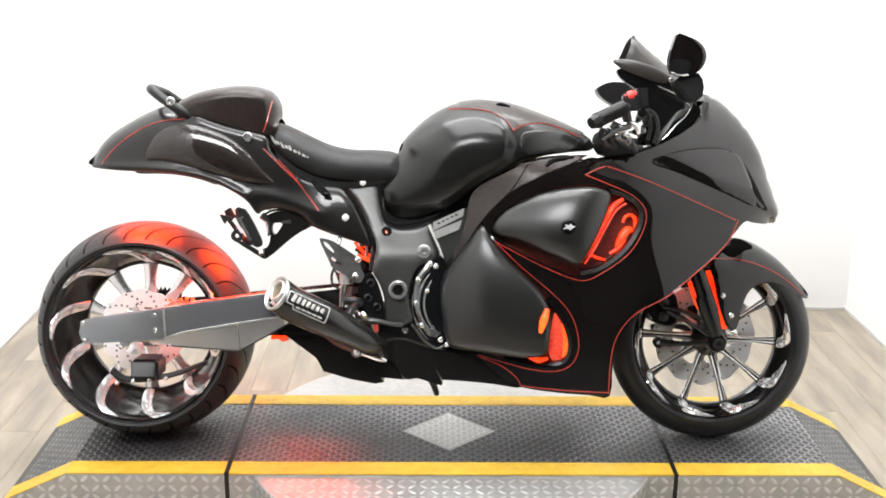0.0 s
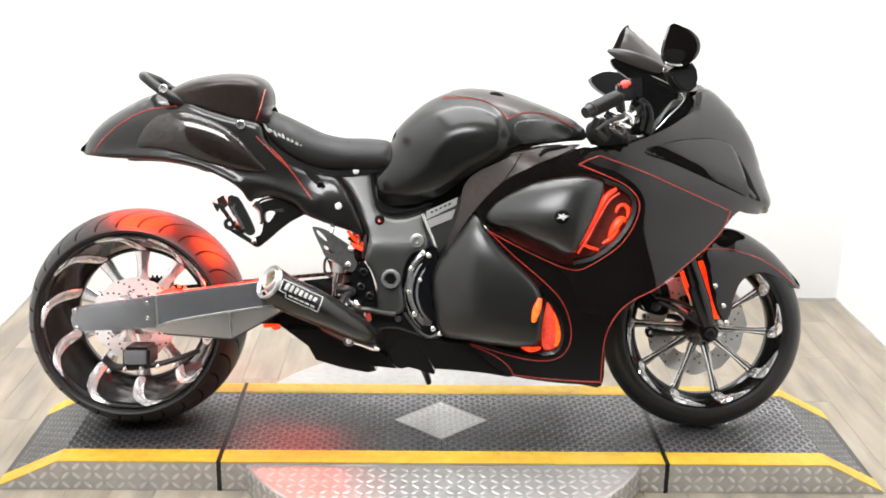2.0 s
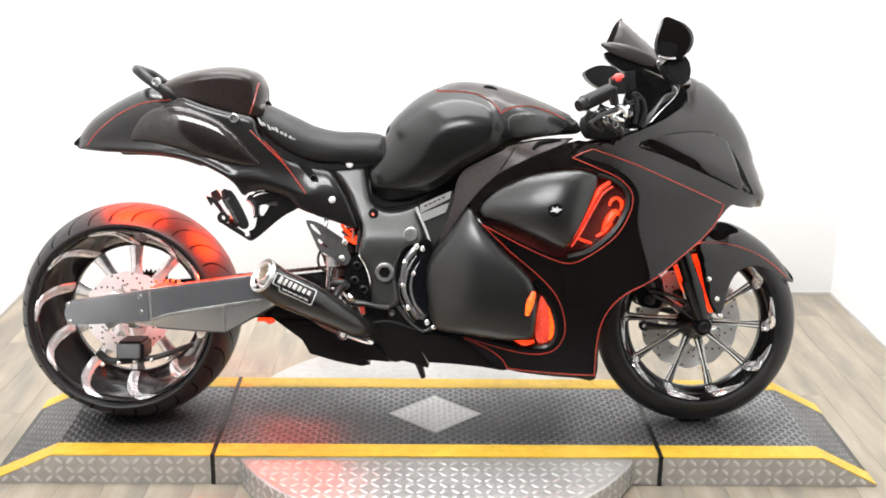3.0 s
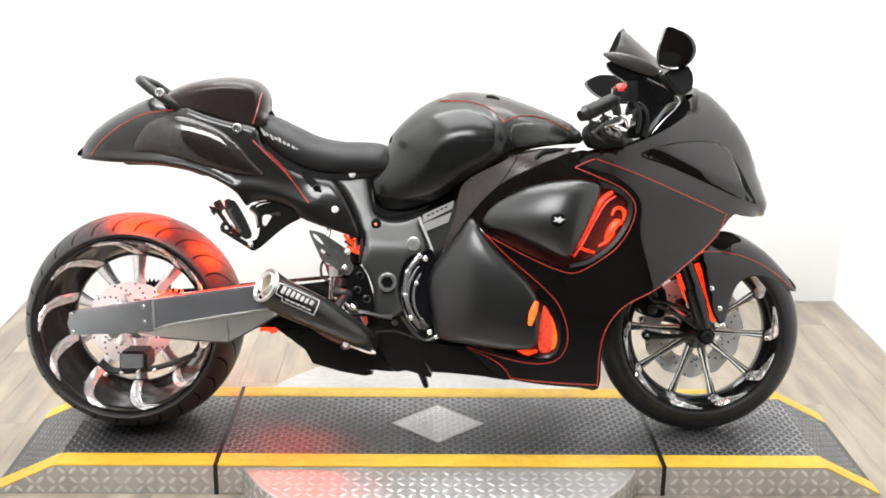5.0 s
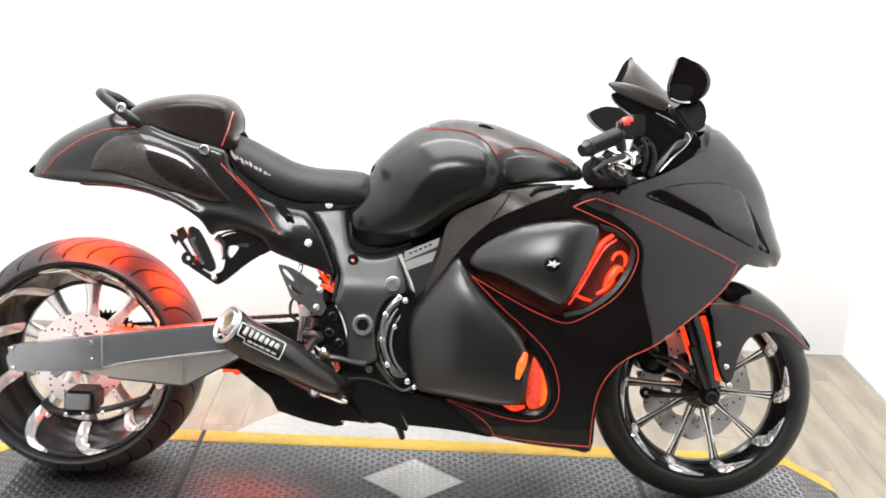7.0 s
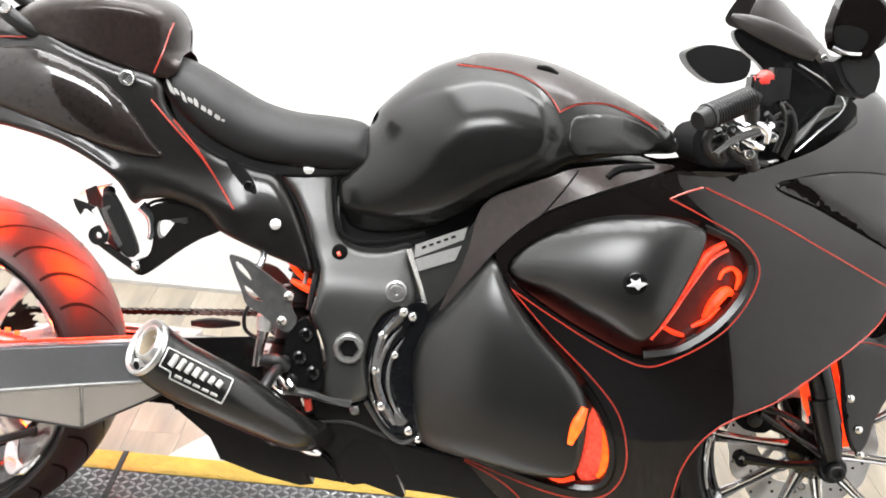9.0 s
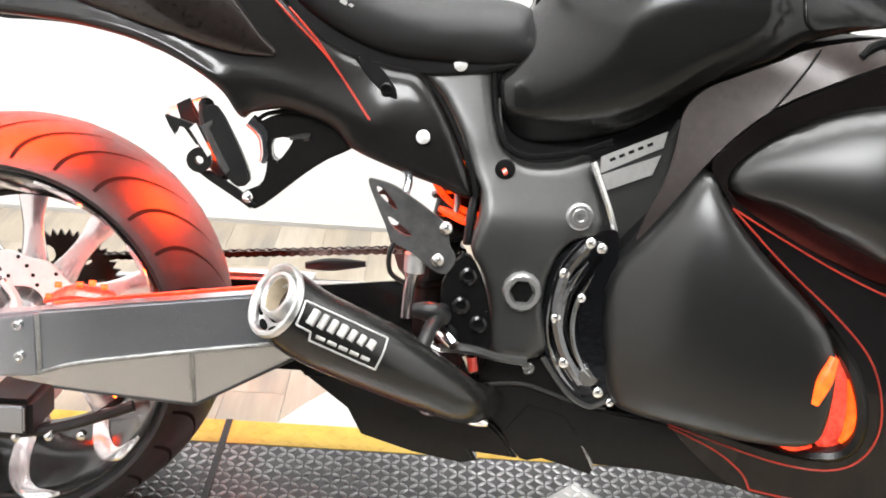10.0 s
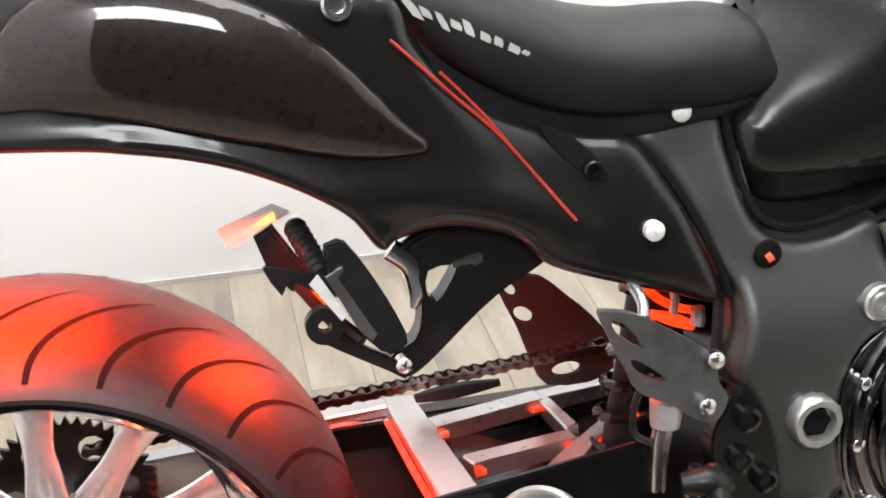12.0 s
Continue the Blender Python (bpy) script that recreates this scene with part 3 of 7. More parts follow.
lozenges(tread_grid(DISC[0] - 0.6, DISC[0] + 0.6, DISC[1] - 0.6, DISC[1] + 0.6, 0.030, lambda x, y: on_disc(x, y) and y > DYB + 0.005, zf=lambda x: -0.006, lift=0.0), (0.0155, 0.005, 0.0014), "disc_relief", M_ALU, platform)
side = []
for i in range(int((FX1 - FX0) / 0.030)):
    for j in range(3):
        x, z = FX0 + (i + 0.5) * 0.030, ROOM + 0.014 + j * 0.028
        if z < deck_z(x) - 0.008:
            side.append((Vector((x, DYF, z)), Vector((1, 0, 0)), Vector((0, 0, 1)), Vector((0, -1, 0)), math.pi / 4 if (i + j) % 2 else -math.pi / 4))
lozenges(side, (0.0150, 0.005, 0.0022), "side_relief", M_GLINT_BAR, platform)
rim_side = []
for i in range(120):
    a = 2 * math.pi * (i + 0.5) / 120
    for j in range(3):
        n = Vector((math.cos(a), math.sin(a), 0))
        rim_side.append((Vector((*DISC, ROOM + 0.014 + j * 0.026)) + n * 0.6, Vector((-n.y, n.x, 0)), Vector((0, 0, 1)), n, math.pi / 4 if (i + j) % 2 else -math.pi / 4))
lozenges(rim_side, (0.0145, 0.005, 0.0022), "rim_relief", M_GLINT_BAR, platform)
for sx in (SL, SR):
    bm = box(sx - 0.006, sx + 0.006, DYF - 0.004, DYF, ROOM, 0.006, 0.001)
    box(sx - 0.006, sx + 0.006, DYF, DYB, 0.0015, 0.006, 0.001, bm)
    part("seam_strip", bm, M_PLASTIC, platform, "black joint strip across the deck")

# ---- motorcycle ----
bike = empty("motorcycle", BIKE, "black custom sport motorcycle with long swingarm and red LED glow", "motorcycle")
RW, FW = (-0.866, 0.012, 0.320), (0.766, 0.0, 0.299)


def tread_curve(R, half, rim_r, drop=1.0):
    """The tyre's radius over the distance from its middle, with a shoulder before the sidewall."""
    h = (R - rim_r) * drop
    return table([0, 0.14, 0.35, 0.60, 0.78, 0.90, 0.965, 1.0], [R, R - 0.008 * h, R - 0.08 * h, R - 0.22 * h, R - 0.37 * h, R - 0.52 * h, R - 0.64 * h, R - 0.72 * h])


def tyre_profile(R, half, rim_r, rim_half, drop):
    f = tread_curve(R, half, rim_r, drop)
    h = R - rim_r
    side = [(f(i / 20), half * i / 20) for i in range(18)] + [(f(0.90), half * 0.90), (f(0.905) - 0.04 * h, half * 0.935), (f(0.965) - 0.03 * h, half * 0.985), (rim_r + 0.14 * h, half), (rim_r + 0.05 * h, half * 0.985), (rim_r + 0.02 * h, half * 0.955), (rim_r - 0.004, rim_half - 0.006)]
    return [(r, -y) for r, y in side[:0:-1]] + side


def tread_cuts(centre, curve, half, grooves, parent):
    """Swept cuts from the crown out over the shoulder, one object for all of them."""
    verts, faces = [], []
    c = Vector(centre)
    for k in range(grooves):
        for sgn in (-1, 1):
            a0 = 2 * math.pi * (k + (0.5 if sgn > 0 else 0)) / grooves
            prev = None
            for i in range(15):
                u = i / 14
                w = 0.12 + 0.79 * u
                y = sgn * half * w
                r = curve(w) + 0.0009
                a = a0 + 0.34 * (1 - (1 - u) ** 1.9)
                hw = 0.0034 * math.sin(math.pi * min(1, 0.10 + u * 0.62)) / r
                k0 = len(verts)
                for da in (-hw, hw):
                    verts.append((c.x + r * math.cos(a + da), c.y + y, c.z + r * math.sin(a + da)))
                if prev is not None:
                    faces.append((prev, prev + 1, k0 + 1, k0))
                prev = k0
    me = bpy.data.meshes.new("tread_pattern")
    me.from_pydata(verts, [], faces)
    me.materials.append(M_NEARBLACK)
    g = new("tread_pattern", me)
    g.parent = parent
    return tagged(g, kind="stuff")


def wheel(name, label, centre, R, half, rim_r, rim_half, throat, spoke_y, hub_r, phase, tyre_label, grooves, drop, spoke_hw, band_hw):
    """A tyre on a barrel that narrows from the lip to its throat, where ten blades meet it and run out over the barrel as hooked bands."""
    c = Vector(centre)
    lip = rim_r - 0.006
    wall = table([-rim_half, -rim_half + 0.008, -rim_half + 0.020, 0.55 * (spoke_y - rim_half) - 0.01, spoke_y - 0.012], [lip, lip - 0.006, lip - 0.010, 0.5 * (lip + throat), throat])
    inner = [(wall(y), y) for y in np.linspace(-rim_half, spoke_y - 0.012, 14)]
    prof = inner + [(throat, spoke_y + 0.012), (throat + 0.012, spoke_y + 0.020), (rim_r - 0.010, rim_half - 0.012), (rim_r - 0.006, rim_half), (rim_r + 0.004, rim_half), (rim_r + 0.004, rim_half - 0.008), (throat + 0.024, spoke_y + 0.030), (throat + 0.020, spoke_y - 0.01), (rim_r - 0.002, -rim_half + 0.020), (rim_r + 0.004, -rim_half + 0.010), (rim_r + 0.004, -rim_half)]
    w = part(name, turned(prof, centre, 96), M_BARREL, bike, label)
    part("tyre", turned(tyre_profile(R, half, rim_r, rim_half, drop), centre, 120), M_RUBBER, w, tyre_label)
    if grooves:
        tread_cuts(centre, tread_curve(R, half, rim_r, drop), half, grooves, w)
    part("rim_lip", turned([(lip - 0.0005, -rim_half - 0.0015), (rim_r + 0.003, -rim_half - 0.0015), (rim_r + 0.004, -rim_half + 0.002), (lip - 0.001, -rim_half + 0.003)], centre, 96), M_BLACKRIM, w)
    part("throat_ring", turned([(throat - 0.006, spoke_y - 0.012), (throat + 0.001, spoke_y - 0.016), (throat + 0.001, spoke_y + 0.014), (throat - 0.006, spoke_y + 0.010)], centre, 96), M_BLACKRIM, w)
    hub = turned([(0.012, spoke_y - 0.06), (hub_r * 0.55, spoke_y - 0.06), (hub_r * 0.6, spoke_y - 0.045), (hub_r, spoke_y - 0.018), (hub_r, spoke_y + 0.030), (hub_r * 0.8, spoke_y + 0.06), (0.012, spoke_y + 0.06)], centre, 40)
    part("hub", hub, M_SPOKE if grooves else M_BLACKRIM, w)
    # a broad flat face on the rear blades, two bright edges on the front ones
    face_ring = ((-1.05, 0.0), (-1.0, 0.50), (-0.85, 0.62), (0, 0.72), (0.85, 0.62), (1.0, 0.50), (1.05, 0.0), (0.6, 0.35), (-0.6, 0.35)) if grooves else ((-1.05, -0.30), (-1.0, 0.1), (-0.55, 0.62), (0, 0.50), (0.55, 0.62), (1.0, 0.1), (1.05, -0.30), (0.6, 0.35), (-0.6, 0.35))
    blade, core = bmesh.new(), bmesh.new()
    fine = spline([(hub_r * 0.8, spoke_hw * 1.7, 0.011), (0.5 * (hub_r + throat), spoke_hw, 0.010), (throat - 0.002, spoke_hw * 1.5, 0.009)], 7)
    for bm, ring in ((core, ((-1, -0.35), (-0.62, 0.55), (0.62, 0.55), (1, -0.35), (0.8, -1), (-0.8, -1))), (blade, face_ring)):
        rings = [[bm.verts.new((r, spoke_y - n_ * th, q * hw)) for q, n_ in ring] for r, hw, th in fine]
        m = len(ring)
        for q0, q1 in zip(rings, rings[1:]):
            for j in range(m):
                bm.faces.new((q0[j], q0[(j + 1) % m], q1[(j + 1) % m], q1[j]))
        bm.faces.new(rings[0])
        bm.faces.new(rings[-1][::-1])
    # the band: from the blade's end over the barrel, hooked along the lip
    span = spoke_y + rim_half
    band = spline([(-0.004, 0.0, band_hw * 0.9), (0.000, 0.28, band_hw), (0.008, 0.58, band_hw), (0.026, 0.82, band_hw * 0.86), (0.050, 0.94, band_hw * 0.62), (0.074, 0.985, band_hw * 0.38), (0.092, 1.0, band_hw * 0.08)], 6)
    rows_ = []
    for i, (u, v, hw) in enumerate(band):
        u1, v1 = band[min(i + 1, len(band) - 1)][:2]
        u0, v0 = band[max(i - 1, 0)][:2]
        d = math.hypot(u1 - u0, (v1 - v0) * span)
        pu, pv_ = -(v1 - v0) * span / d, -(u1 - u0) / d
        row_ = []
        for q, h in ((-1, 0.0002), (-1, 0.0028), (-0.5, 0.0046), (0, 0.0050), (0.5, 0.0046), (1, 0.0028), (1, 0.0002)):
            y = min(max(spoke_y - 0.012 - v * (span - 0.012) + pv_ * q * hw, -rim_half - 0.001), spoke_y - 0.004)
            r = wall(y) - h
            a = (u + pu * q * hw) / r
            row_.append(blade.verts.new((r * math.cos(a), y, r * math.sin(a))))
        rows_.append(row_)
    for q0, q1 in zip(rows_, rows_[1:]):
        for j in range(7):
            blade.faces.new((q0[j], q0[(j + 1) % 7], q1[(j + 1) % 7], q1[j]))
    blade.faces.new(rows_[0])
    blade.faces.new(rows_[-1][::-1])
    for bm in (blade, core):
        bmesh.ops.recalc_face_normals(bm, faces=bm.faces)
    first = part("spoke", blade, M_SPOKE, w, "polished chrome twisted spoke blade", 30)
    dark = part("spoke_core", core, M_BLACKRIM, first)
    for k in range(10):
        ob = first if k == 0 else new("spoke", first.data)
        ob.parent = w
        ob.matrix_basis = Matrix.Translation(c) @ Matrix.Rotation(-(phase + k * math.pi / 5), 4, "Y")
        if k:
            tagged(ob, "polished chrome twisted spoke blade")
            inner_ob = new("spoke_core", dark.data)
            inner_ob.parent = ob
    return w


def brake_disc(name, centre, r, y, parent, inner=0.6):
    """A drilled disc with a wavy rim on a carrier of six curved arms."""
    def wave(base, depth, count, n=120):
        return [(centre[0] + (base + depth * math.cos(count * t)) * math.cos(t), centre[2] + (base + depth * math.cos(count * t)) * math.sin(t)) for t in (2 * math.pi * k / n for k in range(n))]
    d = part(name, slab(wave(r, r * 0.022, 12), centre[1] + y - 0.0025, centre[1] + y + 0.0025, 0.0008, [wave(r * inner, r * 0.03, 6)]), M_DISC, parent, "drilled steel brake disc")
    hb = bmesh.new()
    for k in range(48):
        a = 2 * math.pi * k / 48
        rr = r * (0.70 + 0.085 * (k % 4))
        turned([(0.0003, y - 0.0032), (0.0030, y - 0.0032), (0.0030, y - 0.0024), (0.0003, y - 0.0024)], (centre[0] + rr * math.cos(a), centre[1], centre[2] + rr * math.sin(a)), 8, "y", hb)
    tagged(part("drilling", hb, M_NEARBLACK, d), kind="stuff")
    for k in range(6):
        cb = bmesh.new()
        a = 2 * math.pi * k / 6 + 0.3
        p = Vector((math.cos(a), 0, math.sin(a)))
        q = Vector((math.cos(a + 0.35), 0, math.sin(a + 0.35)))
        o = Vector(centre) + Vector((0, y, 0))
        tube([o + p * 0.035, o + p * r * inner * 0.6 + q * 0.01, o + q * (r * inner + 0.006)], [0.010, 0.007, 0.008], 6, 4, True, cb)
        part("carrier_arm", cb, M_DISC, d)
        part("disc_button", bolt(*(o + q * (r * inner + 0.004)), 0.008, 0.006, True), M_STEEL, d)
    return d


rear = wheel("rear_wheel", "wide rear wheel with deep black barrel and chrome blades", RW, 0.310, 0.152, 0.249, 0.136, 0.190, 0.032, 0.060, 0.314, "very wide black rubber rear tyre", 28, 1.38, 0.0150, 0.0145)
front = wheel("front_wheel", "front wheel with black rim and chrome twisted blades", FW, 0.293, 0.060, 0.231, 0.047, 0.200, 0.006, 0.052, -0.055, "black rubber front tyre", 0, 1.0, 0.0085, 0.0145)
brake_disc("brake_disc", RW, 0.118, -0.075, rear)
brake_disc("brake_disc", FW, 0.150, 0.062, front)

# -- tail --
TAIL_TOP = [(-1.016, 0.788), (-1.006, 0.820), (-0.980, 0.857), (-0.945, 0.888), (-0.900, 0.916), (-0.851, 0.942), (-0.802, 0.960), (-0.751, 0.958)]
tail_low = [(-0.507, 0.874), (-0.487, 0.830), (-0.450, 0.788), (-0.398, 0.756), (-0.334, 0.739), (-0.293, 0.730)] + [(-0.262, 0.689), (-0.234, 0.636), (-0.211, 0.570), (-0.263, 0.584), (-0.325, 0.604), (-0.379, 0.626), (-0.409, 0.655), (-0.465, 0.673), (-0.512, 0.667), (-0.530, 0.659), (-0.558, 0.695), (-0.604, 0.725), (-0.666, 0.750), (-0.743, 0.766), (-0.835, 0.773), (-0.927, 0.776)]
tail_mid = [(-0.657, 0.916), (-0.579, 0.892)]
tw = table([-1.05, -0.95, -0.8, -0.6, -0.45, -0.3, -0.2], [0.055, 0.085, 0.112, 0.125, 0.130, 0.128, 0.118])
TZ = table([0.5, 0.6, 0.7, 0.8, 0.9, 1.0], [0.86, 0.95, 1.0, 0.98, 0.92, 0.8])
SIDE_W = table([0.52, 0.60, 0.66, 0.70, 0.74, 0.78, 0.84], [0.128, 0.128, 0.125, 0.117, 0.103, 0.092, 0.085])
RIDGE = spline([(-0.728, 0.755), (-0.659, 0.740), (-0.574, 0.715), (-0.496, 0.707), (-0.419, 0.688), (-0.349, 0.660)], 5)

LOW_LIP = spline([(-1.010, 0.790), (-0.930, 0.785), (-0.835, 0.782), (-0.743, 0.775), (-0.668, 0.760), (-0.608, 0.735), (-0.563, 0.704), (-0.535, 0.670)], 4)


def tail_w(x, z):
    u = min(max((x + 0.50) / 0.16, 0.0), 1.0)
    u = u * u * (3 - 2 * u)
    d = float(seg_dist([(x, z)], RIDGE, False)[0])
    e = float(seg_dist([(x, z)], LOW_LIP, False)[0])
    return (1 - u) * tw(x) * TZ(z) + u * SIDE_W(z) + 0.006 * math.exp(-(d / 0.018) ** 2) + 0.007 * math.exp(-(e / 0.011) ** 2)


TAIL_OUT = spline(TAIL_TOP + tail_mid + tail_low, 6, True)
tail = part("tail_fairing", panel(TAIL_OUT, tail_w, 0.012, 0.012, 0.013, crown=spline(TAIL_TOP, 4), reach=0.075), M_TAIL, bike, "glossy black brown tail fairing")
winglet = spline([(-0.839, 0.809), (-0.819, 0.861), (-0.779, 0.895), (-0.721, 0.905), (-0.660, 0.893), (-0.599, 0.866), (-0.546, 0.822), (-0.508, 0.776), (-0.483, 0.748), (-0.511, 0.742), (-0.569, 0.749), (-0.646, 0.769), (-0.722, 0.791), (-0.791, 0.805)], 7, True)
bulge = pillow(winglet, 0.42)
wb = lambda x, z: tail_w(x, z) + 0.002 + 0.022 * bulge(x, z)
pair("side_bulge", M_BROWN, tail, "glossy brown pearl raised side panel", winglet, wb, 0.012, 0.003, 0.010)
HUMP_TOP = [(-0.774, 0.960), (-0.745, 0.982), (-0.703, 1.000), (-0.647, 1.012), (-0.591, 1.018), (-0.533, 1.014), (-0.496, 0.998), (-0.476, 0.965), (-0.474, 0.926)]
hump_low = [(-0.478, 0.884), (-0.516, 0.877), (-0.579, 0.892), (-0.657, 0.915), (-0.726, 0.931)]
HUMP_OUT = spline(HUMP_TOP + hump_low, 6, True)
hw_ = table([-0.85, -0.7, -0.6, -0.52, -0.46], [0.085, 0.105, 0.11, 0.105, 0.09])
part("seat_cowl", panel(HUMP_OUT, lambda x, z: hw_(x), 0.006, 0.006, 0.010, crown=spline(HUMP_TOP, 4), reach=0.034), M_COWL, tail, "glossy brown pearl solo seat hump")
grab = [(-0.714, -0.088, 0.925), (-0.745, -0.100, 0.944), (-0.788, -0.100, 0.973), (-0.821, -0.085, 0.997), (-0.839, -0.030, 1.006)]
part("grab_bar", tube(grab + [(p[0], -p[1], p[2]) for p in grab[::-1]], 0.0135, 12), M_PLASTIC, bike, "black tubular rear grab bar")
gb = [(-0.765, -0.112, 0.967), (-0.552, -0.122, 0.871)]
part("grab_bolt", bolt(*gb[0], 0.012, 0.010), M_STEEL, bike)
part("tail_lock_bolt", bolt(*gb[1], 0.013, 0.012), M_STEEL, bike)
under = [(-0.877, 0.768), (-0.825, 0.767), (-0.766, 0.764), (-0.700, 0.752), (-0.655, 0.737), (-0.650, 0.748), (-0.700, 0.766), (-0.811, 0.786), (-0.874, 0.789)]
part("undertail_tray", slab(spline(under, 3, True), -0.06, 0.06, 0.004), M_PLASTIC, tail, "black undertail tray")

# -- seat --
SEAT_TOP = [(-0.519, 0.890), (-0.500, 0.914), (-0.460, 0.908), (-0.396, 0.879), (-0.333, 0.851), (-0.271, 0.839), (-0.206, 0.838), (-0.148, 0.830)]
seat_low = [(-0.123, 0.799), (-0.126, 0.767), (-0.157, 0.753), (-0.201, 0.748), (-0.264, 0.749), (-0.327, 0.753), (-0.390, 0.772), (-0.452, 0.807), (-0.491, 0.844)]
seat_w = table([-0.5, -0.42, -0.3, -0.2, -0.1], [0.095, 0.106, 0.106, 0.100, 0.090])
seat = part("seat", panel(spline(SEAT_TOP + seat_low, 4, True), lambda x, z: seat_w(x), 0.02, 0.016, 0.011, crown=spline(SEAT_TOP + [(-0.127, 0.810)], 4), reach=0.055), M_SEAT, bike, "black vinyl low solo seat")

# -- tank --
TANK_TOP = [(-0.141, 0.833), (-0.125, 0.866), (-0.090, 0.904), (-0.042, 0.943), (0.013, 0.969), (0.068, 0.981), (0.116, 0.980), (0.177, 0.972), (0.250, 0.949), (0.332, 0.917), (0.391, 0.888), (0.416, 0.860)]
tank_low = [(0.402, 0.840), (0.346, 0.835), (0.268, 0.824), (0.206, 0.806), (0.175, 0.785), (0.128, 0.763), (0.081, 0.738), (0.034, 0.700), (-0.012, 0.670), (-0.072, 0.651), (-0.131, 0.643), (-0.162, 0.654), (-0.177, 0.685), (-0.184, 0.730), (-0.166, 0.755)]
tk = table([-0.15, -0.05, 0.05, 0.15, 0.25, 0.35, 0.45], [0.115, 0.142, 0.165, 0.172, 0.160, 0.130, 0.09])
tkz = table([0.58, 0.64, 0.70, 0.76, 0.85, 0.95], [0.70, 0.80, 0.90, 0.98, 1.0, 0.9])
KNEE = spline([(-0.165, 0.885), (-0.062, 0.918), (0.010, 0.938), (0.080, 0.938), (0.130, 0.922), (0.160, 0.892), (0.169, 0.855), (0.160, 0.822), (0.128, 0.795), (0.080, 0.768), (0.034, 0.728), (-0.012, 0.700), (-0.070, 0.682), (-0.140, 0.676), (-0.200, 0.690), (-0.215, 0.750), (-0.205, 0.820)], 4, True)
knee = pillow(KNEE, 0.5)


def tank_w(x, z):
    """The knee side stands proud of the shoulder and of the lower rim."""
    d = float(seg_dist([(x, z)], KNEE, True)[0]) * (1 if inside([(x, z)], KNEE)[0] else -1)
    return tk(x) * tkz(z) - 0.010 + 0.013 * ease((d + 0.014) / 0.028) + 0.002 * knee(x, z)


tank = part("fuel_tank", panel(spline(TANK_TOP + tank_low, 4, True), tank_w, 0.012, 0.018, 0.0095, crown=spline([(-0.250, 0.775), (-0.180, 0.805)] + TANK_TOP, 4), reach=0.13), M_SATIN, bike, "satin black fuel tank with raised knee sides")

# -- frame --
frame_out = [(-0.286, 0.731), (-0.246, 0.741), (-0.199, 0.743), (-0.191, 0.710)] + [(-0.183, 0.668), (-0.169, 0.635), (-0.138, 0.618), (-0.091, 0.620), (-0.047, 0.633), (-0.043, 0.595)] + [(-0.031, 0.539), (-0.071, 0.523), (-0.096, 0.488), (-0.105, 0.428), (-0.098, 0.359), (-0.180, 0.359), (-0.174, 0.420), (-0.189, 0.469), (-0.208, 0.503)] + [(-0.199, 0.543), (-0.200, 0.582), (-0.213, 0.606), (-0.231, 0.653), (-0.258, 0.700)]
FRW = table([0.40, 0.50, 0.56, 0.60, 0.66, 0.72, 0.80], [0.158, 0.156, 0.148, 0.128, 0.108, 0.086, 0.072])
frame_w = lambda x, z: FRW(z)
mframe = pair("main_frame", M_FRAME, bike, "satin charcoal cast aluminium main frame", spline(frame_out, 3, True), frame_w, 0.02, 0.010, 0.013, inward=0.05)

tail_f = surface(tail_w, spline(TAIL_TOP, 4), 0.075)
tank_f = surface(tank_w, spline(TANK_TOP, 4), 0.13)
hump_f = surface(lambda x, z: hw_(x), spline(HUMP_TOP, 4), 0.034)
stripe([(-0.968, 0.792), (-0.938, 0.831), (-0.883, 0.875), (-0.813, 0.909), (-0.728, 0.921)], tail_f, tail)
stripe([(-0.510, 0.839), (-0.464, 0.793), (-0.415, 0.744), (-0.356, 0.668)], tail_f, tail)
stripe([(-0.470, 0.809), (-0.433, 0.769), (-0.395, 0.719), (-0.357, 0.669)], tail_f, tail)
stripe([(-0.491, 0.970), (-0.500, 0.924), (-0.513, 0.883)], hump_f, tail)
stripe([(0.002, 0.954), (0.080, 0.952), (0.127, 0.941), (0.159, 0.921), (0.180, 0.893)], tank_f, tank)
stripe([(0.179, 0.893), (0.213, 0.909), (0.268, 0.914), (0.323, 0.899), (0.368, 0.879)], tank_f, tank)
TANKPAD = spline([(0.210, 0.889), (0.280, 0.897), (0.334, 0.886), (0.370, 0.864), (0.335, 0.839), (0.257, 0.831), (0.211, 0.825), (0.198, 0.854)], 4, True)
pair("side_inset", M_SATIN, tank, "black inset on the tank shoulder", TANKPAD, lambda x, z: tank_f(x, z) + 0.0045, 0.006, 0.002, 0.012)
TOP_PANEL = spline([(0.006, 0.957), (0.080, 0.954), (0.127, 0.943), (0.158, 0.923)], 5) + spline([(0.180, 0.896), (0.213, 0.911), (0.268, 0.916), (0.323, 0.902), (0.368, 0.882)], 5) + spline([(0.393, 0.889), (0.332, 0.919), (0.250, 0.951), (0.177, 0.974), (0.116, 0.983), (0.068, 0.984), (0.030, 0.976)], 5)
TANK_UP = spline([(x, z + 0.003) for x, z in TANK_TOP], 4)
part("top_panel", panel(TOP_PANEL, lambda x, z: max(tank_w(x, z), tank_w(x, z - 0.003)) + 0.0012, 0.004, 0.0, 0.010, crown=TANK_UP, reach=0.13), M_COWL, tank, "glossy brown pearl tank top")
for nm, px in (("seat_bolt", [(-0.238, -0.082, 0.747)]), ("frame_bolt", [(-0.283, -0.125, 0.650)]), ):
    part(nm, bolt(*px[0], 0.0095, 0.010, False), M_DISC, bike)
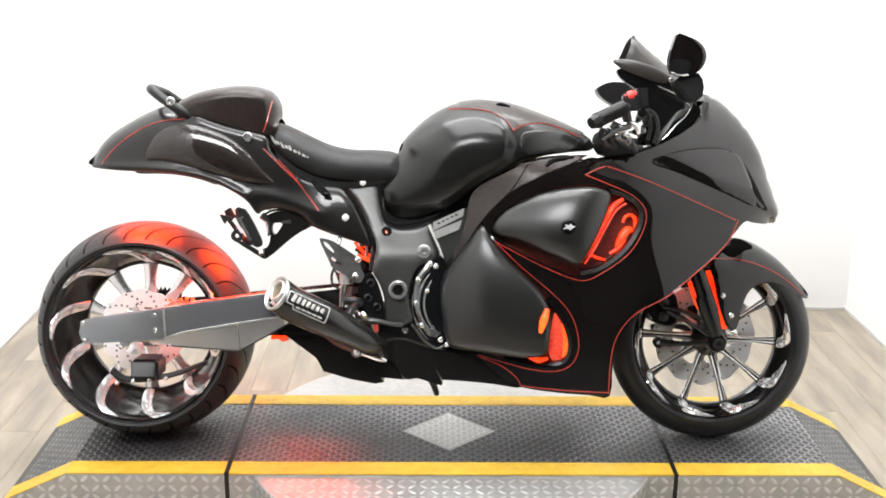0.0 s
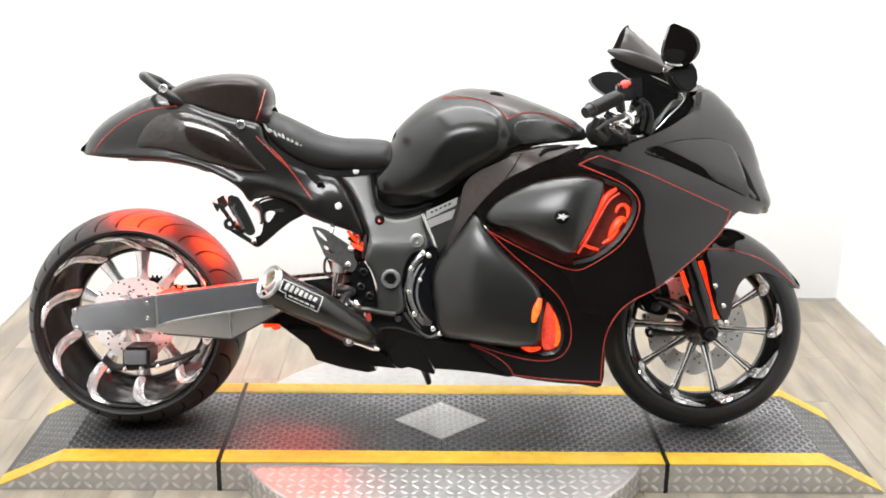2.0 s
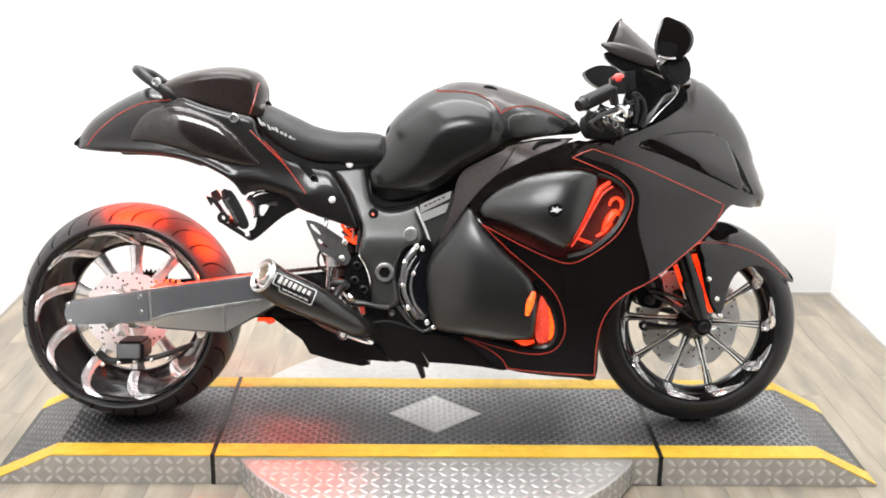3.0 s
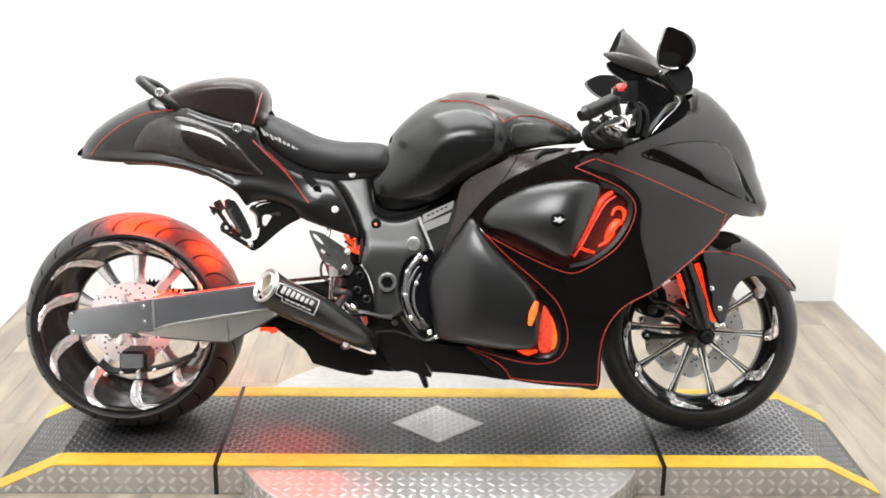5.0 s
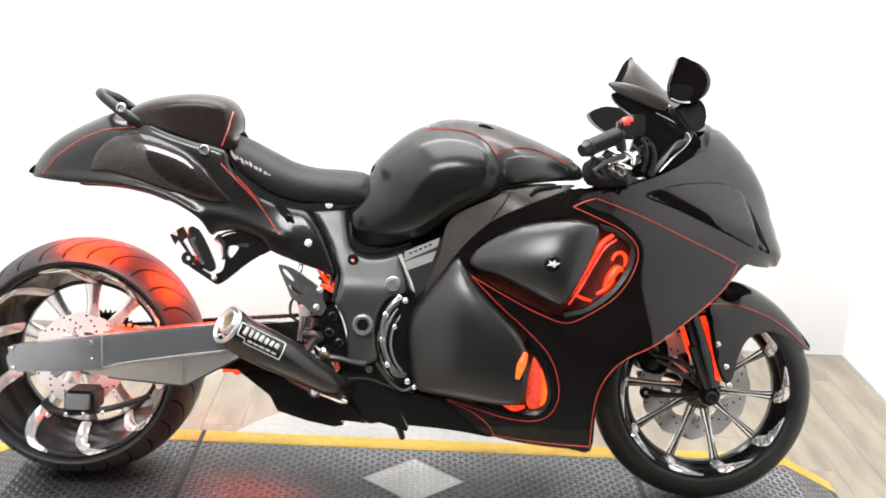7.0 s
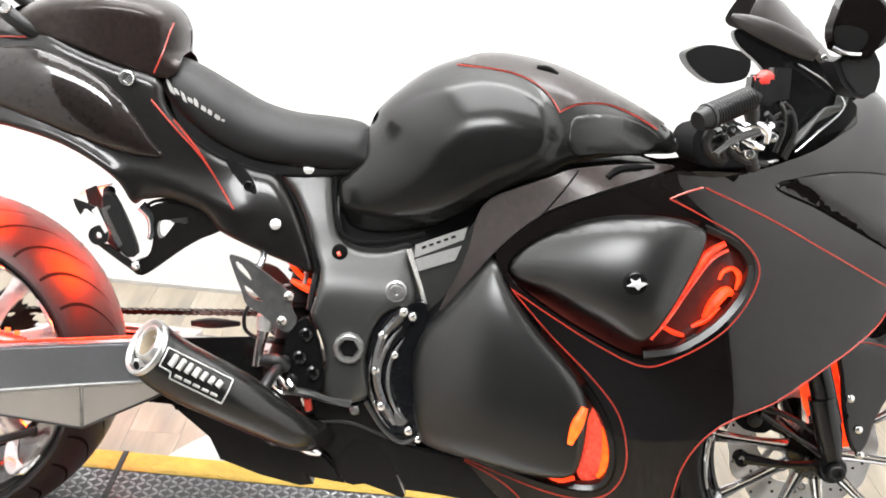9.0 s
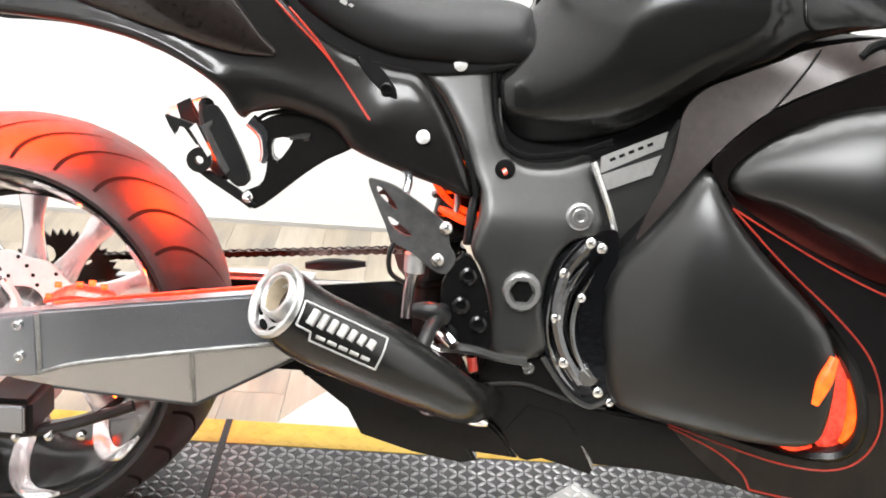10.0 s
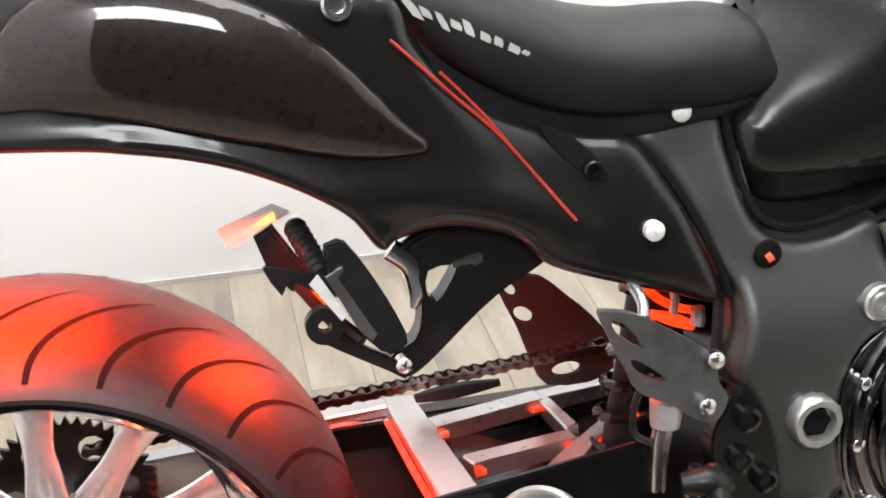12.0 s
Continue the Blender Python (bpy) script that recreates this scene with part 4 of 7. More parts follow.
part("cover_screw", bolt(*[(-0.336, -0.119, 0.710)][0], 0.0085, 0.005), M_BLACKRIM, bike)
# dark patch on the skin, with the shade of the dent as its colour
pair("screw_recess", M_NEARBLACK, tail, "", spline([(-0.378, 0.751), (-0.360, 0.745), (-0.340, 0.731), (-0.324, 0.710), (-0.322, 0.697), (-0.337, 0.702), (-0.357, 0.718), (-0.372, 0.736)], 3, True), lambda x, z: tail_f(x, z) + 0.0010, 0.003, 0.001, 0.012)
# seat script stands as plain pale slanted shapes
seat_f = surface(lambda x, z: seat_w(x), spline(SEAT_TOP, 4), 0.055)
part("filler_slot", tube([(x, -tank_w(x, z) - 0.002, z) for x, z in [(0.131, 0.964), (0.149, 0.963), (0.168, 0.957)]], [0.003, 0.005, 0.002], 8, 4), M_NEARBLACK, tank, "dark slot beside the filler cap")
part("seat_base", slab(spline([(-0.490, 0.849), (-0.440, 0.806), (-0.377, 0.771), (-0.266, 0.756), (-0.139, 0.757), (-0.203, 0.738), (-0.282, 0.728), (-0.345, 0.734), (-0.408, 0.752), (-0.459, 0.786)], 2, True), -0.088, 0.088, 0.004), M_PLASTIC, seat)
LOGO = [Vector(p) for p in ((-0.499, 0.876), (-0.483, 0.854), (-0.378, 0.818), (-0.3775, 0.804))]


def on_seat(u, v):
    """A place on the seat's flank inside the script's slanted field."""
    p = LOGO[0].lerp(LOGO[2], u).lerp(LOGO[1].lerp(LOGO[3], u), v)
    return p.x, p.y


def seat_mark(corners):
    bm = bmesh.new()
    front_v = [bm.verts.new((x, -seat_f(x, z) - 0.0016, z)) for x, z in corners]
    back_v = [bm.verts.new((x, -seat_f(x, z) + 0.003, z)) for x, z in corners]
    bm.faces.new(front_v)
    for j in range(len(corners)):
        k = (j + 1) % len(corners)
        bm.faces.new((front_v[j], back_v[j], back_v[k], front_v[k]))
    bmesh.ops.recalc_face_normals(bm, faces=bm.faces)
    part("stroke", bm, M_PRINT, seat)


for i, (hi, lo, wide) in enumerate(((-0.15, 1.05, 0.085), (0.25, 0.80, 0.070), (0.20, 1.10, 0.060), (0.28, 0.80, 0.075), (0.00, 0.85, 0.060), (0.28, 0.85, 0.075), (0.22, 0.82, 0.060), (0.28, 0.85, 0.080), (0.35, 0.70, 0.045))):
    u = i * 0.108
    mid_v = 0.5 * (hi + lo)
    seat_mark([on_seat(u + 0.030, hi), on_seat(u + 0.030 + wide * 0.75, hi + 0.05), on_seat(u + 0.012 + wide, mid_v), on_seat(u + wide * 0.8, lo), on_seat(u - 0.012, lo - 0.04), on_seat(u + 0.004, mid_v)])

# -- frame details --
part("rubber_seal", tube([(-0.290, -0.082, 0.731), (-0.261, -0.098, 0.696), (-0.234, -0.112, 0.649), (-0.214, -0.122, 0.603), (-0.206, -0.126, 0.575)], 0.004, 6), M_NEARBLACK, mframe)
part("rubber_seal", tube([(-0.191, -0.080, 0.738), (-0.186, -0.094, 0.691), (-0.177, -0.108, 0.657), (-0.163, -0.113, 0.639), (-0.131, -0.116, 0.631), (-0.072, -0.116, 0.641), (-0.025, -0.116, 0.659)], 0.0045, 6), M_NEARBLACK, mframe)
part("gusset", tube([(-0.183, -0.086, 0.704), (-0.181, -0.100, 0.668), (-0.171, -0.106, 0.648)], [0.003, 0.006, 0.003], 8), M_FRAME, mframe)
pv = [(-0.136, -0.160, 0.453), (-0.065, -0.150, 0.559), (-0.169, -0.127, 0.613)][0:3]
px_, _, pz_ = pv[0]
part("pivot_nut", turned([(0.014, 0.004), (0.027, 0.004), (0.027, -0.009), (0.024, -0.013), (0.018, -0.013), (0.016, -0.004), (0.014, -0.004)], pv[0], 12), M_PLATED, mframe, "steel swingarm pivot nut")
part("pivot_bore", turned([(0.0005, 0.001), (0.016, 0.001), (0.016, -0.006), (0.0005, -0.006)], pv[0], 6), M_NEARBLACK, mframe)
part("engine_bolt", turned([(0.0005, 0.004), (0.0185, 0.004), (0.0185, -0.005), (0.016, -0.007), (0.012, -0.007), (0.011, -0.011), (0.006, -0.011), (0.005, -0.006), (0.0005, -0.006)], pv[1], 24), M_PLATED, mframe)
part("frame_bore", turned([(0.0005, -0.004), (0.011, -0.004), (0.013, -0.003), (0.014, 0.0), (0.0005, 0.001)], pv[2], 24), M_NEARBLACK, mframe)
# an emitting dot stands in for the red glint of the LED behind
part("bore_glow", tube([(-0.172, -0.1315, 0.609), (-0.167, -0.1315, 0.612)], 0.0045, 8, 1, False), M_GLOW, mframe, "glowing spot for LED light inside the frame bore")

part("inner_frame", slab(spline([(-0.267, 0.705), (-0.188, 0.753), (-0.076, 0.762), (0.052, 0.755), (0.212, 0.801), (0.372, 0.821), (0.389, 0.741), (0.213, 0.676), (0.054, 0.530), (-0.034, 0.513), (-0.107, 0.529), (-0.171, 0.577), (-0.203, 0.601)], 2, True), -0.075, 0.075, 0.006), M_PLASTIC, bike, "dark airbox and inner frame under the tank")

# -- engine behind the fairing --
engine = part("engine_block", slab(spline([(-0.106, 0.534), (-0.035, 0.582), (0.052, 0.598), (0.211, 0.551), (0.371, 0.504), (0.421, 0.392), (0.375, 0.263), (0.216, 0.197), (-0.105, 0.213), (-0.201, 0.261), (-0.201, 0.357)], 3, True), -0.118, 0.120, 0.01), M_PLASTIC, bike, "dark engine block behind the fairing")
cov = spline([(-0.080, 0.512), (-0.043, 0.536), (-0.012, 0.541), (-0.008, 0.498), (-0.017, 0.451), (-0.015, 0.395), (-0.001, 0.338), (0.003, 0.303), (-0.023, 0.284), (-0.051, 0.293), (-0.080, 0.331), (-0.097, 0.371), (-0.102, 0.426), (-0.098, 0.477)], 4, True)
cover_p = part("clutch_cover", slab(cov, -0.150, -0.11, 0.010), M_ENGINE, bike, "glossy black engine cover with chrome bolts")
part("cover_rib", tube([(-0.049, -0.152, 0.523), (-0.077, -0.156, 0.484), (-0.086, -0.156, 0.429), (-0.073, -0.156, 0.374), (-0.042, -0.154, 0.326)], 0.009, 8), M_ENGINE, cover_p)
part("inner_cover", slab(spline([(-0.030, 0.504), (-0.050, 0.467), (-0.056, 0.420), (-0.045, 0.373), (-0.023, 0.336), (-0.014, 0.365), (-0.023, 0.420), (-0.024, 0.467)], 4, True), -0.168, -0.14, 0.008), M_ENGINE, cover_p)
ctr = [(0.033, -0.112, 0.415)][0]
part("clutch_dome", turned([(0.0005, 0.02), (0.084, 0.02), (0.084, -0.012), (0.080, -0.018), (0.066, -0.020), (0.062, -0.030), (0.050, -0.032), (0.046, -0.040), (0.0005, -0.042)], ctr, 48), M_ENGINE, cover_p, "stepped glossy black clutch dome")
for p in [(-0.048, -0.152, 0.525), (-0.080, -0.154, 0.481), (-0.086, -0.154, 0.418), (-0.070, -0.154, 0.355), (-0.018, -0.152, 0.314), (-0.032, -0.150, 0.518)]:
    part("cover_bolt", bolt(*p, 0.0075, 0.010, False), M_STEEL, cover_p)
for rad, y_, thick_ in ((0.128, -0.150, 0.0040), (0.113, -0.158, 0.0055), (0.097, -0.166, 0.0045)):
    arc = [(ctr[0] + rad * math.cos(a), y_, ctr[2] + rad * 1.06 * math.sin(a)) for a in np.linspace(2.38, 4.0, 22)]
    part("cover_ridge", tube(arc, [thick_ * min(1, 0.25 + k / 6, 0.25 + (21 - k) / 6) for k in range(22)], 8, 1, False), M_ENGINE, cover_p)
# thin steel line drawn for the silver highlight along the inner rim
part("cover_edge", tube([(ctr[0] + 0.1205 * math.cos(a), -0.1545, ctr[2] + 0.128 * math.sin(a)) for a in np.linspace(2.3, 3.9, 18)], 0.0016, 6, 1, False), M_STEEL, cover_p)
for p in [(-0.056, -0.168, 0.452), (0.000, -0.152, 0.300)]:
    part("cover_bolt", bolt(*p, 0.0060, 0.009, False), M_STEEL, cover_p)
part("filler_cap", turned([(0.0005, 0.004), (0.016, 0.004), (0.016, -0.008), (0.013, -0.012), (0.0005, -0.012)], [(-0.034, -0.152, 0.337)][0], 24), M_STEEL, cover_p)
part("cover_ring", tube([(-0.098, -0.150, 0.357), (-0.086, -0.150, 0.340), (-0.057, -0.150, 0.305), (-0.026, -0.150, 0.289), (-0.001, -0.150, 0.302)], 0.004, 8), M_FRAME, cover_p)
shelf = part("radiator_bracket", slab([(-0.050, 0.627), (0.051, 0.670), (0.063, 0.694), (0.051, 0.584), (-0.003, 0.520), (-0.035, 0.526)], -0.120, -0.10, 0.003), M_FRAME, bike, "grey bracket plate below the tank")
part("rail", tube([(-0.051, -0.128, 0.631), (-0.027, -0.132, 0.576), (-0.012, -0.130, 0.537)], 0.0055, 8), M_STEEL, shelf)
part("foil_label", slab([(-0.040, 0.638), (0.047, 0.678), (0.043, 0.656), (-0.039, 0.615)], -0.1235, -0.121, 0), M_LABEL, shelf, "silver printed foil label")
part("foil_label", slab([(-0.037, 0.613), (0.041, 0.645), (0.032, 0.618), (-0.034, 0.590)], -0.1235, -0.121, 0), M_LABEL, shelf, "silver printed foil label")
for i in range(5):
    q = [(-0.028, -0.124, 0.634), (0.033, -0.124, 0.663)]
    a, b2 = Vector(q[0]), Vector(q[1])
    part("label_bar", tube([a.lerp(b2, i / 5), a.lerp(b2, i / 5 + 0.12)], 0.0022, 4, 1, False, None, 0.2), M_PLASTIC, shelf)

# -- fairing --
fw_ = table([-0.08, 0.05, 0.15, 0.28, 0.42, 0.58, 0.75, 0.92], [0.155, 0.185, 0.208, 0.232, 0.232, 0.212, 0.180, 0.14])
fz_ = table([0.05, 0.15, 0.27, 0.42, 0.58, 0.72, 0.82, 0.92, 1.0], [0.84, 0.872, 0.915, 0.965, 1.0, 0.97, 0.89, 0.76, 0.6])
fs_ = table([0.15, 0.30, 0.42, 0.50, 0.56, 0.63, 0.70, 0.75, 0.80, 0.86, 0.95], [0.10, 0.10, 0.095, 0.075, 0.055, 0.045, 0.055, 0.02, -0.05, -0.08, -0.08])
fair_w = lambda x, z: fw_(x - fs_(z)) * fz_(z)
NOSE = [(0.716, 1.000), (0.757, 0.996), (0.799, 0.968), (0.854, 0.911), (0.899, 0.836), (0.930, 0.744), (0.954, 0.679), (0.950, 0.646), (0.925, 0.634)]
HOLE_A = spline([(0.119, 0.616), (0.151, 0.674), (0.244, 0.726), (0.351, 0.747), (0.427, 0.741), (0.492, 0.718), (0.525, 0.680), (0.520, 0.631), (0.481, 0.568), (0.416, 0.517), (0.358, 0.499), (0.286, 0.521), (0.201, 0.560)], 4, True)
hole_b = [(0.097, 0.639), (0.125, 0.598), (0.175, 0.541), (0.234, 0.487), (0.282, 0.438), (0.323, 0.382), (0.342, 0.319), (0.336, 0.269), (0.300, 0.247), (0.230, 0.250), (0.147, 0.267), (0.079, 0.283)]
fair_out = [(0.107, 0.663), (0.164, 0.719), (0.248, 0.765), (0.332, 0.801), (0.386, 0.821), (0.435, 0.814), (0.524, 0.836), (0.616, 0.874), (0.669, 0.905)] + [(0.709, 0.933), (0.696, 0.964)] + NOSE + [(0.850, 0.642), (0.818, 0.645)] + [(0.771, 0.598), (0.722, 0.550), (0.676, 0.511), (0.599, 0.449), (0.526, 0.411), (0.486, 0.373), (0.460, 0.325), (0.452, 0.259)] + [(0.446, 0.168), (0.391, 0.170), (0.304, 0.174), (0.210, 0.185), (0.150, 0.212)]
FAIR_OUT = fair_out + hole_b[::-1]
fair_f = surface(fair_w, spline(NOSE, 4), 0.20)


def fair_line(p):
    """Rounds the long edges, and keeps the sharp corner at the chin."""
    return spline(p, 3, True)


fairing = part("main_fairing", panel(fair_line(FAIR_OUT), fair_w, 0.003, 0.0, 0.012, [HOLE_A], spline(NOSE, 4), 0.20, True), M_GLOSS, bike, "glossy black fairing with red pinstripes")


POD_A = spline([(0.123, 0.617), (0.149, 0.671), (0.243, 0.721), (0.348, 0.740), (0.418, 0.734), (0.437, 0.713), (0.420, 0.659), (0.388, 0.589), (0.358, 0.540), (0.329, 0.536), (0.260, 0.564), (0.191, 0.594)], 4, True)
scoop = pillow(POD_A, 0.60)
scoop_w = lambda x, z: fair_w(x, z) - 0.010 + 0.016 * ease((x - 0.16) / 0.24) + 0.036 * scoop(x, z) + 0.012 * ease((0.70 - z) / 0.14)
pod_a = pair("upper_scoop", M_POD, fairing, "satin black bulging air scoop", POD_A, scoop_w, 0.03, 0.006, 0.010, inward=0.05)
POD_B = spline([(0.094, 0.636), (0.125, 0.590), (0.172, 0.535), (0.227, 0.483), (0.263, 0.439), (0.278, 0.390), (0.277, 0.327), (0.265, 0.286), (0.214, 0.275), (0.144, 0.280), (0.074, 0.287), (0.017, 0.292), (-0.002, 0.314), (-0.016, 0.365), (-0.026, 0.427), (-0.015, 0.485), (0.015, 0.528), (0.055, 0.584)], 4, True)
flank = pillow(POD_B, 0.50)
flank_w = lambda x, z: fair_w(x, z) - 0.010 + 0.030 * flank(x, z) + 0.052 * (1 - min(max((z - 0.30) / 0.36, 0.0), 1.0) ** 2) - 0.030 * min(max((0.13 - x) / 0.15, 0.0), 1.0) ** 2
pair("lower_bulge", M_POD, fairing, "satin black bulging lower side panel", POD_B, flank_w, 0.03, 0.010, 0.010, inward=0.08)
pair("upper_vent", M_REDLIT, fairing, "dark glossy vent behind the scoop, tinted red for LED light", HOLE_A, lambda x, z: fair_w(x, z) - 0.040, 0.01, 0.0, 0.02)
VENT_B = spline([(0.205, 0.527), (0.287, 0.439), (0.331, 0.379), (0.351, 0.316), (0.343, 0.258), (0.303, 0.235), (0.216, 0.238), (0.114, 0.260), (0.129, 0.370), (0.174, 0.465)], 4, True)
pair("lower_vent", M_REDLIT, fairing, "dark glossy lower vent, tinted red for LED light", VENT_B, lambda x, z: fair_w(x, z) - 0.034, 0.01, 0.0, 0.02)
# inner wall of the vents
part("vent_wall", tube([(x, -fair_w(x, z) + 0.020, z) for x, z in spline([(0.433, 0.736), (0.496, 0.712), (0.524, 0.677), (0.519, 0.629), (0.480, 0.569), (0.419, 0.521), (0.361, 0.505)], 4)], 0.013, 8, 1, False, None, 1.5), M_SATIN, fairing)
part("vent_wall", tube([(x, -fair_w(x, z) + 0.020, z) for x, z in spline([(0.276, 0.438), (0.319, 0.379), (0.339, 0.316), (0.332, 0.269), (0.299, 0.250), (0.232, 0.253), (0.161, 0.267)], 4)], 0.011, 8, 1, False, None, 1.5), M_SATIN, fairing)
# LED light inside the vents: the strip and its reflections drawn as glowing bars
for pts, deep, rad, m_ in (([(0.358, 0.539), (0.377, 0.573), (0.410, 0.632), (0.441, 0.686), (0.471, 0.709)], 0.008, [0.004, 0.0075, 0.0075, 0.0070, 0.005], M_LED),
                           ([(0.372, 0.532), (0.396, 0.573), (0.425, 0.629), (0.455, 0.678), (0.482, 0.697)], 0.022, [0.003, 0.004, 0.004, 0.0035, 0.003], M_GLOW),
                           ([(0.474, 0.645), (0.480, 0.660), (0.495, 0.666), (0.508, 0.654), (0.507, 0.630)], 0.026, [0.003, 0.004, 0.004, 0.005, 0.004], M_LED),
                           ([(0.457, 0.577), (0.469, 0.601), (0.487, 0.625), (0.501, 0.623)], 0.027, [0.004, 0.010, 0.010, 0.005], M_LED),
                           ([(0.439, 0.561), (0.461, 0.574), (0.482, 0.598)], 0.028, [0.003, 0.005, 0.003], M_LED),
                           ([(0.387, 0.557), (0.409, 0.548), (0.427, 0.544)], 0.026, [0.003, 0.0042, 0.003], M_LED),
                           ([(0.435, 0.730), (0.457, 0.721), (0.476, 0.712)], 0.024, [0.002, 0.005, 0.003], M_GLOW)):
    part("led_strip" if m_ is M_LED else "led_reflector", tube([(x, -fair_w(x, z) + deep, z) for x, z in pts], rad, 8, 5), m_, fairing, "glowing red band for the vent LED and its reflections" if m_ is M_LED else "")
lens_b = spline([(0.283, 0.299), (0.289, 0.362), (0.301, 0.403), (0.325, 0.372), (0.339, 0.322), (0.338, 0.284), (0.316, 0.255), (0.288, 0.264)], 3, True)
pair("led_lens", M_GLOW, fairing, "lit red LED lens in the lower vent", lens_b, lambda x, z: fair_w(x, z) - 0.022, 0.01, 0.006, 0.01)
part("led_core", tube([(x, -fair_w(x, z) + 0.018, z) for x, z in [(0.315, 0.367), (0.326, 0.328), (0.327, 0.295), (0.318, 0.273)]], [0.003, 0.008, 0.008, 0.003], 10, 5), M_LEDHOT, fairing)
# glowing spots stand in for LED reflections on the bulge and vent lip
part("led_reflector", tube([(x, -flank_w(x, z) - 0.001, z) for x, z in [(0.250, 0.350), (0.258, 0.384), (0.268, 0.414)]], [0.005, 0.0105, 0.006], 10, 5), M_LEDHOT, fairing, "orange red LED reflection drawn as a glowing spot")
part("led_reflector", tube([(x, -fair_w(x, z) + 0.004, z) for x, z in [(0.223, 0.272), (0.251, 0.263), (0.277, 0.269)]], [0.003, 0.007, 0.004], 8, 4), M_LED, fairing)
em = [(0.319, 0.636)][0]
part("emblem", turned([(0.0005, 0.02), (0.020, 0.02), (0.020, -0.004), (0.017, -0.009), (0.0005, -0.011)], (em[0], -scoop_w(*em) + 0.004, em[1]), 32), M_BLACKRIM, pod_a, "round black fairing cap with chrome motif")
motif = [(em[0] + r * math.cos(a), em[1] + r * 0.8 * math.sin(a)) for a, r in [(0.2, 0.018), (0.7, 0.008), (1.2, 0.013), (1.8, 0.006), (2.4, 0.015), (3.0, 0.008), (3.5, 0.016), (4.2, 0.006), (5.0, 0.012), (5.6, 0.009)]]
part("motif", slab(motif, -scoop_w(*em) - 0.012, -scoop_w(*em) - 0.004, 0.001), M_DISC, pod_a)
stripe_a = [(0.128, 0.591), (0.201, 0.553), (0.285, 0.513), (0.358, 0.489), (0.408, 0.505), (0.484, 0.559), (0.525, 0.623), (0.532, 0.677), (0.496, 0.719), (0.426, 0.751), (0.368, 0.774)]
stripe(stripe_a, fair_f, fairing)
stripe([(0.369, 0.774), (0.396, 0.787), (0.424, 0.797)], fair_f, fairing)
stripe([(0.428, 0.797), (0.540, 0.758), (0.665, 0.705), (0.789, 0.652)], fair_f, fairing)
stripe([(0.797, 0.651), (0.772, 0.599), (0.726, 0.551), (0.677, 0.510), (0.600, 0.447), (0.524, 0.407), (0.482, 0.369), (0.456, 0.320), (0.446, 0.261), (0.443, 0.174)], fair_f, fairing)
stripe([(0.441, 0.178), (0.335, 0.181), (0.257, 0.185), (0.205, 0.190)], fair_f, fairing)
stripe([(0.205, 0.190), (0.190, 0.215), (0.149, 0.244), (0.086, 0.269)], fair_f, fairing)
stripe([(0.130, 0.589), (0.203, 0.520), (0.281, 0.455), (0.329, 0.404), (0.353, 0.349), (0.358, 0.296), (0.339, 0.254), (0.300, 0.235), (0.238, 0.236), (0.160, 0.253), (0.085, 0.273)], fair_f, fairing)
mid = spline([(0.210, 0.803), (0.171, 0.784), (0.125, 0.761), (0.082, 0.736), (0.061, 0.704), (0.054, 0.662), (0.042, 0.615), (0.025, 0.572), (0.014, 0.531), (0.050, 0.584), (0.102, 0.659), (0.167, 0.724), (0.249, 0.770), (0.333, 0.806), (0.374, 0.827), (0.294, 0.821)], 4, True)
MID_EDGE = spline([(0.014, 0.531), (0.050, 0.584), (0.102, 0.659), (0.167, 0.724), (0.249, 0.770), (0.333, 0.806), (0.374, 0.827)], 4)
mid_w = lambda x, z: fair_w(x, z) - 0.0055 - 0.42 * float(seg_dist([(x, z)], MID_EDGE, False)[0])
pair("mid_cowl", M_COWL, fairing, "glossy brown pearl cowl below the tank", mid, mid_w, 0.006, 0.0, 0.010)
part("cowl_slot", tube([(x, -mid_w(x, z) - 0.001, z) for x, z in spline([(0.264, 0.796), (0.280, 0.810), (0.305, 0.817), (0.340, 0.822)], 4)], [0.005] * 3 + [0.0065] * 7 + [0.004] * 3, 8, 1, False), M_NEARBLACK, fairing, "dark slot in the cowl")
part("cowl_line", tube([(x, -mid_w(x, z) - 0.0004, z) for x, z in spline([(0.217, 0.802), (0.190, 0.758), (0.151, 0.704), (0.108, 0.662)], 5)], 0.0016, 6, 1, False), M_NEARBLACK, fairing)
HEAD = spline([(0.551, 0.813), (0.641, 0.839), (0.735, 0.847), (0.790, 0.835), (0.815, 0.803), (0.839, 0.739), (0.852, 0.691), (0.794, 0.712), (0.722, 0.743), (0.627, 0.784)], 4, True)
HEAD_LOW = spline([(0.551, 0.813), (0.627, 0.784), (0.722, 0.743), (0.794, 0.712), (0.852, 0.691)], 4)
HEAD_TOP = spline([(0.551, 0.813), (0.641, 0.839), (0.735, 0.847), (0.790, 0.835)], 4)


def head_w(x, z):
    """The lens swells out steeply along its lower edge and gently under the brow."""
    low_, up_ = float(seg_dist([(x, z)], HEAD_LOW, False)[0]), float(seg_dist([(x, z)], HEAD_TOP, False)[0])
    return fair_f(x, z) + 0.003 + 0.40 * min(low_, 0.026) + 0.10 * min(up_, 0.030)


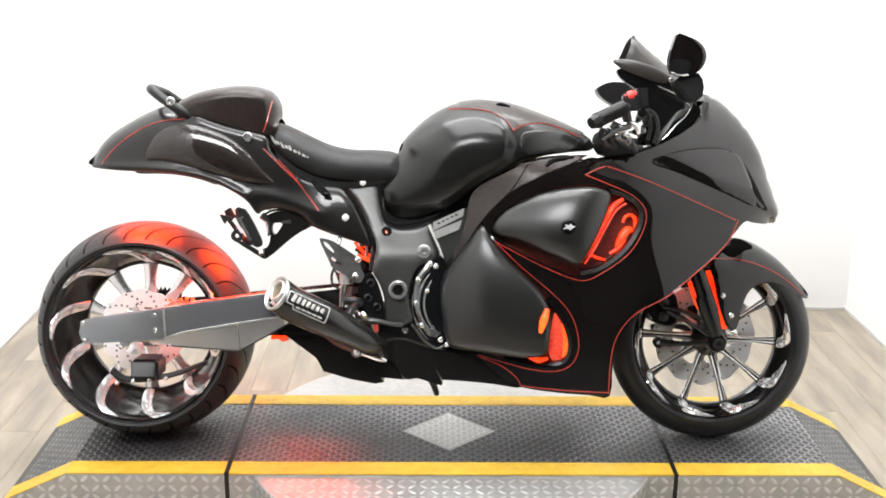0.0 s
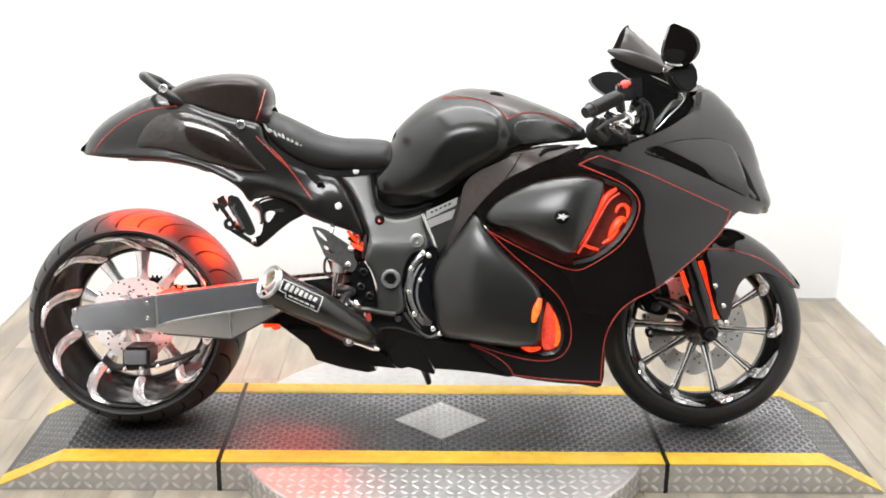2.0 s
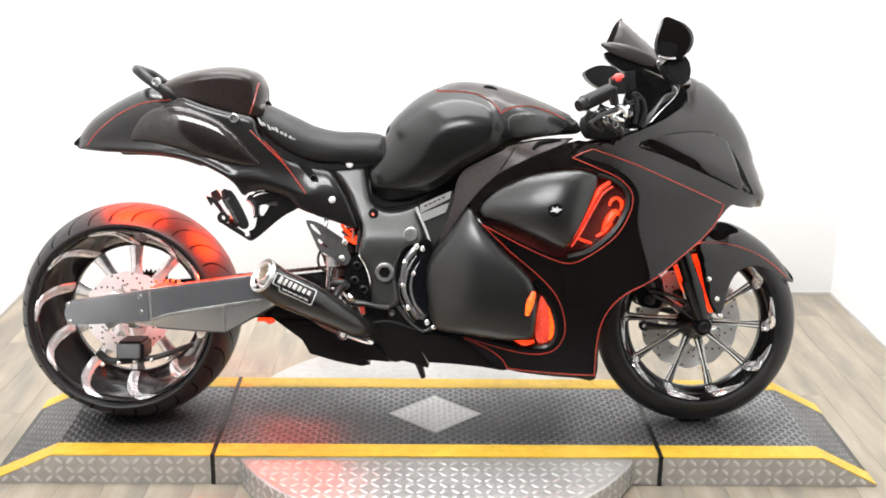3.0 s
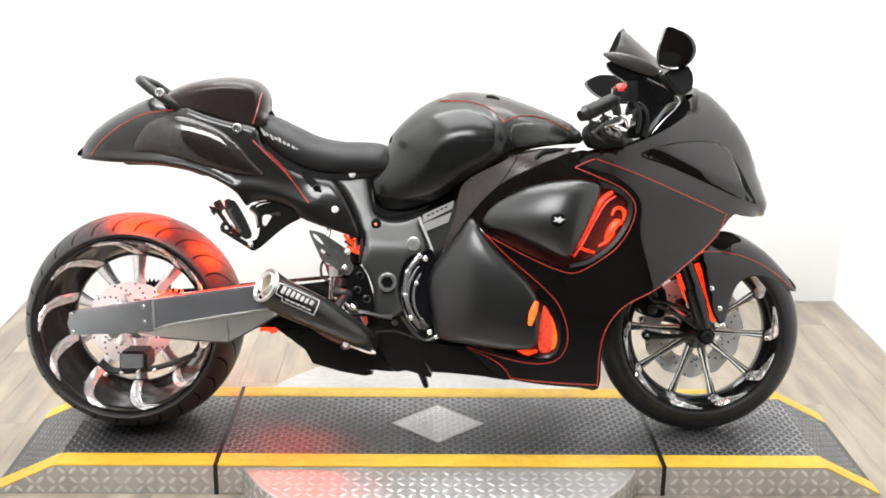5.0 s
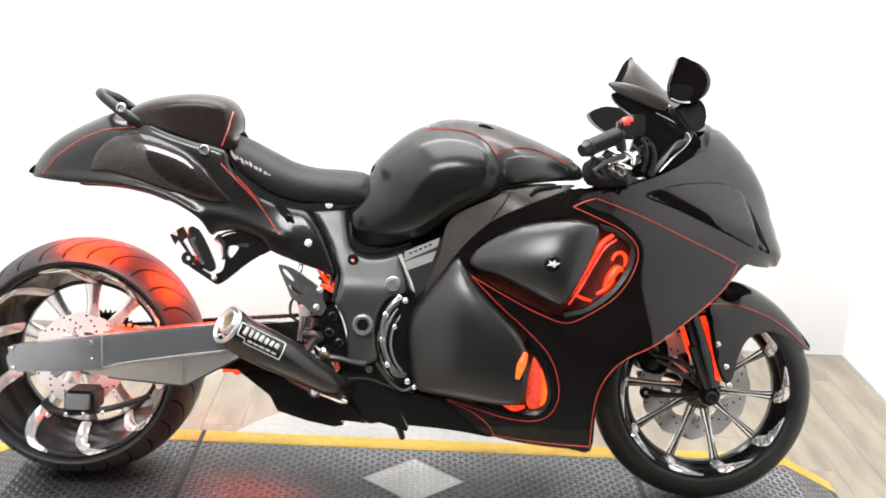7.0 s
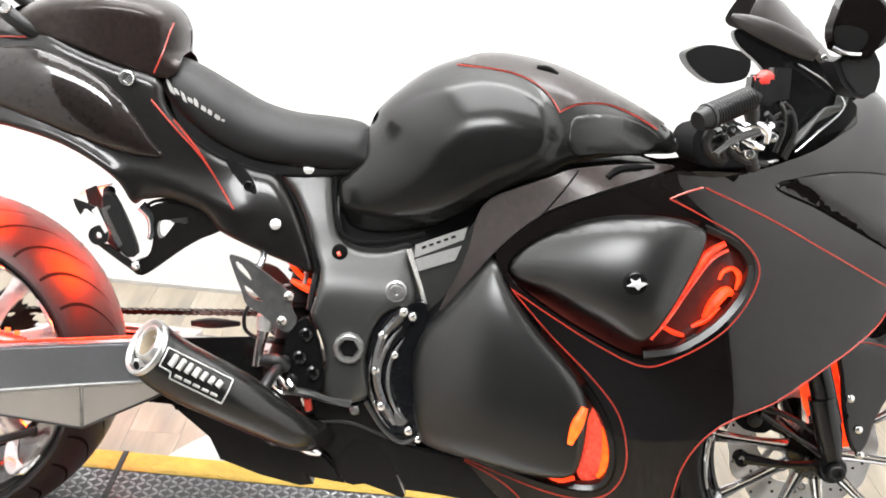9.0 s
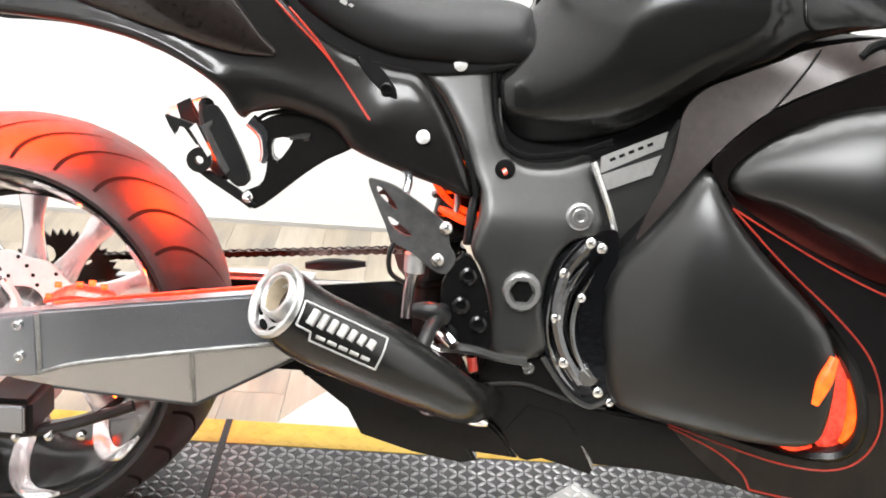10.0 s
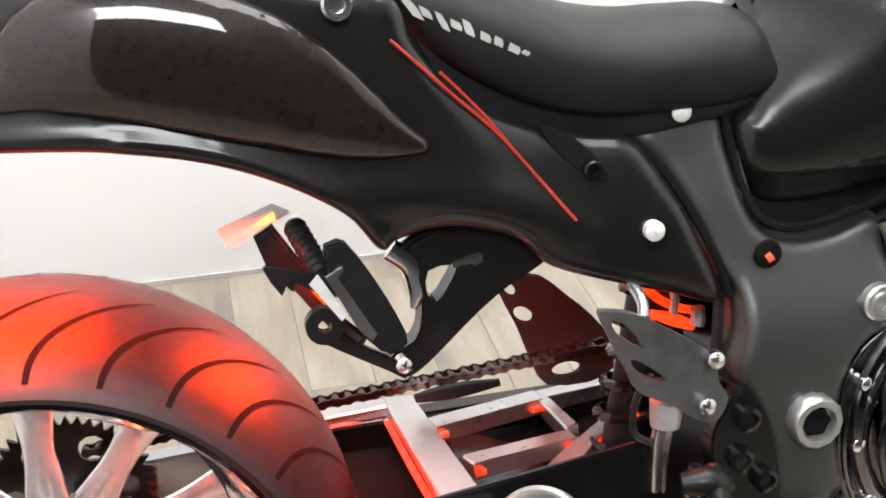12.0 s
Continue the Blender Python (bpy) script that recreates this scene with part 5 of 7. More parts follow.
pair("headlight_cover", M_GLOSS, fairing, "smoked black headlight cover", HEAD, head_w, 0.006, 0.001, 0.008)
# a black bar drawn for the shadow line beneath the brow
part("brow_line", tube([(x, -fair_f(x, z) - 0.0050, z) for x, z in spline([(0.556, 0.814), (0.641, 0.8375), (0.735, 0.8455), (0.785, 0.836)], 6)], 0.0042, 8, 1, False), M_NEARBLACK, fairing)
part("intake_rim", tube([(x, -fair_f(x, z) - 0.005, z) for x, z in spline([(0.776, 0.821), (0.799, 0.828), (0.817, 0.806), (0.833, 0.762), (0.845, 0.718), (0.875, 0.684)], 4)], 0.0042, 8, 1, False), M_HEEL, fairing)
pair("intake", M_NEARBLACK, fairing, "black ram air intake mouth", spline([(0.823, 0.806), (0.846, 0.770), (0.874, 0.714), (0.894, 0.675), (0.865, 0.692), (0.847, 0.738)], 4, True), lambda x, z: fair_f(x, z) + 0.0065, 0.006, 0.002, 0.012)


# -- lower cowl and belly --
low = spline([(-0.181, 0.352), (-0.096, 0.353), (-0.080, 0.327), (-0.049, 0.292), (-0.010, 0.280), (0.085, 0.267), (0.159, 0.229), (0.210, 0.177), (0.134, 0.185), (0.054, 0.193), (-0.033, 0.198), (-0.079, 0.202), (-0.117, 0.199), (-0.149, 0.247), (-0.174, 0.282)], 3, True)
lower = part("lower_cowl", slab(low, -0.138, 0.138, 0.010), M_TAIL, bike, "glossy black lower engine cowl")
part("cowl_bolt", bolt(*[(-0.116, -0.140, 0.338)][0], 0.009, 0.008), M_STEEL, lower)
part("cowl_groove", tube([(-0.180, -0.141, 0.308), (-0.120, -0.141, 0.313), (-0.049, -0.141, 0.292), (-0.002, -0.141, 0.285)], 0.003, 6), M_FRAME, lower)
belly = [(-0.449, 0.318), (-0.366, 0.256), (-0.345, 0.218), (-0.271, 0.196), (-0.200, 0.183), (-0.176, 0.188), (-0.184, 0.201), (-0.119, 0.195), (-0.138, 0.225), (-0.157, 0.244), (-0.184, 0.254), (-0.255, 0.284), (-0.334, 0.320), (-0.397, 0.348), (-0.436, 0.352)]
bel = part("belly_pan", slab(belly, -0.13, 0.13, 0.005), M_TAIL, bike, "glossy black pointed belly pan")
# the pipe gets the same red tint in place of LED light
part("header_pipe", tube([(-0.345, -0.128, 0.330), (-0.300, -0.140, 0.306), (-0.262, -0.145, 0.288)], [0.012, 0.016, 0.014], 12), M_REDLIT, bel, "header pipe behind the belly pan, tinted red for LED light")
part("pipe_clamp", turned([(0.004, 0.012), (0.015, 0.012), (0.017, 0.006), (0.017, -0.006), (0.012, -0.012), (0.004, -0.012)], [(-0.250, -0.150, 0.279)][0], 18), M_CHROME, bel, "bright pipe clamp")
part("clamp_bolt", bolt(-0.250, -0.162, 0.279, 0.0085, 0.008, False), M_DISC, bel)
part("pipe_end", tube([(-0.240, -0.150, 0.276), (-0.211, -0.150, 0.268), (-0.185, -0.148, 0.259), (-0.168, -0.146, 0.253)], [0.008, 0.010, 0.011, 0.006], 10, 4), M_CHROME, bel)
part("side_stand", tube([(-0.049, 0.050, 0.174), (-0.037, 0.100, 0.140), (-0.026, 0.150, 0.098)], [0.012, 0.011, 0.009], 8), M_PLASTIC, bike, "black side stand leg")

part("link_rod", tube([(-0.340, -0.138, 0.331), (-0.318, -0.142, 0.318), (-0.300, -0.142, 0.305)], [0.003, 0.0045, 0.003], 8, 4), M_CHROME, bel)
part("belly_edge", tube([(-0.432, -0.132, 0.352), (-0.400, -0.132, 0.345), (-0.372, -0.132, 0.334)], 0.0020, 6, 1, False), M_STEEL, bel)
part("belly_nick", tube([(-0.139, -0.131, 0.232), (-0.132, -0.131, 0.221), (-0.126, -0.131, 0.208)], [0.0015, 0.003, 0.0015], 6, 3), M_STEEL, bel)
part("cowl_point", slab([(-0.145, 0.244), (-0.129, 0.213), (-0.057, 0.194), (-0.014, 0.181), (-0.010, 0.191), (-0.026, 0.234), (-0.058, 0.274), (-0.113, 0.286)], -0.1395, 0.12, 0.004), M_TAIL, lower)
part("cowl_nick", tube([(-0.030, -0.141, 0.226), (-0.018, -0.141, 0.206), (-0.012, -0.141, 0.192)], [0.0015, 0.003, 0.0015], 6, 3), M_STEEL, lower)

# -- exhaust --
ax = [(-0.449, -0.305, 0.458), (-0.401, -0.295, 0.424), (-0.315, -0.270, 0.381), (-0.255, -0.245, 0.344), (-0.200, -0.208, 0.307), (-0.158, -0.105, 0.278)]
a0, a1 = Vector(ax[0]), Vector(ax[1])
d0 = (a0 - a1).normalized()
face = (d0 + Vector((0, -0.42, 0.0))).normalized()


def slash(bm, near):
    """Cuts the muffler's end on a slant that faces outwards."""
    for v in bm.verts:
        rel = v.co - a0
        h = rel.dot(d0)
        if h > -near:
            p = rel - d0 * h
            v.co -= d0 * (p.dot(face) / d0.dot(face))
    return bm


body = [tuple(a0 - d0 * 0.014)] + list(ax[1:])
exh = part("exhaust_muffler", slash(tube(body, [0.046, 0.047, 0.0455, 0.0385, 0.0295, 0.020], 32, 6), 0.018), M_MUFFLER, bike, "satin black cone muffler with steel tip")


def along(profile, origin, direction, segs=48):
    bm = turned(profile, (0, 0, 0), segs, "z")
    turn = direction.to_track_quat("Z", "Y").to_matrix().to_4x4()
    bmesh.ops.transform(bm, matrix=Matrix.Translation(origin) @ turn, verts=bm.verts)
    return bm


part("tip_sleeve", slash(along([(0.0405, -0.016), (0.0462, -0.016), (0.0464, 0.0), (0.0405, 0.0)], a0, d0), 0.05), M_SATIN, exh)
part("tip_ring", slash(along([(0.0395, -0.006), (0.0466, -0.002), (0.0476, 0.002), (0.0468, 0.0055), (0.0435, 0.0065), (0.0405, 0.004), (0.0395, -0.002)], a0, d0), 0.05), M_PLATED, exh, "polished steel outlet ring")
part("end_cap", slash(along([(0.024, -0.010), (0.0405, -0.010), (0.0405, -0.006), (0.024, -0.006)], a0, d0), 0.05), M_PLATED, exh, "brushed steel end plate")
pipe_o = a0 + Vector((0.004, 0.0, 0.0065))
part("outlet_pipe", slash(along([(0.0225, -0.03), (0.0290, -0.03), (0.0290, 0.006), (0.0275, 0.008), (0.0240, 0.008), (0.0225, 0.006)], pipe_o, d0), 0.025), M_PLATED, exh)
M_SOOT = mat("sooty_outlet_liner", (0.34, 0.28, 0.20), 0.6, 0.3, 0, 0.3, 60)
part("outlet", slash(along([(0.0190, -0.080), (0.0224, -0.080), (0.0224, 0.004), (0.0212, 0.004)], pipe_o, d0), 0.02), M_SOOT, exh)
part("outlet_depth", along([(0.0005, -0.082), (0.022, -0.082), (0.022, -0.078), (0.0005, -0.078)], pipe_o, d0), M_NEARBLACK, exh)
for turn_k in (-0.75, 0.0, 0.75):
    low_v = (d0.cross(Vector((0, 1, 0)))).normalized()
    low_v = -low_v if low_v.z > 0 else low_v
    side_v = d0.cross(low_v).normalized()
    arc = [a0 + 0.0345 * (math.cos(turn_k + q) * low_v + math.sin(turn_k + q) * side_v) - d0 * 0.0055 for q in (-0.26, -0.13, 0.0, 0.13, 0.26)]
    part("end_slot", slash(tube(arc, [0.002, 0.0042, 0.0048, 0.0042, 0.002], 8, 3), 0.05), M_NEARBLACK, exh)
ud = (Vector(ax[2]) - Vector(ax[1])).normalized()
nd = Vector((0, -1, 0.45)).normalized()
vd = nd.cross(ud).normalized()
nd = ud.cross(vd).normalized() * (1 if nd.dot(ud.cross(vd)) > 0 else -1)
if vd.z < 0:
    vd = -vd
badge_o = Vector(ax[1]).lerp(Vector(ax[2]), 0.20) + nd * 0.0475


def on_badge(u, v):
    return badge_o + ud * u + vd * v - nd * (0.5 * v * v / 0.047)


def bar(u0, v0, u1, v1, r):
    return tube([on_badge(u0, v0), on_badge(0.5 * (u0 + u1), 0.5 * (v0 + v1)), on_badge(u1, v1)], r, 6, 3)


HU, HV = 0.058, 0.021
for a in ((-HU, HV, HU, HV), (HU, HV, HU, -HV), (HU, -HV, -HU * 0.6, -HV), (-HU * 0.6, -HV, -HU * 0.65, -HV * 0.55), (-HU * 0.65, -HV * 0.55, -HU, -HV * 0.5), (-HU, -HV * 0.5, -HU, HV)):
    part("badge_border", bar(*a, 0.0014), M_LABEL, exh)
for i in range(7):
    u = -HU * 0.80 + i * HU * 0.235
    part("badge_bar", bar(u + 0.003, -0.004 + 0.0005 * i, u + 0.006, 0.0155 - 0.0009 * i, 0.0046 if i % 3 else 0.0054), M_PRINT, exh)
for i in range(5):
    u = -HU * 0.5 + i * HU * 0.27
    part("badge_bar", bar(u, -0.0135, u + HU * 0.2, -0.0135, 0.0026), M_PRINT, exh)

# -- swingarm --
arm_out = spline([(-0.985, 0.348), (-0.975, 0.373), (-0.954, 0.383), (-0.755, 0.414), (-0.553, 0.443), (-0.452, 0.457)], 2) + [(-0.366, 0.441), (-0.408, 0.394), (-0.434, 0.391), (-0.561, 0.371), (-0.703, 0.346), (-0.760, 0.330), (-0.854, 0.321), (-0.962, 0.317), (-0.979, 0.328)]
swing = part("swingarm", slab(arm_out, -0.264, -0.232, 0.004), M_SWING, bike, "long satin grey welded aluminium swingarm")
part("far_arm", slab([(-0.952, 0.332), (-0.579, 0.351), (-0.470, 0.352), (-0.470, 0.293), (-0.579, 0.284), (-0.956, 0.279)], 0.20, 0.232, 0.004), M_SWING, swing)
part("far_plate", slab([(-0.468, 0.350), (-0.200, 0.352), (-0.200, 0.300), (-0.468, 0.293)], 0.198, 0.230, 0.004), M_BLACKRIM, swing, "black far side plate of the swingarm")
plate = [(-0.982, 0.348), (-0.973, 0.372), (-0.953, 0.380), (-0.759, 0.411), (-0.755, 0.329), (-0.853, 0.323), (-0.961, 0.319), (-0.977, 0.330)]
part("axle_plate", slab(plate, -0.270, -0.262, 0.002), M_SWING, swing, "bolted grey axle cover plate")
for p in [(-0.970, -0.271, 0.373), (-0.966, -0.271, 0.326), (-0.780, -0.271, 0.395), (-0.778, -0.271, 0.354)]:
    part("plate_bolt", bolt(*p, 0.0062, 0.005), M_STEEL, swing)
for w_ in ([(-0.757, -0.267, 0.411), (-0.753, -0.267, 0.331)], [(-0.853, -0.265, 0.324), (-0.760, -0.266, 0.332), (-0.703, -0.266, 0.348), (-0.561, -0.266, 0.373), (-0.433, -0.266, 0.393)], [(-0.561, -0.266, 0.373), (-0.557, -0.2580, 0.302)]):
    bm = bmesh.new()
    path = spline(w_, 14) if len(w_) > 2 else [tuple(Vector(w_[0]).lerp(Vector(w_[1]), k / 14)) for k in range(15)]
    tube(path, [0.0026 + 0.0008 * (k % 2) for k in range(len(path))], 6, 1, False, bm)
    part("weld_bead", bm, M_WELD, swing)
top_g = [(-0.800, 0.328), (-0.760, 0.332), (-0.703, 0.348), (-0.561, 0.373), (-0.434, 0.393), (-0.406, 0.392)]
low_g = [(-0.790, 0.320), (-0.740, 0.313), (-0.690, 0.309), (-0.557, 0.300), (-0.440, 0.366), (-0.404, 0.386)]
g_bm = bmesh.new()
g_rows = [[g_bm.verts.new((x, y, z)) for x, z in row] for row, y in ((top_g, -0.2655), (low_g, -0.2575), (low_g, -0.2350), (top_g, -0.2350))]
for k in range(4):
    for m in range(5):
        g_bm.faces.new((g_rows[k][m], g_rows[k][m + 1], g_rows[(k + 1) % 4][m + 1], g_rows[(k + 1) % 4][m]))
g_bm.faces.new([g_rows[k][0] for k in range(4)])
g_bm.faces.new([g_rows[k][5] for k in range(4)])
bmesh.ops.recalc_face_normals(g_bm, faces=g_bm.faces)
part("lower_gusset", g_bm, M_SWING, swing, "bright sloping gusset below the swingarm", 8)
part("gusset_lip", tube([(x, -0.2565, z - 0.0015) for x, z in low_g[1:]], 0.0028, 6, 1, False), M_FRAME, swing)
part("led_strip", tube([(-0.748, -0.222, 0.4130), (-0.655, -0.222, 0.4275), (-0.553, -0.222, 0.4425), (-0.470, -0.222, 0.4545)], 0.0026, 6, 4), M_LED, swing, "lit red LED strip along the arm's inner edge")


def deck(pts, depth):
    """A flat bar with a top outline (x, y, z), so deep, its upper edges broken."""
    bm = bmesh.new()
    n = len(pts)
    c = sum((Vector(p) for p in pts), Vector()) / n
    top = []
    for p in pts:
        d = Vector(p) - c
        top.append(Vector(p) - Vector((math.copysign(0.002, d.x), math.copysign(0.002, d.y), 0)))
    rings = [[bm.verts.new((p[0], p[1], p[2] - dz)) for p in pts] for dz in (depth, 0.002)] + [[bm.verts.new(p) for p in top]]
    for a, b in zip(rings, rings[1:]):
        for i in range(n):
            bm.faces.new((a[i], a[(i + 1) % n], b[(i + 1) % n], b[i]))
    bm.faces.new(rings[0][::-1])
    bm.faces.new(rings[-1])
    bmesh.ops.recalc_face_normals(bm, faces=bm.faces)
    return bm


part("cross_beam", deck([(-0.490, 0.247, 0.358), (-0.453, 0.243, 0.358), (-0.443, -0.188, 0.406), (-0.486, -0.190, 0.406)], 0.014), M_BEAM, swing, "bright aluminium cross beam between the swingarm sides")
part("far_rail", deck([(-0.636, 0.232, 0.359), (-0.480, 0.248, 0.357), (-0.490, 0.215, 0.360), (-0.639, 0.190, 0.363)], 0.014), M_BEAM, swing)
for b_ in ([(-0.452, 0.148, 0.367), (-0.308, 0.194, 0.362), (-0.306, 0.159, 0.366), (-0.449, 0.113, 0.371)], [(-0.441, 0.016, 0.381), (-0.313, 0.046, 0.378), (-0.312, 0.019, 0.381), (-0.435, -0.011, 0.384)], [(-0.422, -0.110, 0.394), (-0.343, -0.015, 0.384), (-0.270, 0.061, 0.375), (-0.240, 0.054, 0.376), (-0.286, 0.017, 0.380), (-0.377, -0.110, 0.394), (-0.388, -0.126, 0.396)], [(-0.312, 0.170, 0.363), (-0.297, 0.172, 0.363), (-0.296, 0.061, 0.375), (-0.314, 0.049, 0.377)], [(-0.307, 0.196, 0.360), (-0.200, 0.218, 0.358), (-0.206, 0.190, 0.361), (-0.305, 0.162, 0.364)]):
    part("brace", deck(b_, 0.02), M_BEAM, swing)
part("chain_guide", tube([(-0.463, 0.160, 0.389), (-0.420, 0.150, 0.396), (-0.364, 0.140, 0.403)], [0.006, 0.011, 0.005], 8, 4, True, None, 0.6), M_RUBBER, swing)
part("side_box", slab([(-0.514, 0.427), (-0.287, 0.455), (-0.279, 0.352), (-0.421, 0.340)], -0.150, -0.142, 0.002), M_BLACKRIM, swing, "black inner swingarm side plate")
for q in ([(-0.638, 0.186, 0.350), (-0.570, 0.199, 0.348), (-0.500, 0.212, 0.346)], [(-0.494, 0.190, 0.350), (-0.493, 0.020, 0.368), (-0.490, -0.130, 0.385)]):
    part("led_strip", tube(q, 0.0042, 6, 4), M_LED, swing, "lit red LED strip under the cross beams")
for q in ([(-0.446, 0.110, 0.361), (-0.436, 0.113, 0.361)], [(-0.324, 0.150, 0.356), (-0.312, 0.153, 0.356)], [(-0.433, -0.014, 0.374), (-0.424, -0.012, 0.374)], [(-0.325, 0.014, 0.371), (-0.314, 0.016, 0.371)], [(-0.374, -0.108, 0.385), (-0.352, -0.080, 0.382)], [(-0.296, 0.006, 0.372), (-0.280, 0.020, 0.371)]):
    part("led_dot", tube(q, 0.0042, 6, 1, False), M_LED, swing, "lit red LED below a brace")
part("floor_plate", box(-0.43, -0.16, -0.14, 0.14, 0.305, 0.315, 0.002), M_BLACKRIM, swing)
# black sheets added to put the shade of the cavity into colour
part("cavity_floor", box(-0.55, -0.16, -0.10, 0.19, 0.315, 0.320, 0), M_NEARBLACK, swing)
part("cavity_wall", box(-0.60, -0.16, 0.188, 0.196, 0.285, 0.350, 0), M_NEARBLACK, swing)
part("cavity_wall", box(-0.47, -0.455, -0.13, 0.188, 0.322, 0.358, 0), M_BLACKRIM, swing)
part("cavity_wall", box(-0.60, -0.30, -0.231, -0.226, 0.345, 0.392, 0), M_NEARBLACK, swing)
part("pivot_tube", turned([(0.01, -0.148), (0.04, -0.148), (0.04, 0.148), (0.01, 0.148)], (px_, 0, pz_), 24), M_BLACKRIM, swing)
# chain along the far side
chain = bmesh.new()
c0, c1 = (Vector(p) for p in [(-0.585, 0.155, 0.403), (-0.243, 0.115, 0.442)])
c0 = c0 + (c0 - c1) * 0.75
nlink = 40
along_c = (c1 - c0).normalized()
up_c = along_c.cross(Vector((0, 1, 0))).normalized()
up_c = -up_c if up_c.z < 0 else up_c
pitch = (c1 - c0).length / nlink


def link_plate(bm, mid_p, half_len, high, y_off):
    """A waisted link plate with rounded ends."""
    shape = [(-1.0, 0.0), (-0.86, 0.75), (-0.55, 1.0), (0.0, 0.66), (0.55, 1.0), (0.86, 0.75), (1.0, 0.0), (0.86, -0.75), (0.55, -1.0), (0.0, -0.66), (-0.55, -1.0), (-0.86, -0.75)]
    two = [[bm.verts.new(mid_p + along_c * u * half_len + up_c * v * high + Vector((0, y_off + dy, 0))) for u, v in shape] for dy in (-0.0012, 0.0012)]
    bm.faces.new(two[0])
    bm.faces.new(two[1][::-1])
    for k in range(12):
        bm.faces.new((two[0][k], two[1][k], two[1][(k + 1) % 12], two[0][(k + 1) % 12]))


for i in range(nlink):
    p = c0.lerp(c1, (i + 0.5) / nlink)
    for sy in (-1, 1):
        link_plate(chain, p, pitch * 0.80, 0.0056, sy * (0.0095 if i % 2 else 0.0065))
    q = c0.lerp(c1, i / nlink)
    turned([(0.0005, -0.0130), (0.0030, -0.0130), (0.0030, -0.006), (0.0052, -0.006), (0.0052, 0.006), (0.0030, 0.006), (0.0030, 0.0130), (0.0005, 0.0130)], tuple(q), 8, "y", chain)
bmesh.ops.recalc_face_normals(chain, faces=chain.faces)
tagged(part("drive_chain", chain, M_CHAIN, bike, "dark steel drive chain"), kind="stuff")
sp = []
for k in range(88):
    a = 2 * math.pi * k / 88
    r = 0.098 if k % 2 else 0.086
    sp.append((RW[0] + r * math.cos(a), RW[2] + r * math.sin(a)))
sprocket_holes = [[(RW[0] + 0.062 * math.cos(a) + 0.016 * math.cos(b), RW[2] + 0.062 * math.sin(a) + 0.016 * math.sin(b)) for b in [2 * math.pi * j / 10 for j in range(10)]] for a in [2 * math.pi * i / 6 for i in range(6)]]
part("sprocket", slab(sp, 0.189, 0.195, 0, sprocket_holes), M_CHAIN, bike, "dark rear sprocket")
part("axle", turned([(0.0005, -0.262), (0.014, -0.262), (0.014, 0.262), (0.0005, 0.262)], RW, 16), M_STEEL, bike)
cal = box(RW[0] - 0.005, RW[0] + 0.070, -0.180, -0.075, RW[2] - 0.118, RW[2] - 0.062, 0.008)
caliper = part("rear_caliper", cal, M_PLASTIC, bike, "black rear brake caliper with chrome edge plate")
part("caliper_face", box(RW[0] + 0.0, RW[0] + 0.062, -0.186, -0.179, RW[2] - 0.108, RW[2] - 0.068, 0.003), M_SWING, caliper)
part("caliper_bracket", tube([(RW[0] - 0.06, -0.16, RW[2] - 0.095), (RW[0] - 0.02, -0.16, RW[2] - 0.12), (RW[0] + 0.09, -0.15, RW[2] - 0.112), (RW[0] + 0.20, -0.14, RW[2] - 0.075)], [0.012, 0.010, 0.008, 0.008], 8), M_PLASTIC, caliper)
for k in range(5):
    part("caliper_bolt", bolt(RW[0] - 0.045 + 0.045 * k, -0.165, RW[2] - 0.128 + 0.004 * k, 0.006, 0.008, False), M_STEEL, caliper)

# -- rear set on the right side --
heel_o = [(-0.351, 0.592), (-0.344, 0.595), (-0.317, 0.588), (-0.290, 0.572), (-0.250, 0.545), (-0.241, 0.533), (-0.238, 0.512), (-0.229, 0.494), (-0.241, 0.473), (-0.262, 0.479), (-0.287, 0.498), (-0.315, 0.513), (-0.326, 0.535), (-0.341, 0.567)]
heel_h = [spline([(-0.340, 0.586), (-0.330, 0.582), (-0.314, 0.564), (-0.312, 0.555), (-0.324, 0.563), (-0.337, 0.575)], 2, True), spline([(-0.323, 0.546), (-0.314, 0.543), (-0.294, 0.527), (-0.290, 0.521), (-0.305, 0.525), (-0.319, 0.536)], 2, True)]
heel = part("heel_plate", slab(spline(heel_o, 3, True), -0.172, -0.162, 0.003, heel_h), M_HEEL, bike, "grey aluminium heel guard plate with cutouts")
far_o = [(-0.355, 0.507), (-0.346, 0.522), (-0.334, 0.526), (-0.303, 0.520), (-0.272, 0.492), (-0.242, 0.463), (-0.217, 0.427), (-0.214, 0.389), (-0.247, 0.375), (-0.300, 0.380), (-0.318, 0.412), (-0.335, 0.462)]
oval = lambda c, a, b, lean: [(c[0] + a * math.cos(k * 0.524) * math.cos(lean) - b * math.sin(k * 0.524) * math.sin(lean), c[1] + a * math.cos(k * 0.524) * math.sin(lean) + b * math.sin(k * 0.524) * math.cos(lean)) for k in range(12)]
far_h = [oval(c, a, b, l) for c, (a, b, l) in zip([(-0.341, 0.508), (-0.326, 0.475), (-0.275, 0.398)], ((0.009, 0.0055, -0.8), (0.013, 0.008, -0.6), (0.018, 0.008, 0.05)))]
part("heel_plate", slab(spline(far_o, 2, True), 0.162, 0.168, 0.002, far_h), M_FRAME, bike, "dark heel guard plate with oval holes on the far side")
rs = spline([(-0.217, 0.500), (-0.195, 0.477), (-0.179, 0.430), (-0.173, 0.383), (-0.185, 0.359), (-0.217, 0.367), (-0.241, 0.414), (-0.244, 0.461)], 3, True)
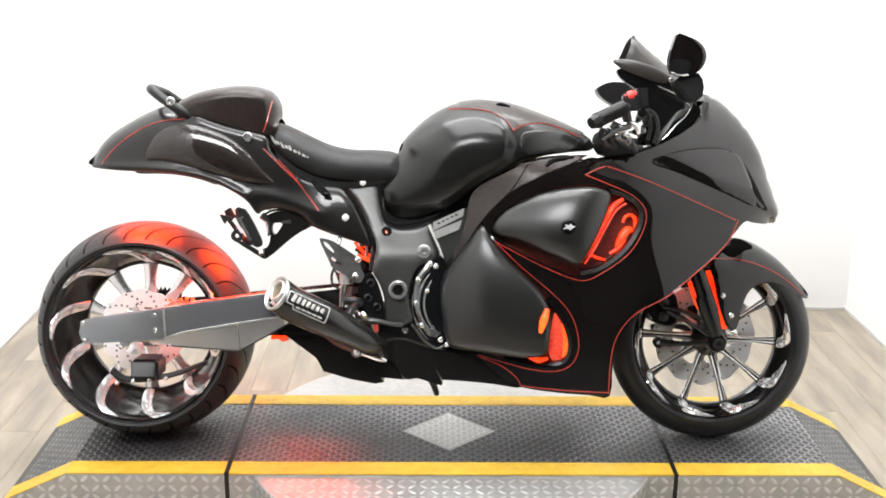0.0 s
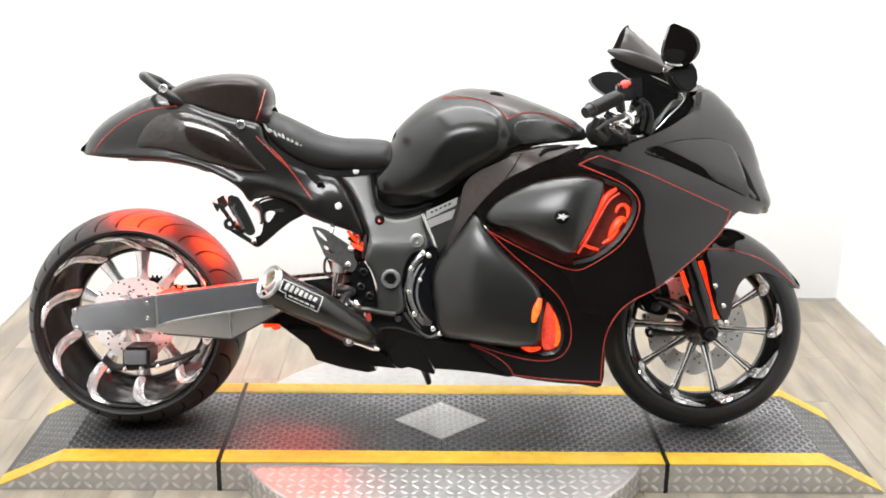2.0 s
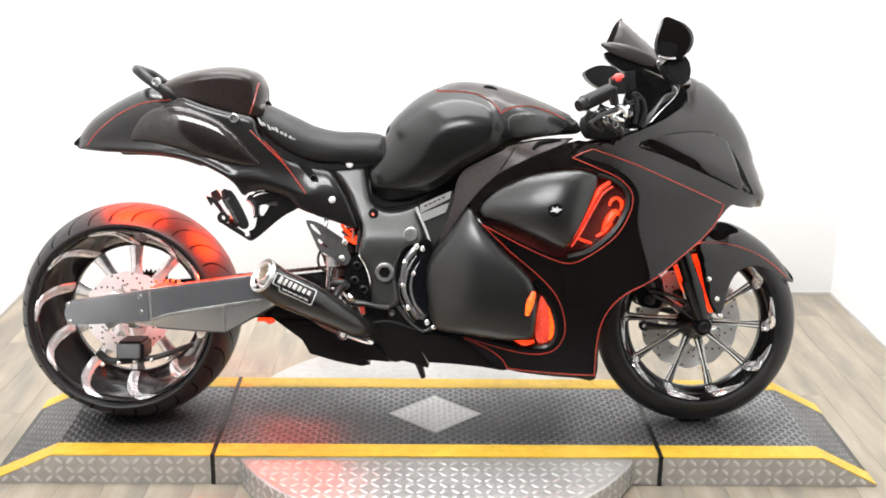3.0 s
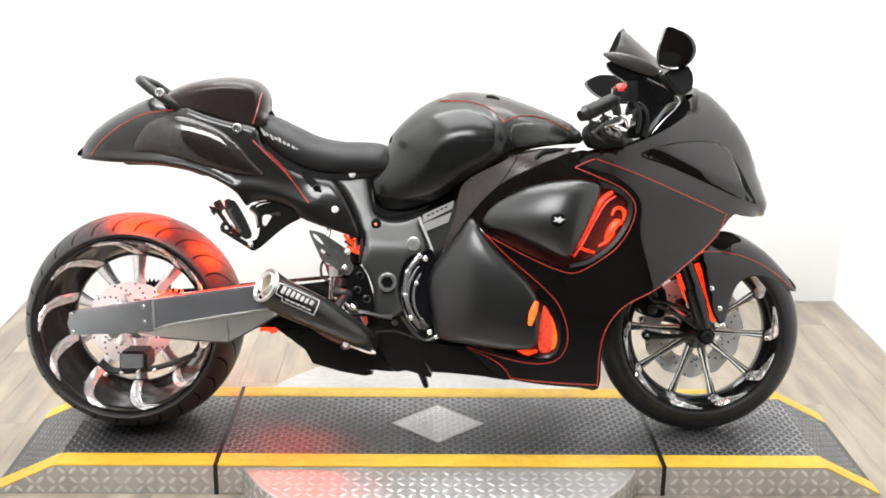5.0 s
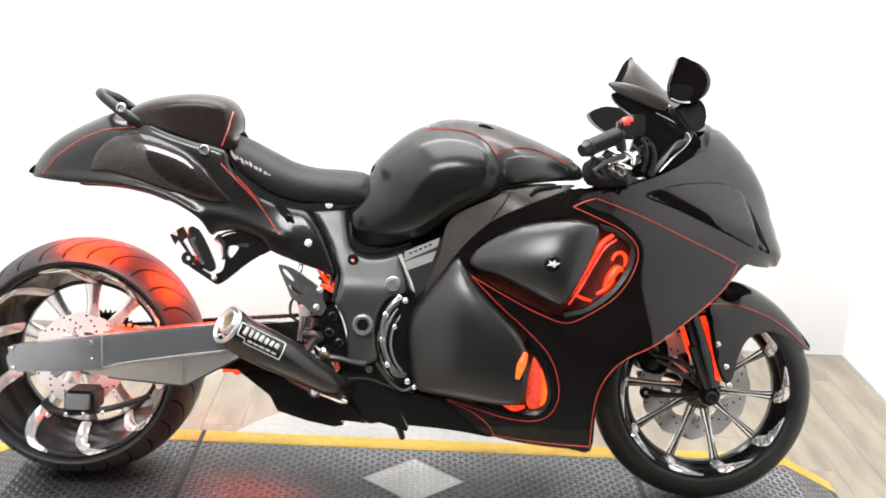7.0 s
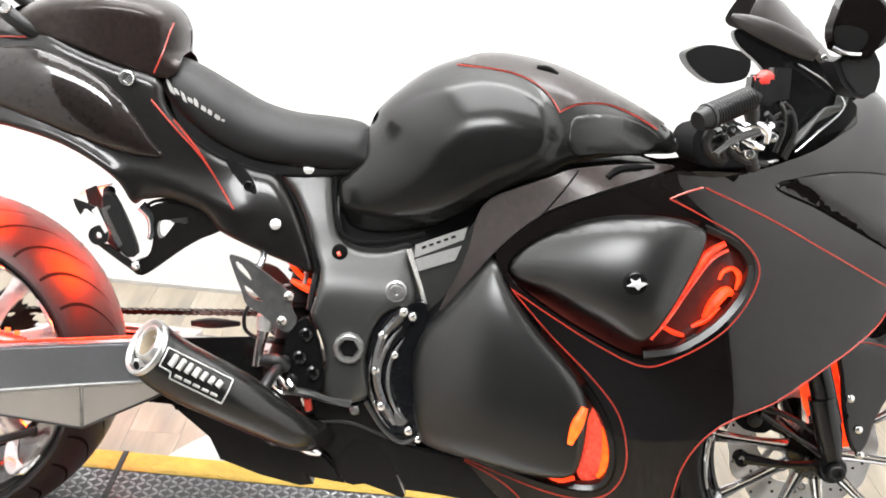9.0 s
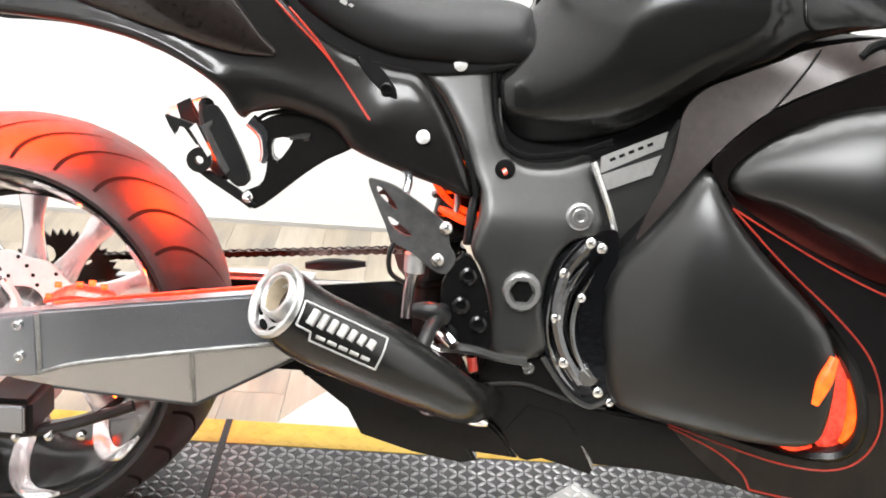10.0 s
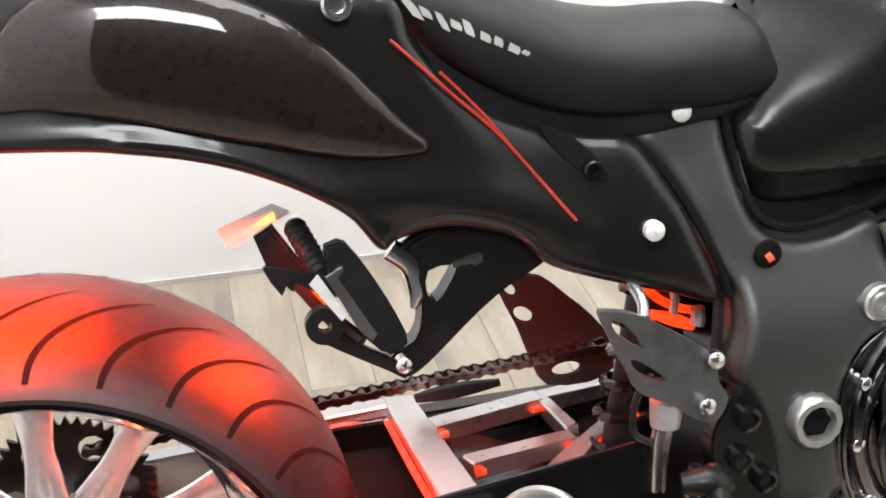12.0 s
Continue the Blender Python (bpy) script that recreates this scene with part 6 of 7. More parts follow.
rearset = part("rearset_bracket", slab(rs, -0.172, -0.150, 0.006), M_BLACKRIM, bike, "glossy black footpeg bracket")
for p in [(-0.211, -0.174, 0.473), (-0.218, -0.174, 0.432), (-0.193, -0.174, 0.407)]:
    part("bracket_bolt", turned([(0.0005, 0.002), (0.012, 0.002), (0.012, -0.006), (0.008, -0.008), (0.006, -0.004), (0.0005, -0.004)], p, 16), M_BLACKRIM, rearset)
for p in [(-0.245, -0.174, 0.537), (-0.253, -0.174, 0.493)]:
    part("heel_bolt", bolt(*p, 0.0085, 0.008, False), M_STEEL, heel)
part("foot_peg", tube([(-0.241, -0.170, 0.422), (-0.259, -0.225, 0.406), (-0.269, -0.262, 0.388)], [0.011, 0.010, 0.010], 10), M_PLASTIC, rearset)
mc = [(-0.282, -0.155, 0.488), (-0.289, -0.155, 0.444), (-0.292, -0.155, 0.404)]
part("brake_cylinder", tube(mc, [0.012, 0.009, 0.008], 12), M_STEEL, bike, "bare steel rear brake cylinder")
part("cylinder_cap", tube([(-0.282, -0.155, 0.494), (-0.284, -0.155, 0.469)], [0.016, 0.014], 14, 1, False), M_LABEL, bike)
part("brake_hose", tube([(-0.281, -0.150, 0.493), (-0.299, -0.160, 0.522), (-0.317, -0.165, 0.500), (-0.316, -0.160, 0.468), (-0.295, -0.155, 0.452)], 0.0035, 8), M_PLASTIC, bike)
part("reservoir_hose", tube([(-0.327, -0.090, 0.606), (-0.313, -0.100, 0.605), (-0.301, -0.120, 0.597), (-0.299, -0.140, 0.587), (-0.302, -0.150, 0.576)], 0.0058, 10), M_SWING, bike, "grey brake fluid hose")
part("brake_pedal", tube([(-0.241, -0.172, 0.371), (-0.197, -0.176, 0.369), (-0.159, -0.176, 0.361), (-0.123, -0.172, 0.357)], [0.008, 0.007, 0.006, 0.007], 8), M_FRAME, bike, "dark grey brake pedal lever")
part("linkage", tube([(-0.260, -0.168, 0.430), (-0.263, -0.170, 0.399), (-0.254, -0.168, 0.375), (-0.237, -0.165, 0.367)], [0.006, 0.008, 0.006, 0.008], 8), M_CHROME, bike)
part("pedal_spring", tube([(-0.206, -0.160, 0.358), (-0.197, -0.160, 0.341), (-0.193, -0.160, 0.335)], 0.007, 8), M_STEEL, bike)
part("pedal_pivot", tube([(-0.245, -0.172, 0.395), (-0.232, -0.190, 0.388), (-0.224, -0.200, 0.382)], [0.012, 0.011, 0.008], 10, 4), M_CHROME, rearset)
part("peg_mount", tube([(-0.281, -0.185, 0.423), (-0.255, -0.190, 0.424), (-0.235, -0.185, 0.413)], [0.010, 0.014, 0.009], 10, 4), M_PLASTIC, rearset)
part("return_spring", tube([(-0.198, -0.172, 0.359), (-0.194, -0.172, 0.339)], 0.007, 8, 1, False), M_RED, rearset)
part("shock_body", tube([(-0.27, 0.0, 0.34), (-0.22, 0.0, 0.60)], 0.026, 14, 1, False), M_PLASTIC, bike, "black rear shock body")
cs = [(-0.27 + 0.05 * u + 0.034 * math.cos(u * 40), 0.034 * math.sin(u * 40), 0.36 + 0.22 * u) for u in [k / 60 for k in range(61)]]
part("shock_spring", tube(cs, 0.006, 6, 2), M_BLACKRIM, bike)

# -- tail bracket --
arm = spline([(-0.515, 0.644), (-0.495, 0.659), (-0.467, 0.666), (-0.436, 0.665), (-0.404, 0.655), (-0.382, 0.639), (-0.376, 0.626), (-0.410, 0.608), (-0.440, 0.587), (-0.468, 0.563), (-0.490, 0.544), (-0.510, 0.531), (-0.522, 0.538), (-0.526, 0.554), (-0.504, 0.565), (-0.496, 0.586), (-0.496, 0.613), (-0.504, 0.638)], 2, True)
hole1 = spline([(-0.487, 0.630), (-0.464, 0.633), (-0.462, 0.626), (-0.472, 0.610), (-0.481, 0.600), (-0.489, 0.608)], 2, True)
tb = part("plate_bracket", slab(arm, -0.104, -0.075, 0.006, [hole1]), M_TAIL, bike, "black cast bracket under the tail")
part("bracket_web", tube([(-0.449, -0.100, 0.629), (-0.439, -0.104, 0.637), (-0.465, -0.104, 0.633)], [0.003, 0.005, 0.003], 6, 4), M_FRAME, tb)
part("bracket_slot_plate", slab(spline([(-0.581, 0.663), (-0.574, 0.672), (-0.561, 0.671), (-0.540, 0.638), (-0.521, 0.599), (-0.514, 0.574), (-0.530, 0.565), (-0.549, 0.581), (-0.567, 0.614)], 2, True), -0.128, -0.112, 0.004), M_PLASTIC, tb)
part("slot_trim", slab([(-0.582, 0.645), (-0.567, 0.654), (-0.565, 0.649), (-0.571, 0.643), (-0.549, 0.602), (-0.541, 0.588), (-0.546, 0.581), (-0.555, 0.591), (-0.576, 0.633)], -0.131, -0.127, 0.001), M_STEEL, tb)
part("hook_plate", slab(spline([(-0.633, 0.655), (-0.623, 0.654), (-0.598, 0.647), (-0.574, 0.638), (-0.566, 0.626), (-0.579, 0.621), (-0.601, 0.636), (-0.613, 0.641), (-0.619, 0.629)], 2, True), -0.118, -0.111, 0.001), M_PLASTIC, tb)
part("hanger", tube([(-0.520, -0.100, 0.654), (-0.501, -0.100, 0.636), (-0.498, -0.100, 0.609), (-0.503, -0.100, 0.596)], [0.010, 0.010, 0.007, 0.004], 8, 4, True, None, 0.5), M_CHROME, tb)
part("slot_face", slab([(-0.596, 0.641), (-0.588, 0.649), (-0.566, 0.609), (-0.571, 0.604)], -0.1325, -0.130, 0.0005), M_DISC, tb)
part("eyelet", turned([(0.006, -0.006), (0.017, -0.006), (0.017, 0.006), (0.006, 0.006)], [(-0.585, -0.115, 0.597)][0], 18), M_PLASTIC, tb)
part("bracket_arm", slab([(-0.592, 0.581), (-0.572, 0.581), (-0.533, 0.559), (-0.508, 0.538), (-0.516, 0.532), (-0.529, 0.541), (-0.573, 0.568)], -0.110, -0.100, 0.002), M_PLASTIC, tb)
part("bracket_bolt", bolt(*[(-0.518, -0.112, 0.550)][0], 0.0075, 0.010, False), M_STEEL, tb)
part("bracket_seam", tube([(-0.510, -0.107, 0.655), (-0.495, -0.107, 0.665), (-0.469, -0.107, 0.670), (-0.438, -0.107, 0.669), (-0.406, -0.107, 0.659), (-0.384, -0.107, 0.643), (-0.378, -0.107, 0.632)], 0.003, 6), M_NEARBLACK, tb)
part("plate_holder", hull([(-0.657, 0.0, 0.645), (-0.598, 0.0, 0.674), (-0.610, 0.06, 0.668), (-0.666, 0.06, 0.648), (-0.657, 0.0, 0.642), (-0.598, 0.0, 0.671), (-0.610, 0.06, 0.665), (-0.666, 0.06, 0.645)], [(0, 1, 2, 3), (7, 6, 5, 4), (0, 4, 5, 1), (1, 5, 6, 2), (2, 6, 7, 3), (3, 7, 4, 0)]), M_WALL, tb, "blank white plate flap")
part("holder_arm", slab([(-0.635, 0.662), (-0.617, 0.672), (-0.590, 0.627), (-0.584, 0.601), (-0.606, 0.606), (-0.626, 0.632)], -0.040, -0.028, 0.003), M_PLASTIC, tb)
part("holder_foot", tube([(-0.598, -0.034, 0.612), (-0.575, -0.080, 0.590), (-0.552, -0.104, 0.572)], 0.008, 8, 4), M_PLASTIC, tb)
part("signal_stalk", tube([tuple(Vector((-0.596, -0.020, 0.664)).lerp(Vector((-0.580, -0.090, 0.634)), k / 16)) for k in range(17)], [0.0115 if k % 2 else 0.0095 for k in range(17)], 12, 1, False), M_RUBBER, tb, "ribbed black rubber signal stalk")

# -- front end --
for sy in (-1, 1):
    leg = part("fork_leg", tube([(0.665, -0.100, 0.586), (0.701, -0.100, 0.506), (0.746, -0.100, 0.386)], 0.023, 18, 1, False) if sy < 0 else tube([(p[0], 0.1, p[2]) for p in [(0.665, -0.100, 0.586), (0.701, -0.100, 0.506), (0.746, -0.100, 0.386)]], 0.023, 18, 1, False), M_BLACKRIM, bike, "black fork leg")
    low_l = [(0.724, -0.100, 0.434), (0.747, -0.100, 0.366), (0.763, -0.100, 0.320)]
    part("fork_slider", tube([(p[0], sy * 0.1, p[2]) for p in low_l], [0.026, 0.0255, 0.017], 18, 1, False), M_BLACKRIM, leg)
    part("axle_clamp", turned([(0.006, -0.012), (0.024, -0.012), (0.027, -0.006), (0.029, 0.02), (0.006, 0.02)], (FW[0], sy * 0.095, FW[2]), 24), M_BLACKRIM, leg)
for ends, rad_k in (([(FW[0] - 0.010, -0.086, FW[2] + 0.004), (FW[0] - 0.080, -0.080, FW[2] - 0.006), (FW[0] - 0.158, -0.072, FW[2] - 0.004)], 0.009), ([(FW[0] - 0.030, -0.092, FW[2] + 0.060), (FW[0] - 0.085, -0.084, FW[2] + 0.085), (FW[0] - 0.150, -0.074, FW[2] + 0.100)], 0.007), ([(FW[0] - 0.020, -0.090, FW[2] + 0.020), (FW[0] - 0.070, -0.084, FW[2] + 0.050), (FW[0] - 0.140, -0.074, FW[2] + 0.085)], 0.006)):
    part("caliper_strut", tube(ends, [rad_k, rad_k * 0.8, rad_k * 1.3], 8, 4), M_BLACKRIM, bike)
part("strut_eye", turned([(0.006, -0.008), (0.015, -0.008), (0.015, 0.008), (0.006, 0.008)], (FW[0] - 0.162, -0.072, FW[2] - 0.004), 18), M_BLACKRIM, bike)
near_cal = part("front_caliper", slab(spline([(FW[0] - 0.180, FW[2] + 0.135), (FW[0] - 0.120, FW[2] + 0.140), (FW[0] - 0.104, FW[2] + 0.080), (FW[0] - 0.122, FW[2] + 0.045), (FW[0] - 0.178, FW[2] + 0.060)], 3, True), -0.066, -0.030, 0.010), M_BLACKRIM, bike, "glossy black front brake caliper")
for cz in (0.070, 0.110):
    part("piston_cap", turned([(0.0005, 0.004), (0.014, 0.004), (0.014, -0.004), (0.011, -0.006), (0.0005, -0.006)], (FW[0] - 0.146, -0.066, FW[2] + cz), 20), M_PLASTIC, near_cal)
part("axle_nut", bolt(FW[0], -0.115, FW[2], 0.016, 0.012), M_PLASTIC, bike)
fc = part("front_caliper", slab(spline([(FW[0] - 0.175, FW[2] + 0.13), (FW[0] - 0.115, FW[2] + 0.135), (FW[0] - 0.10, FW[2] + 0.06), (FW[0] - 0.125, FW[2] + 0.03), (FW[0] - 0.185, FW[2] + 0.06)], 3, True), 0.04, 0.105, 0.008), M_PLASTIC, bike, "black front brake caliper")
part("caliper_arm", tube([(FW[0] - 0.15, 0.10, FW[2] + 0.01), (FW[0] - 0.08, 0.10, FW[2] + 0.02), (FW[0], 0.10, FW[2])], [0.014, 0.010, 0.014], 8), M_PLASTIC, fc)
FTOP = [(0.805, 0.579), (0.837, 0.591), (0.877, 0.581), (0.920, 0.558), (0.966, 0.524), (1.014, 0.474), (1.053, 0.420)]
fend_low = [(1.009, 0.427), (0.963, 0.454), (0.920, 0.467), (0.881, 0.459), (0.856, 0.439), (0.838, 0.395), (0.829, 0.349), (0.814, 0.328), (0.793, 0.349), (0.772, 0.406), (0.757, 0.471), (0.746, 0.526)]
fend_w = table([0.6, 0.75, 0.84, 0.92, 1.0, 1.06], [0.090, 0.092, 0.084, 0.072, 0.056, 0.042])
fender = part("front_fender", panel(spline(FTOP + fend_low, 4, True), lambda x, z: fend_w(x), 0.004, 0.004, 0.012, crown=spline(FTOP, 4), reach=0.075), M_GLOSS, bike, "glossy black front fender with red pinstripe")
fend_f = surface(lambda x, z: fend_w(x), spline(FTOP, 4), 0.075)
stripe([(0.748, 0.538), (0.825, 0.535), (0.907, 0.511), (0.973, 0.474), (1.024, 0.432)], fend_f, fender)
for p in [(0.781, -0.088, 0.433), (0.806, -0.088, 0.376), (0.818, -0.085, 0.327)]:
    part("fender_bolt", bolt(*p, 0.0075, 0.006, False), M_STEEL, fender)
for q in ([(0.742, -0.062, 0.499), (0.767, -0.062, 0.421), (0.799, -0.062, 0.336)], [(0.699, -0.050, 0.468), (0.722, -0.050, 0.411), (0.732, -0.050, 0.387)]):
    part("led_strip", tube(q, [0.011, 0.013, 0.009], 8, 4), M_LED, bike, "lit red LED strip beside the fork")

# -- cockpit --
SCR_TOP = [(0.522, 1.164), (0.536, 1.160), (0.578, 1.124), (0.624, 1.086), (0.683, 1.036), (0.730, 0.992)]
scr = SCR_TOP + [(0.679, 0.979), (0.648, 1.020), (0.600, 1.058), (0.548, 1.072), (0.498, 1.088), (0.508, 1.126)]
scr_w = table([0.4, 0.5, 0.6, 0.75], [0.060, 0.085, 0.115, 0.12])
screen = part("windscreen", panel(spline(scr, 4, True), lambda x, z: scr_w(x), 0.003, 0.0, 0.012, crown=spline(SCR_TOP, 4), reach=0.10), M_SCREEN, bike, "dark smoked bubble windscreen")
lipl = [(0.454, -0.118, 1.086), (0.482, -0.122, 1.077), (0.525, -0.128, 1.064), (0.575, -0.130, 1.046), (0.604, -0.130, 1.036)]
part("screen_flange", tube(lipl, [0.004, 0.014, 0.0185, 0.0175, 0.011], 12, 6, True, None, 0.4), M_SCREEN, screen, "glossy grey brown screen flange")
inner = spline([(0.468, 1.064), (0.500, 1.066), (0.534, 1.060), (0.597, 1.045), (0.672, 0.980), (0.704, 0.946), (0.646, 0.874), (0.602, 0.857), (0.539, 0.851), (0.521, 0.916), (0.540, 0.979), (0.520, 1.010), (0.478, 1.040)], 3, True)
part("inner_cowl", slab(inner, -0.10, -0.075, 0.006), M_BLACKRIM, bike, "glossy black inner cockpit panel")
part("cowl_edge", tube([(0.577, -0.125, 1.018), (0.627, -0.130, 0.994), (0.665, -0.130, 0.963), (0.654, -0.140, 0.939), (0.622, -0.150, 0.908), (0.588, -0.150, 0.869)], 0.0018, 8), M_STEEL, bike)
for k in range(4):
    o = 0.007 * k
    part("wire_loom", tube([(x + o * 0.6, y - o * 0.3, z + o * (0.4 if i % 2 else 1.0)) for i, (x, y, z) in enumerate([(0.660, -0.115, 0.973), (0.654, -0.120, 0.947), (0.622, -0.120, 0.924), (0.592, -0.120, 0.889), (0.580, -0.120, 0.861)])], 0.0035 if k % 2 else 0.0045, 8), M_FRAME, bike, "dark grey braided wiring loom")
dash = spline([(0.451, 1.023), (0.468, 1.038), (0.497, 1.047), (0.540, 1.044), (0.578, 1.034), (0.578, 0.994), (0.545, 0.978), (0.508, 0.975), (0.469, 0.997)], 4, True)
part("mirror_back", slab(dash, 0.16, 0.22, 0.012), M_PLASTIC, bike, "glossy black far side mirror housing")
mir = [(0.597, 1.144), (0.606, 1.148), (0.622, 1.143), (0.642, 1.133), (0.659, 1.116), (0.669, 1.095), (0.669, 1.075), (0.661, 1.054), (0.645, 1.036), (0.628, 1.030), (0.590, 1.043), (0.582, 1.060), (0.580, 1.078), (0.587, 1.112)]
mirror_o = part("mirror_housing", slab(mir, -0.258, -0.214, 0.016), M_GLOSS, bike, "glossy black mirror housing")
part("mirror_hood", tube([(0.603, -0.240, 1.140), (0.637, -0.244, 1.130), (0.660, -0.246, 1.111), (0.668, -0.246, 1.088), (0.660, -0.246, 1.062), (0.640, -0.246, 1.044)], [0.003, 0.009, 0.012, 0.013, 0.010, 0.004], 10, 5), M_GLOSS, mirror_o)
part("mirror_recess", slab(spline([(0.583, 1.076), (0.610, 1.081), (0.636, 1.072), (0.633, 1.050), (0.614, 1.039), (0.588, 1.050)], 3, True), -0.262, -0.256, 0.002), M_NEARBLACK, mirror_o)
part("mirror_base", slab([(0.600, 1.024), (0.612, 1.034), (0.640, 1.036), (0.664, 1.048), (0.676, 1.030), (0.680, 1.008), (0.676, 0.984), (0.658, 0.970), (0.640, 0.972), (0.618, 0.992)], -0.235, -0.160, 0.010), M_PLASTIC, mirror_o, "dark mirror foot")
part("mirror_trim", tube([(0.584, -0.258, 1.045), (0.604, -0.262, 1.038), (0.630, -0.258, 1.039)], 0.0032, 8), M_CHROME, mirror_o)
part("mirror_bolt", bolt(*[(0.600, -0.180, 1.030)][0], 0.0055, 0.006), M_STEEL, mirror_o)
barh = [(0.380, -0.330, 0.915), (0.412, -0.310, 0.929), (0.456, -0.282, 0.950), (0.490, -0.255, 0.960), (0.520, -0.215, 0.962)]
hb = part("handlebar", tube(barh, 0.012, 12), M_PLASTIC, bike, "black clip-on handlebar with ribbed grip")
bm = bmesh.new()
g0, g1 = Vector(barh[0]), Vector(barh[2])
gp, gr = [], []
for k in range(33):
    gp.append(tuple(g0.lerp(g1, k / 32)))
    gr.append(0.0185 if k % 2 else 0.0205)
tube(gp, gr, 14, 1, False, bm)
part("grip", bm, M_PLASTIC, hb, "ribbed black rubber grip")
part("bar_end", tube([g0 - (g1 - g0).normalized() * 0.02, g0], [0.015, 0.0195], 14, 1, False), M_PLASTIC, hb)
part("grip_flange", tube([g0, g0 + (g1 - g0).normalized() * 0.006], [0.0215, 0.0215], 16, 1, False), M_PLASTIC, hb)
sw = Vector([(0.479, -0.262, 0.967)][0])
part("switch_box", box(sw.x - 0.022, sw.x + 0.022, sw.y - 0.02, sw.y + 0.02, sw.z - 0.024, sw.z + 0.022, 0.005), M_PLASTIC, hb)
part("kill_switch", tube([(0.463, -0.272, 0.974), (0.480, -0.268, 0.982), (0.493, -0.264, 0.976)], [0.010, 0.016, 0.011], 10, 4), M_REDPLASTIC, hb, "red kill switch")
part("fluid_reservoir", slab([(0.495, 1.003), (0.524, 1.005), (0.527, 0.957), (0.502, 0.949)], -0.262, -0.228, 0.003), M_PLASTIC, hb, "black brake fluid reservoir")
part("brake_lever", tube([(0.471, -0.300, 0.901), (0.427, -0.340, 0.887), (0.398, -0.370, 0.870), (0.388, -0.380, 0.861)], [0.007, 0.0055, 0.0045, 0.0055], 8), M_PLASTIC, hb, "black brake lever")
mcf = [(0.429, -0.260, 0.911), (0.455, -0.260, 0.896), (0.487, -0.250, 0.903), (0.511, -0.240, 0.912)]
part("master_cylinder", tube(mcf, [0.010, 0.014, 0.012, 0.008], 10), M_CHROME, hb, "polished front brake cylinder")
part("clamp", tube([(0.471, -0.250, 0.889), (0.482, -0.240, 0.864), (0.498, -0.220, 0.840)], [0.012, 0.010, 0.012], 10), M_PLASTIC, hb)
part("clamp", tube([(0.416, -0.270, 0.896), (0.426, -0.260, 0.874), (0.440, -0.240, 0.849)], [0.008, 0.010, 0.010], 10), M_PLASTIC, hb)
part("cable", tube([(0.507, -0.220, 0.913), (0.549, -0.200, 0.936), (0.565, -0.200, 0.906), (0.558, -0.180, 0.861)], 0.004, 8), M_PLASTIC, hb)
part("cable", tube([(0.450, -0.250, 0.874), (0.475, -0.240, 0.860), (0.509, -0.220, 0.849), (0.547, -0.180, 0.853)], 0.004, 8), M_STEEL, hb)
for pts, rad, m_ in (([(0.433, -0.220, 0.890), (0.455, -0.220, 0.879), (0.465, -0.200, 0.855)], 0.004, M_STEEL), ([(0.458, -0.250, 0.911), (0.464, -0.250, 0.897), (0.484, -0.240, 0.891)], 0.008, M_CHROME), ([(0.485, -0.220, 0.879), (0.504, -0.200, 0.865), (0.504, -0.190, 0.841)], 0.005, M_PLASTIC), ([(0.443, -0.220, 0.864), (0.474, -0.200, 0.852), (0.500, -0.190, 0.850)], 0.004, M_PLASTIC), ([(0.400, -0.280, 0.884), (0.417, -0.250, 0.859), (0.440, -0.220, 0.843)], 0.009, M_PLASTIC), ([(0.539, -0.200, 0.951), (0.563, -0.190, 0.932), (0.572, -0.180, 0.892), (0.566, -0.170, 0.856)], 0.003, M_PLASTIC)):
    part("cable", tube(pts, rad, 8, 4), m_, hb)
# clamps, fittings and hoses below the grip
part("lever_clamp", tube([(0.457, -0.262, 0.903), (0.476, -0.262, 0.911), (0.498, -0.258, 0.902), (0.502, -0.252, 0.884)], [0.006, 0.0085, 0.0085, 0.006], 10, 5), M_CHROME, hb, "polished lever clamp")
part("lever_clamp", tube([(0.462, -0.262, 0.884), (0.480, -0.262, 0.878), (0.497, -0.256, 0.874)], [0.005, 0.0075, 0.005], 10, 5), M_CHROME, hb)
for x, y, z, r in ((0.440, -0.262, 0.898, 0.009), (0.446, -0.262, 0.876, 0.0075), (0.475, -0.255, 0.863, 0.008), (0.515, -0.235, 0.893, 0.008), (0.530, -0.220, 0.912, 0.0085), (0.420, -0.270, 0.880, 0.010)):
    part("fitting", bolt(x, y, z, r, 0.012, True), M_STEEL if r < 0.0085 else M_PLASTIC, hb)
for pts, rad in (([(0.520, -0.230, 0.950), (0.536, -0.215, 0.936), (0.545, -0.200, 0.905), (0.540, -0.190, 0.868)], 0.0045), ([(0.430, -0.262, 0.890), (0.448, -0.255, 0.862), (0.480, -0.240, 0.850), (0.520, -0.215, 0.848)], 0.0055), ([(0.500, -0.240, 0.930), (0.516, -0.232, 0.915), (0.512, -0.226, 0.890), (0.496, -0.222, 0.866)], 0.005), ([(0.405, -0.285, 0.898), (0.398, -0.280, 0.876), (0.414, -0.262, 0.856), (0.440, -0.240, 0.848)], 0.0085)):
    part("hose", tube(pts, rad, 8, 5), M_PLASTIC, hb)
part("switch_stem", tube([(0.462, -0.268, 0.946), (0.470, -0.262, 0.925), (0.474, -0.258, 0.906)], [0.015, 0.013, 0.010], 10, 4), M_PLASTIC, hb)
part("steering_head", slab(spline([(0.424, 0.876), (0.455, 0.900), (0.534, 0.900), (0.567, 0.846), (0.504, 0.828), (0.441, 0.828)], 3, True), -0.10, 0.06, 0.01), M_NEARBLACK, bike, "black steering head and top clamp")
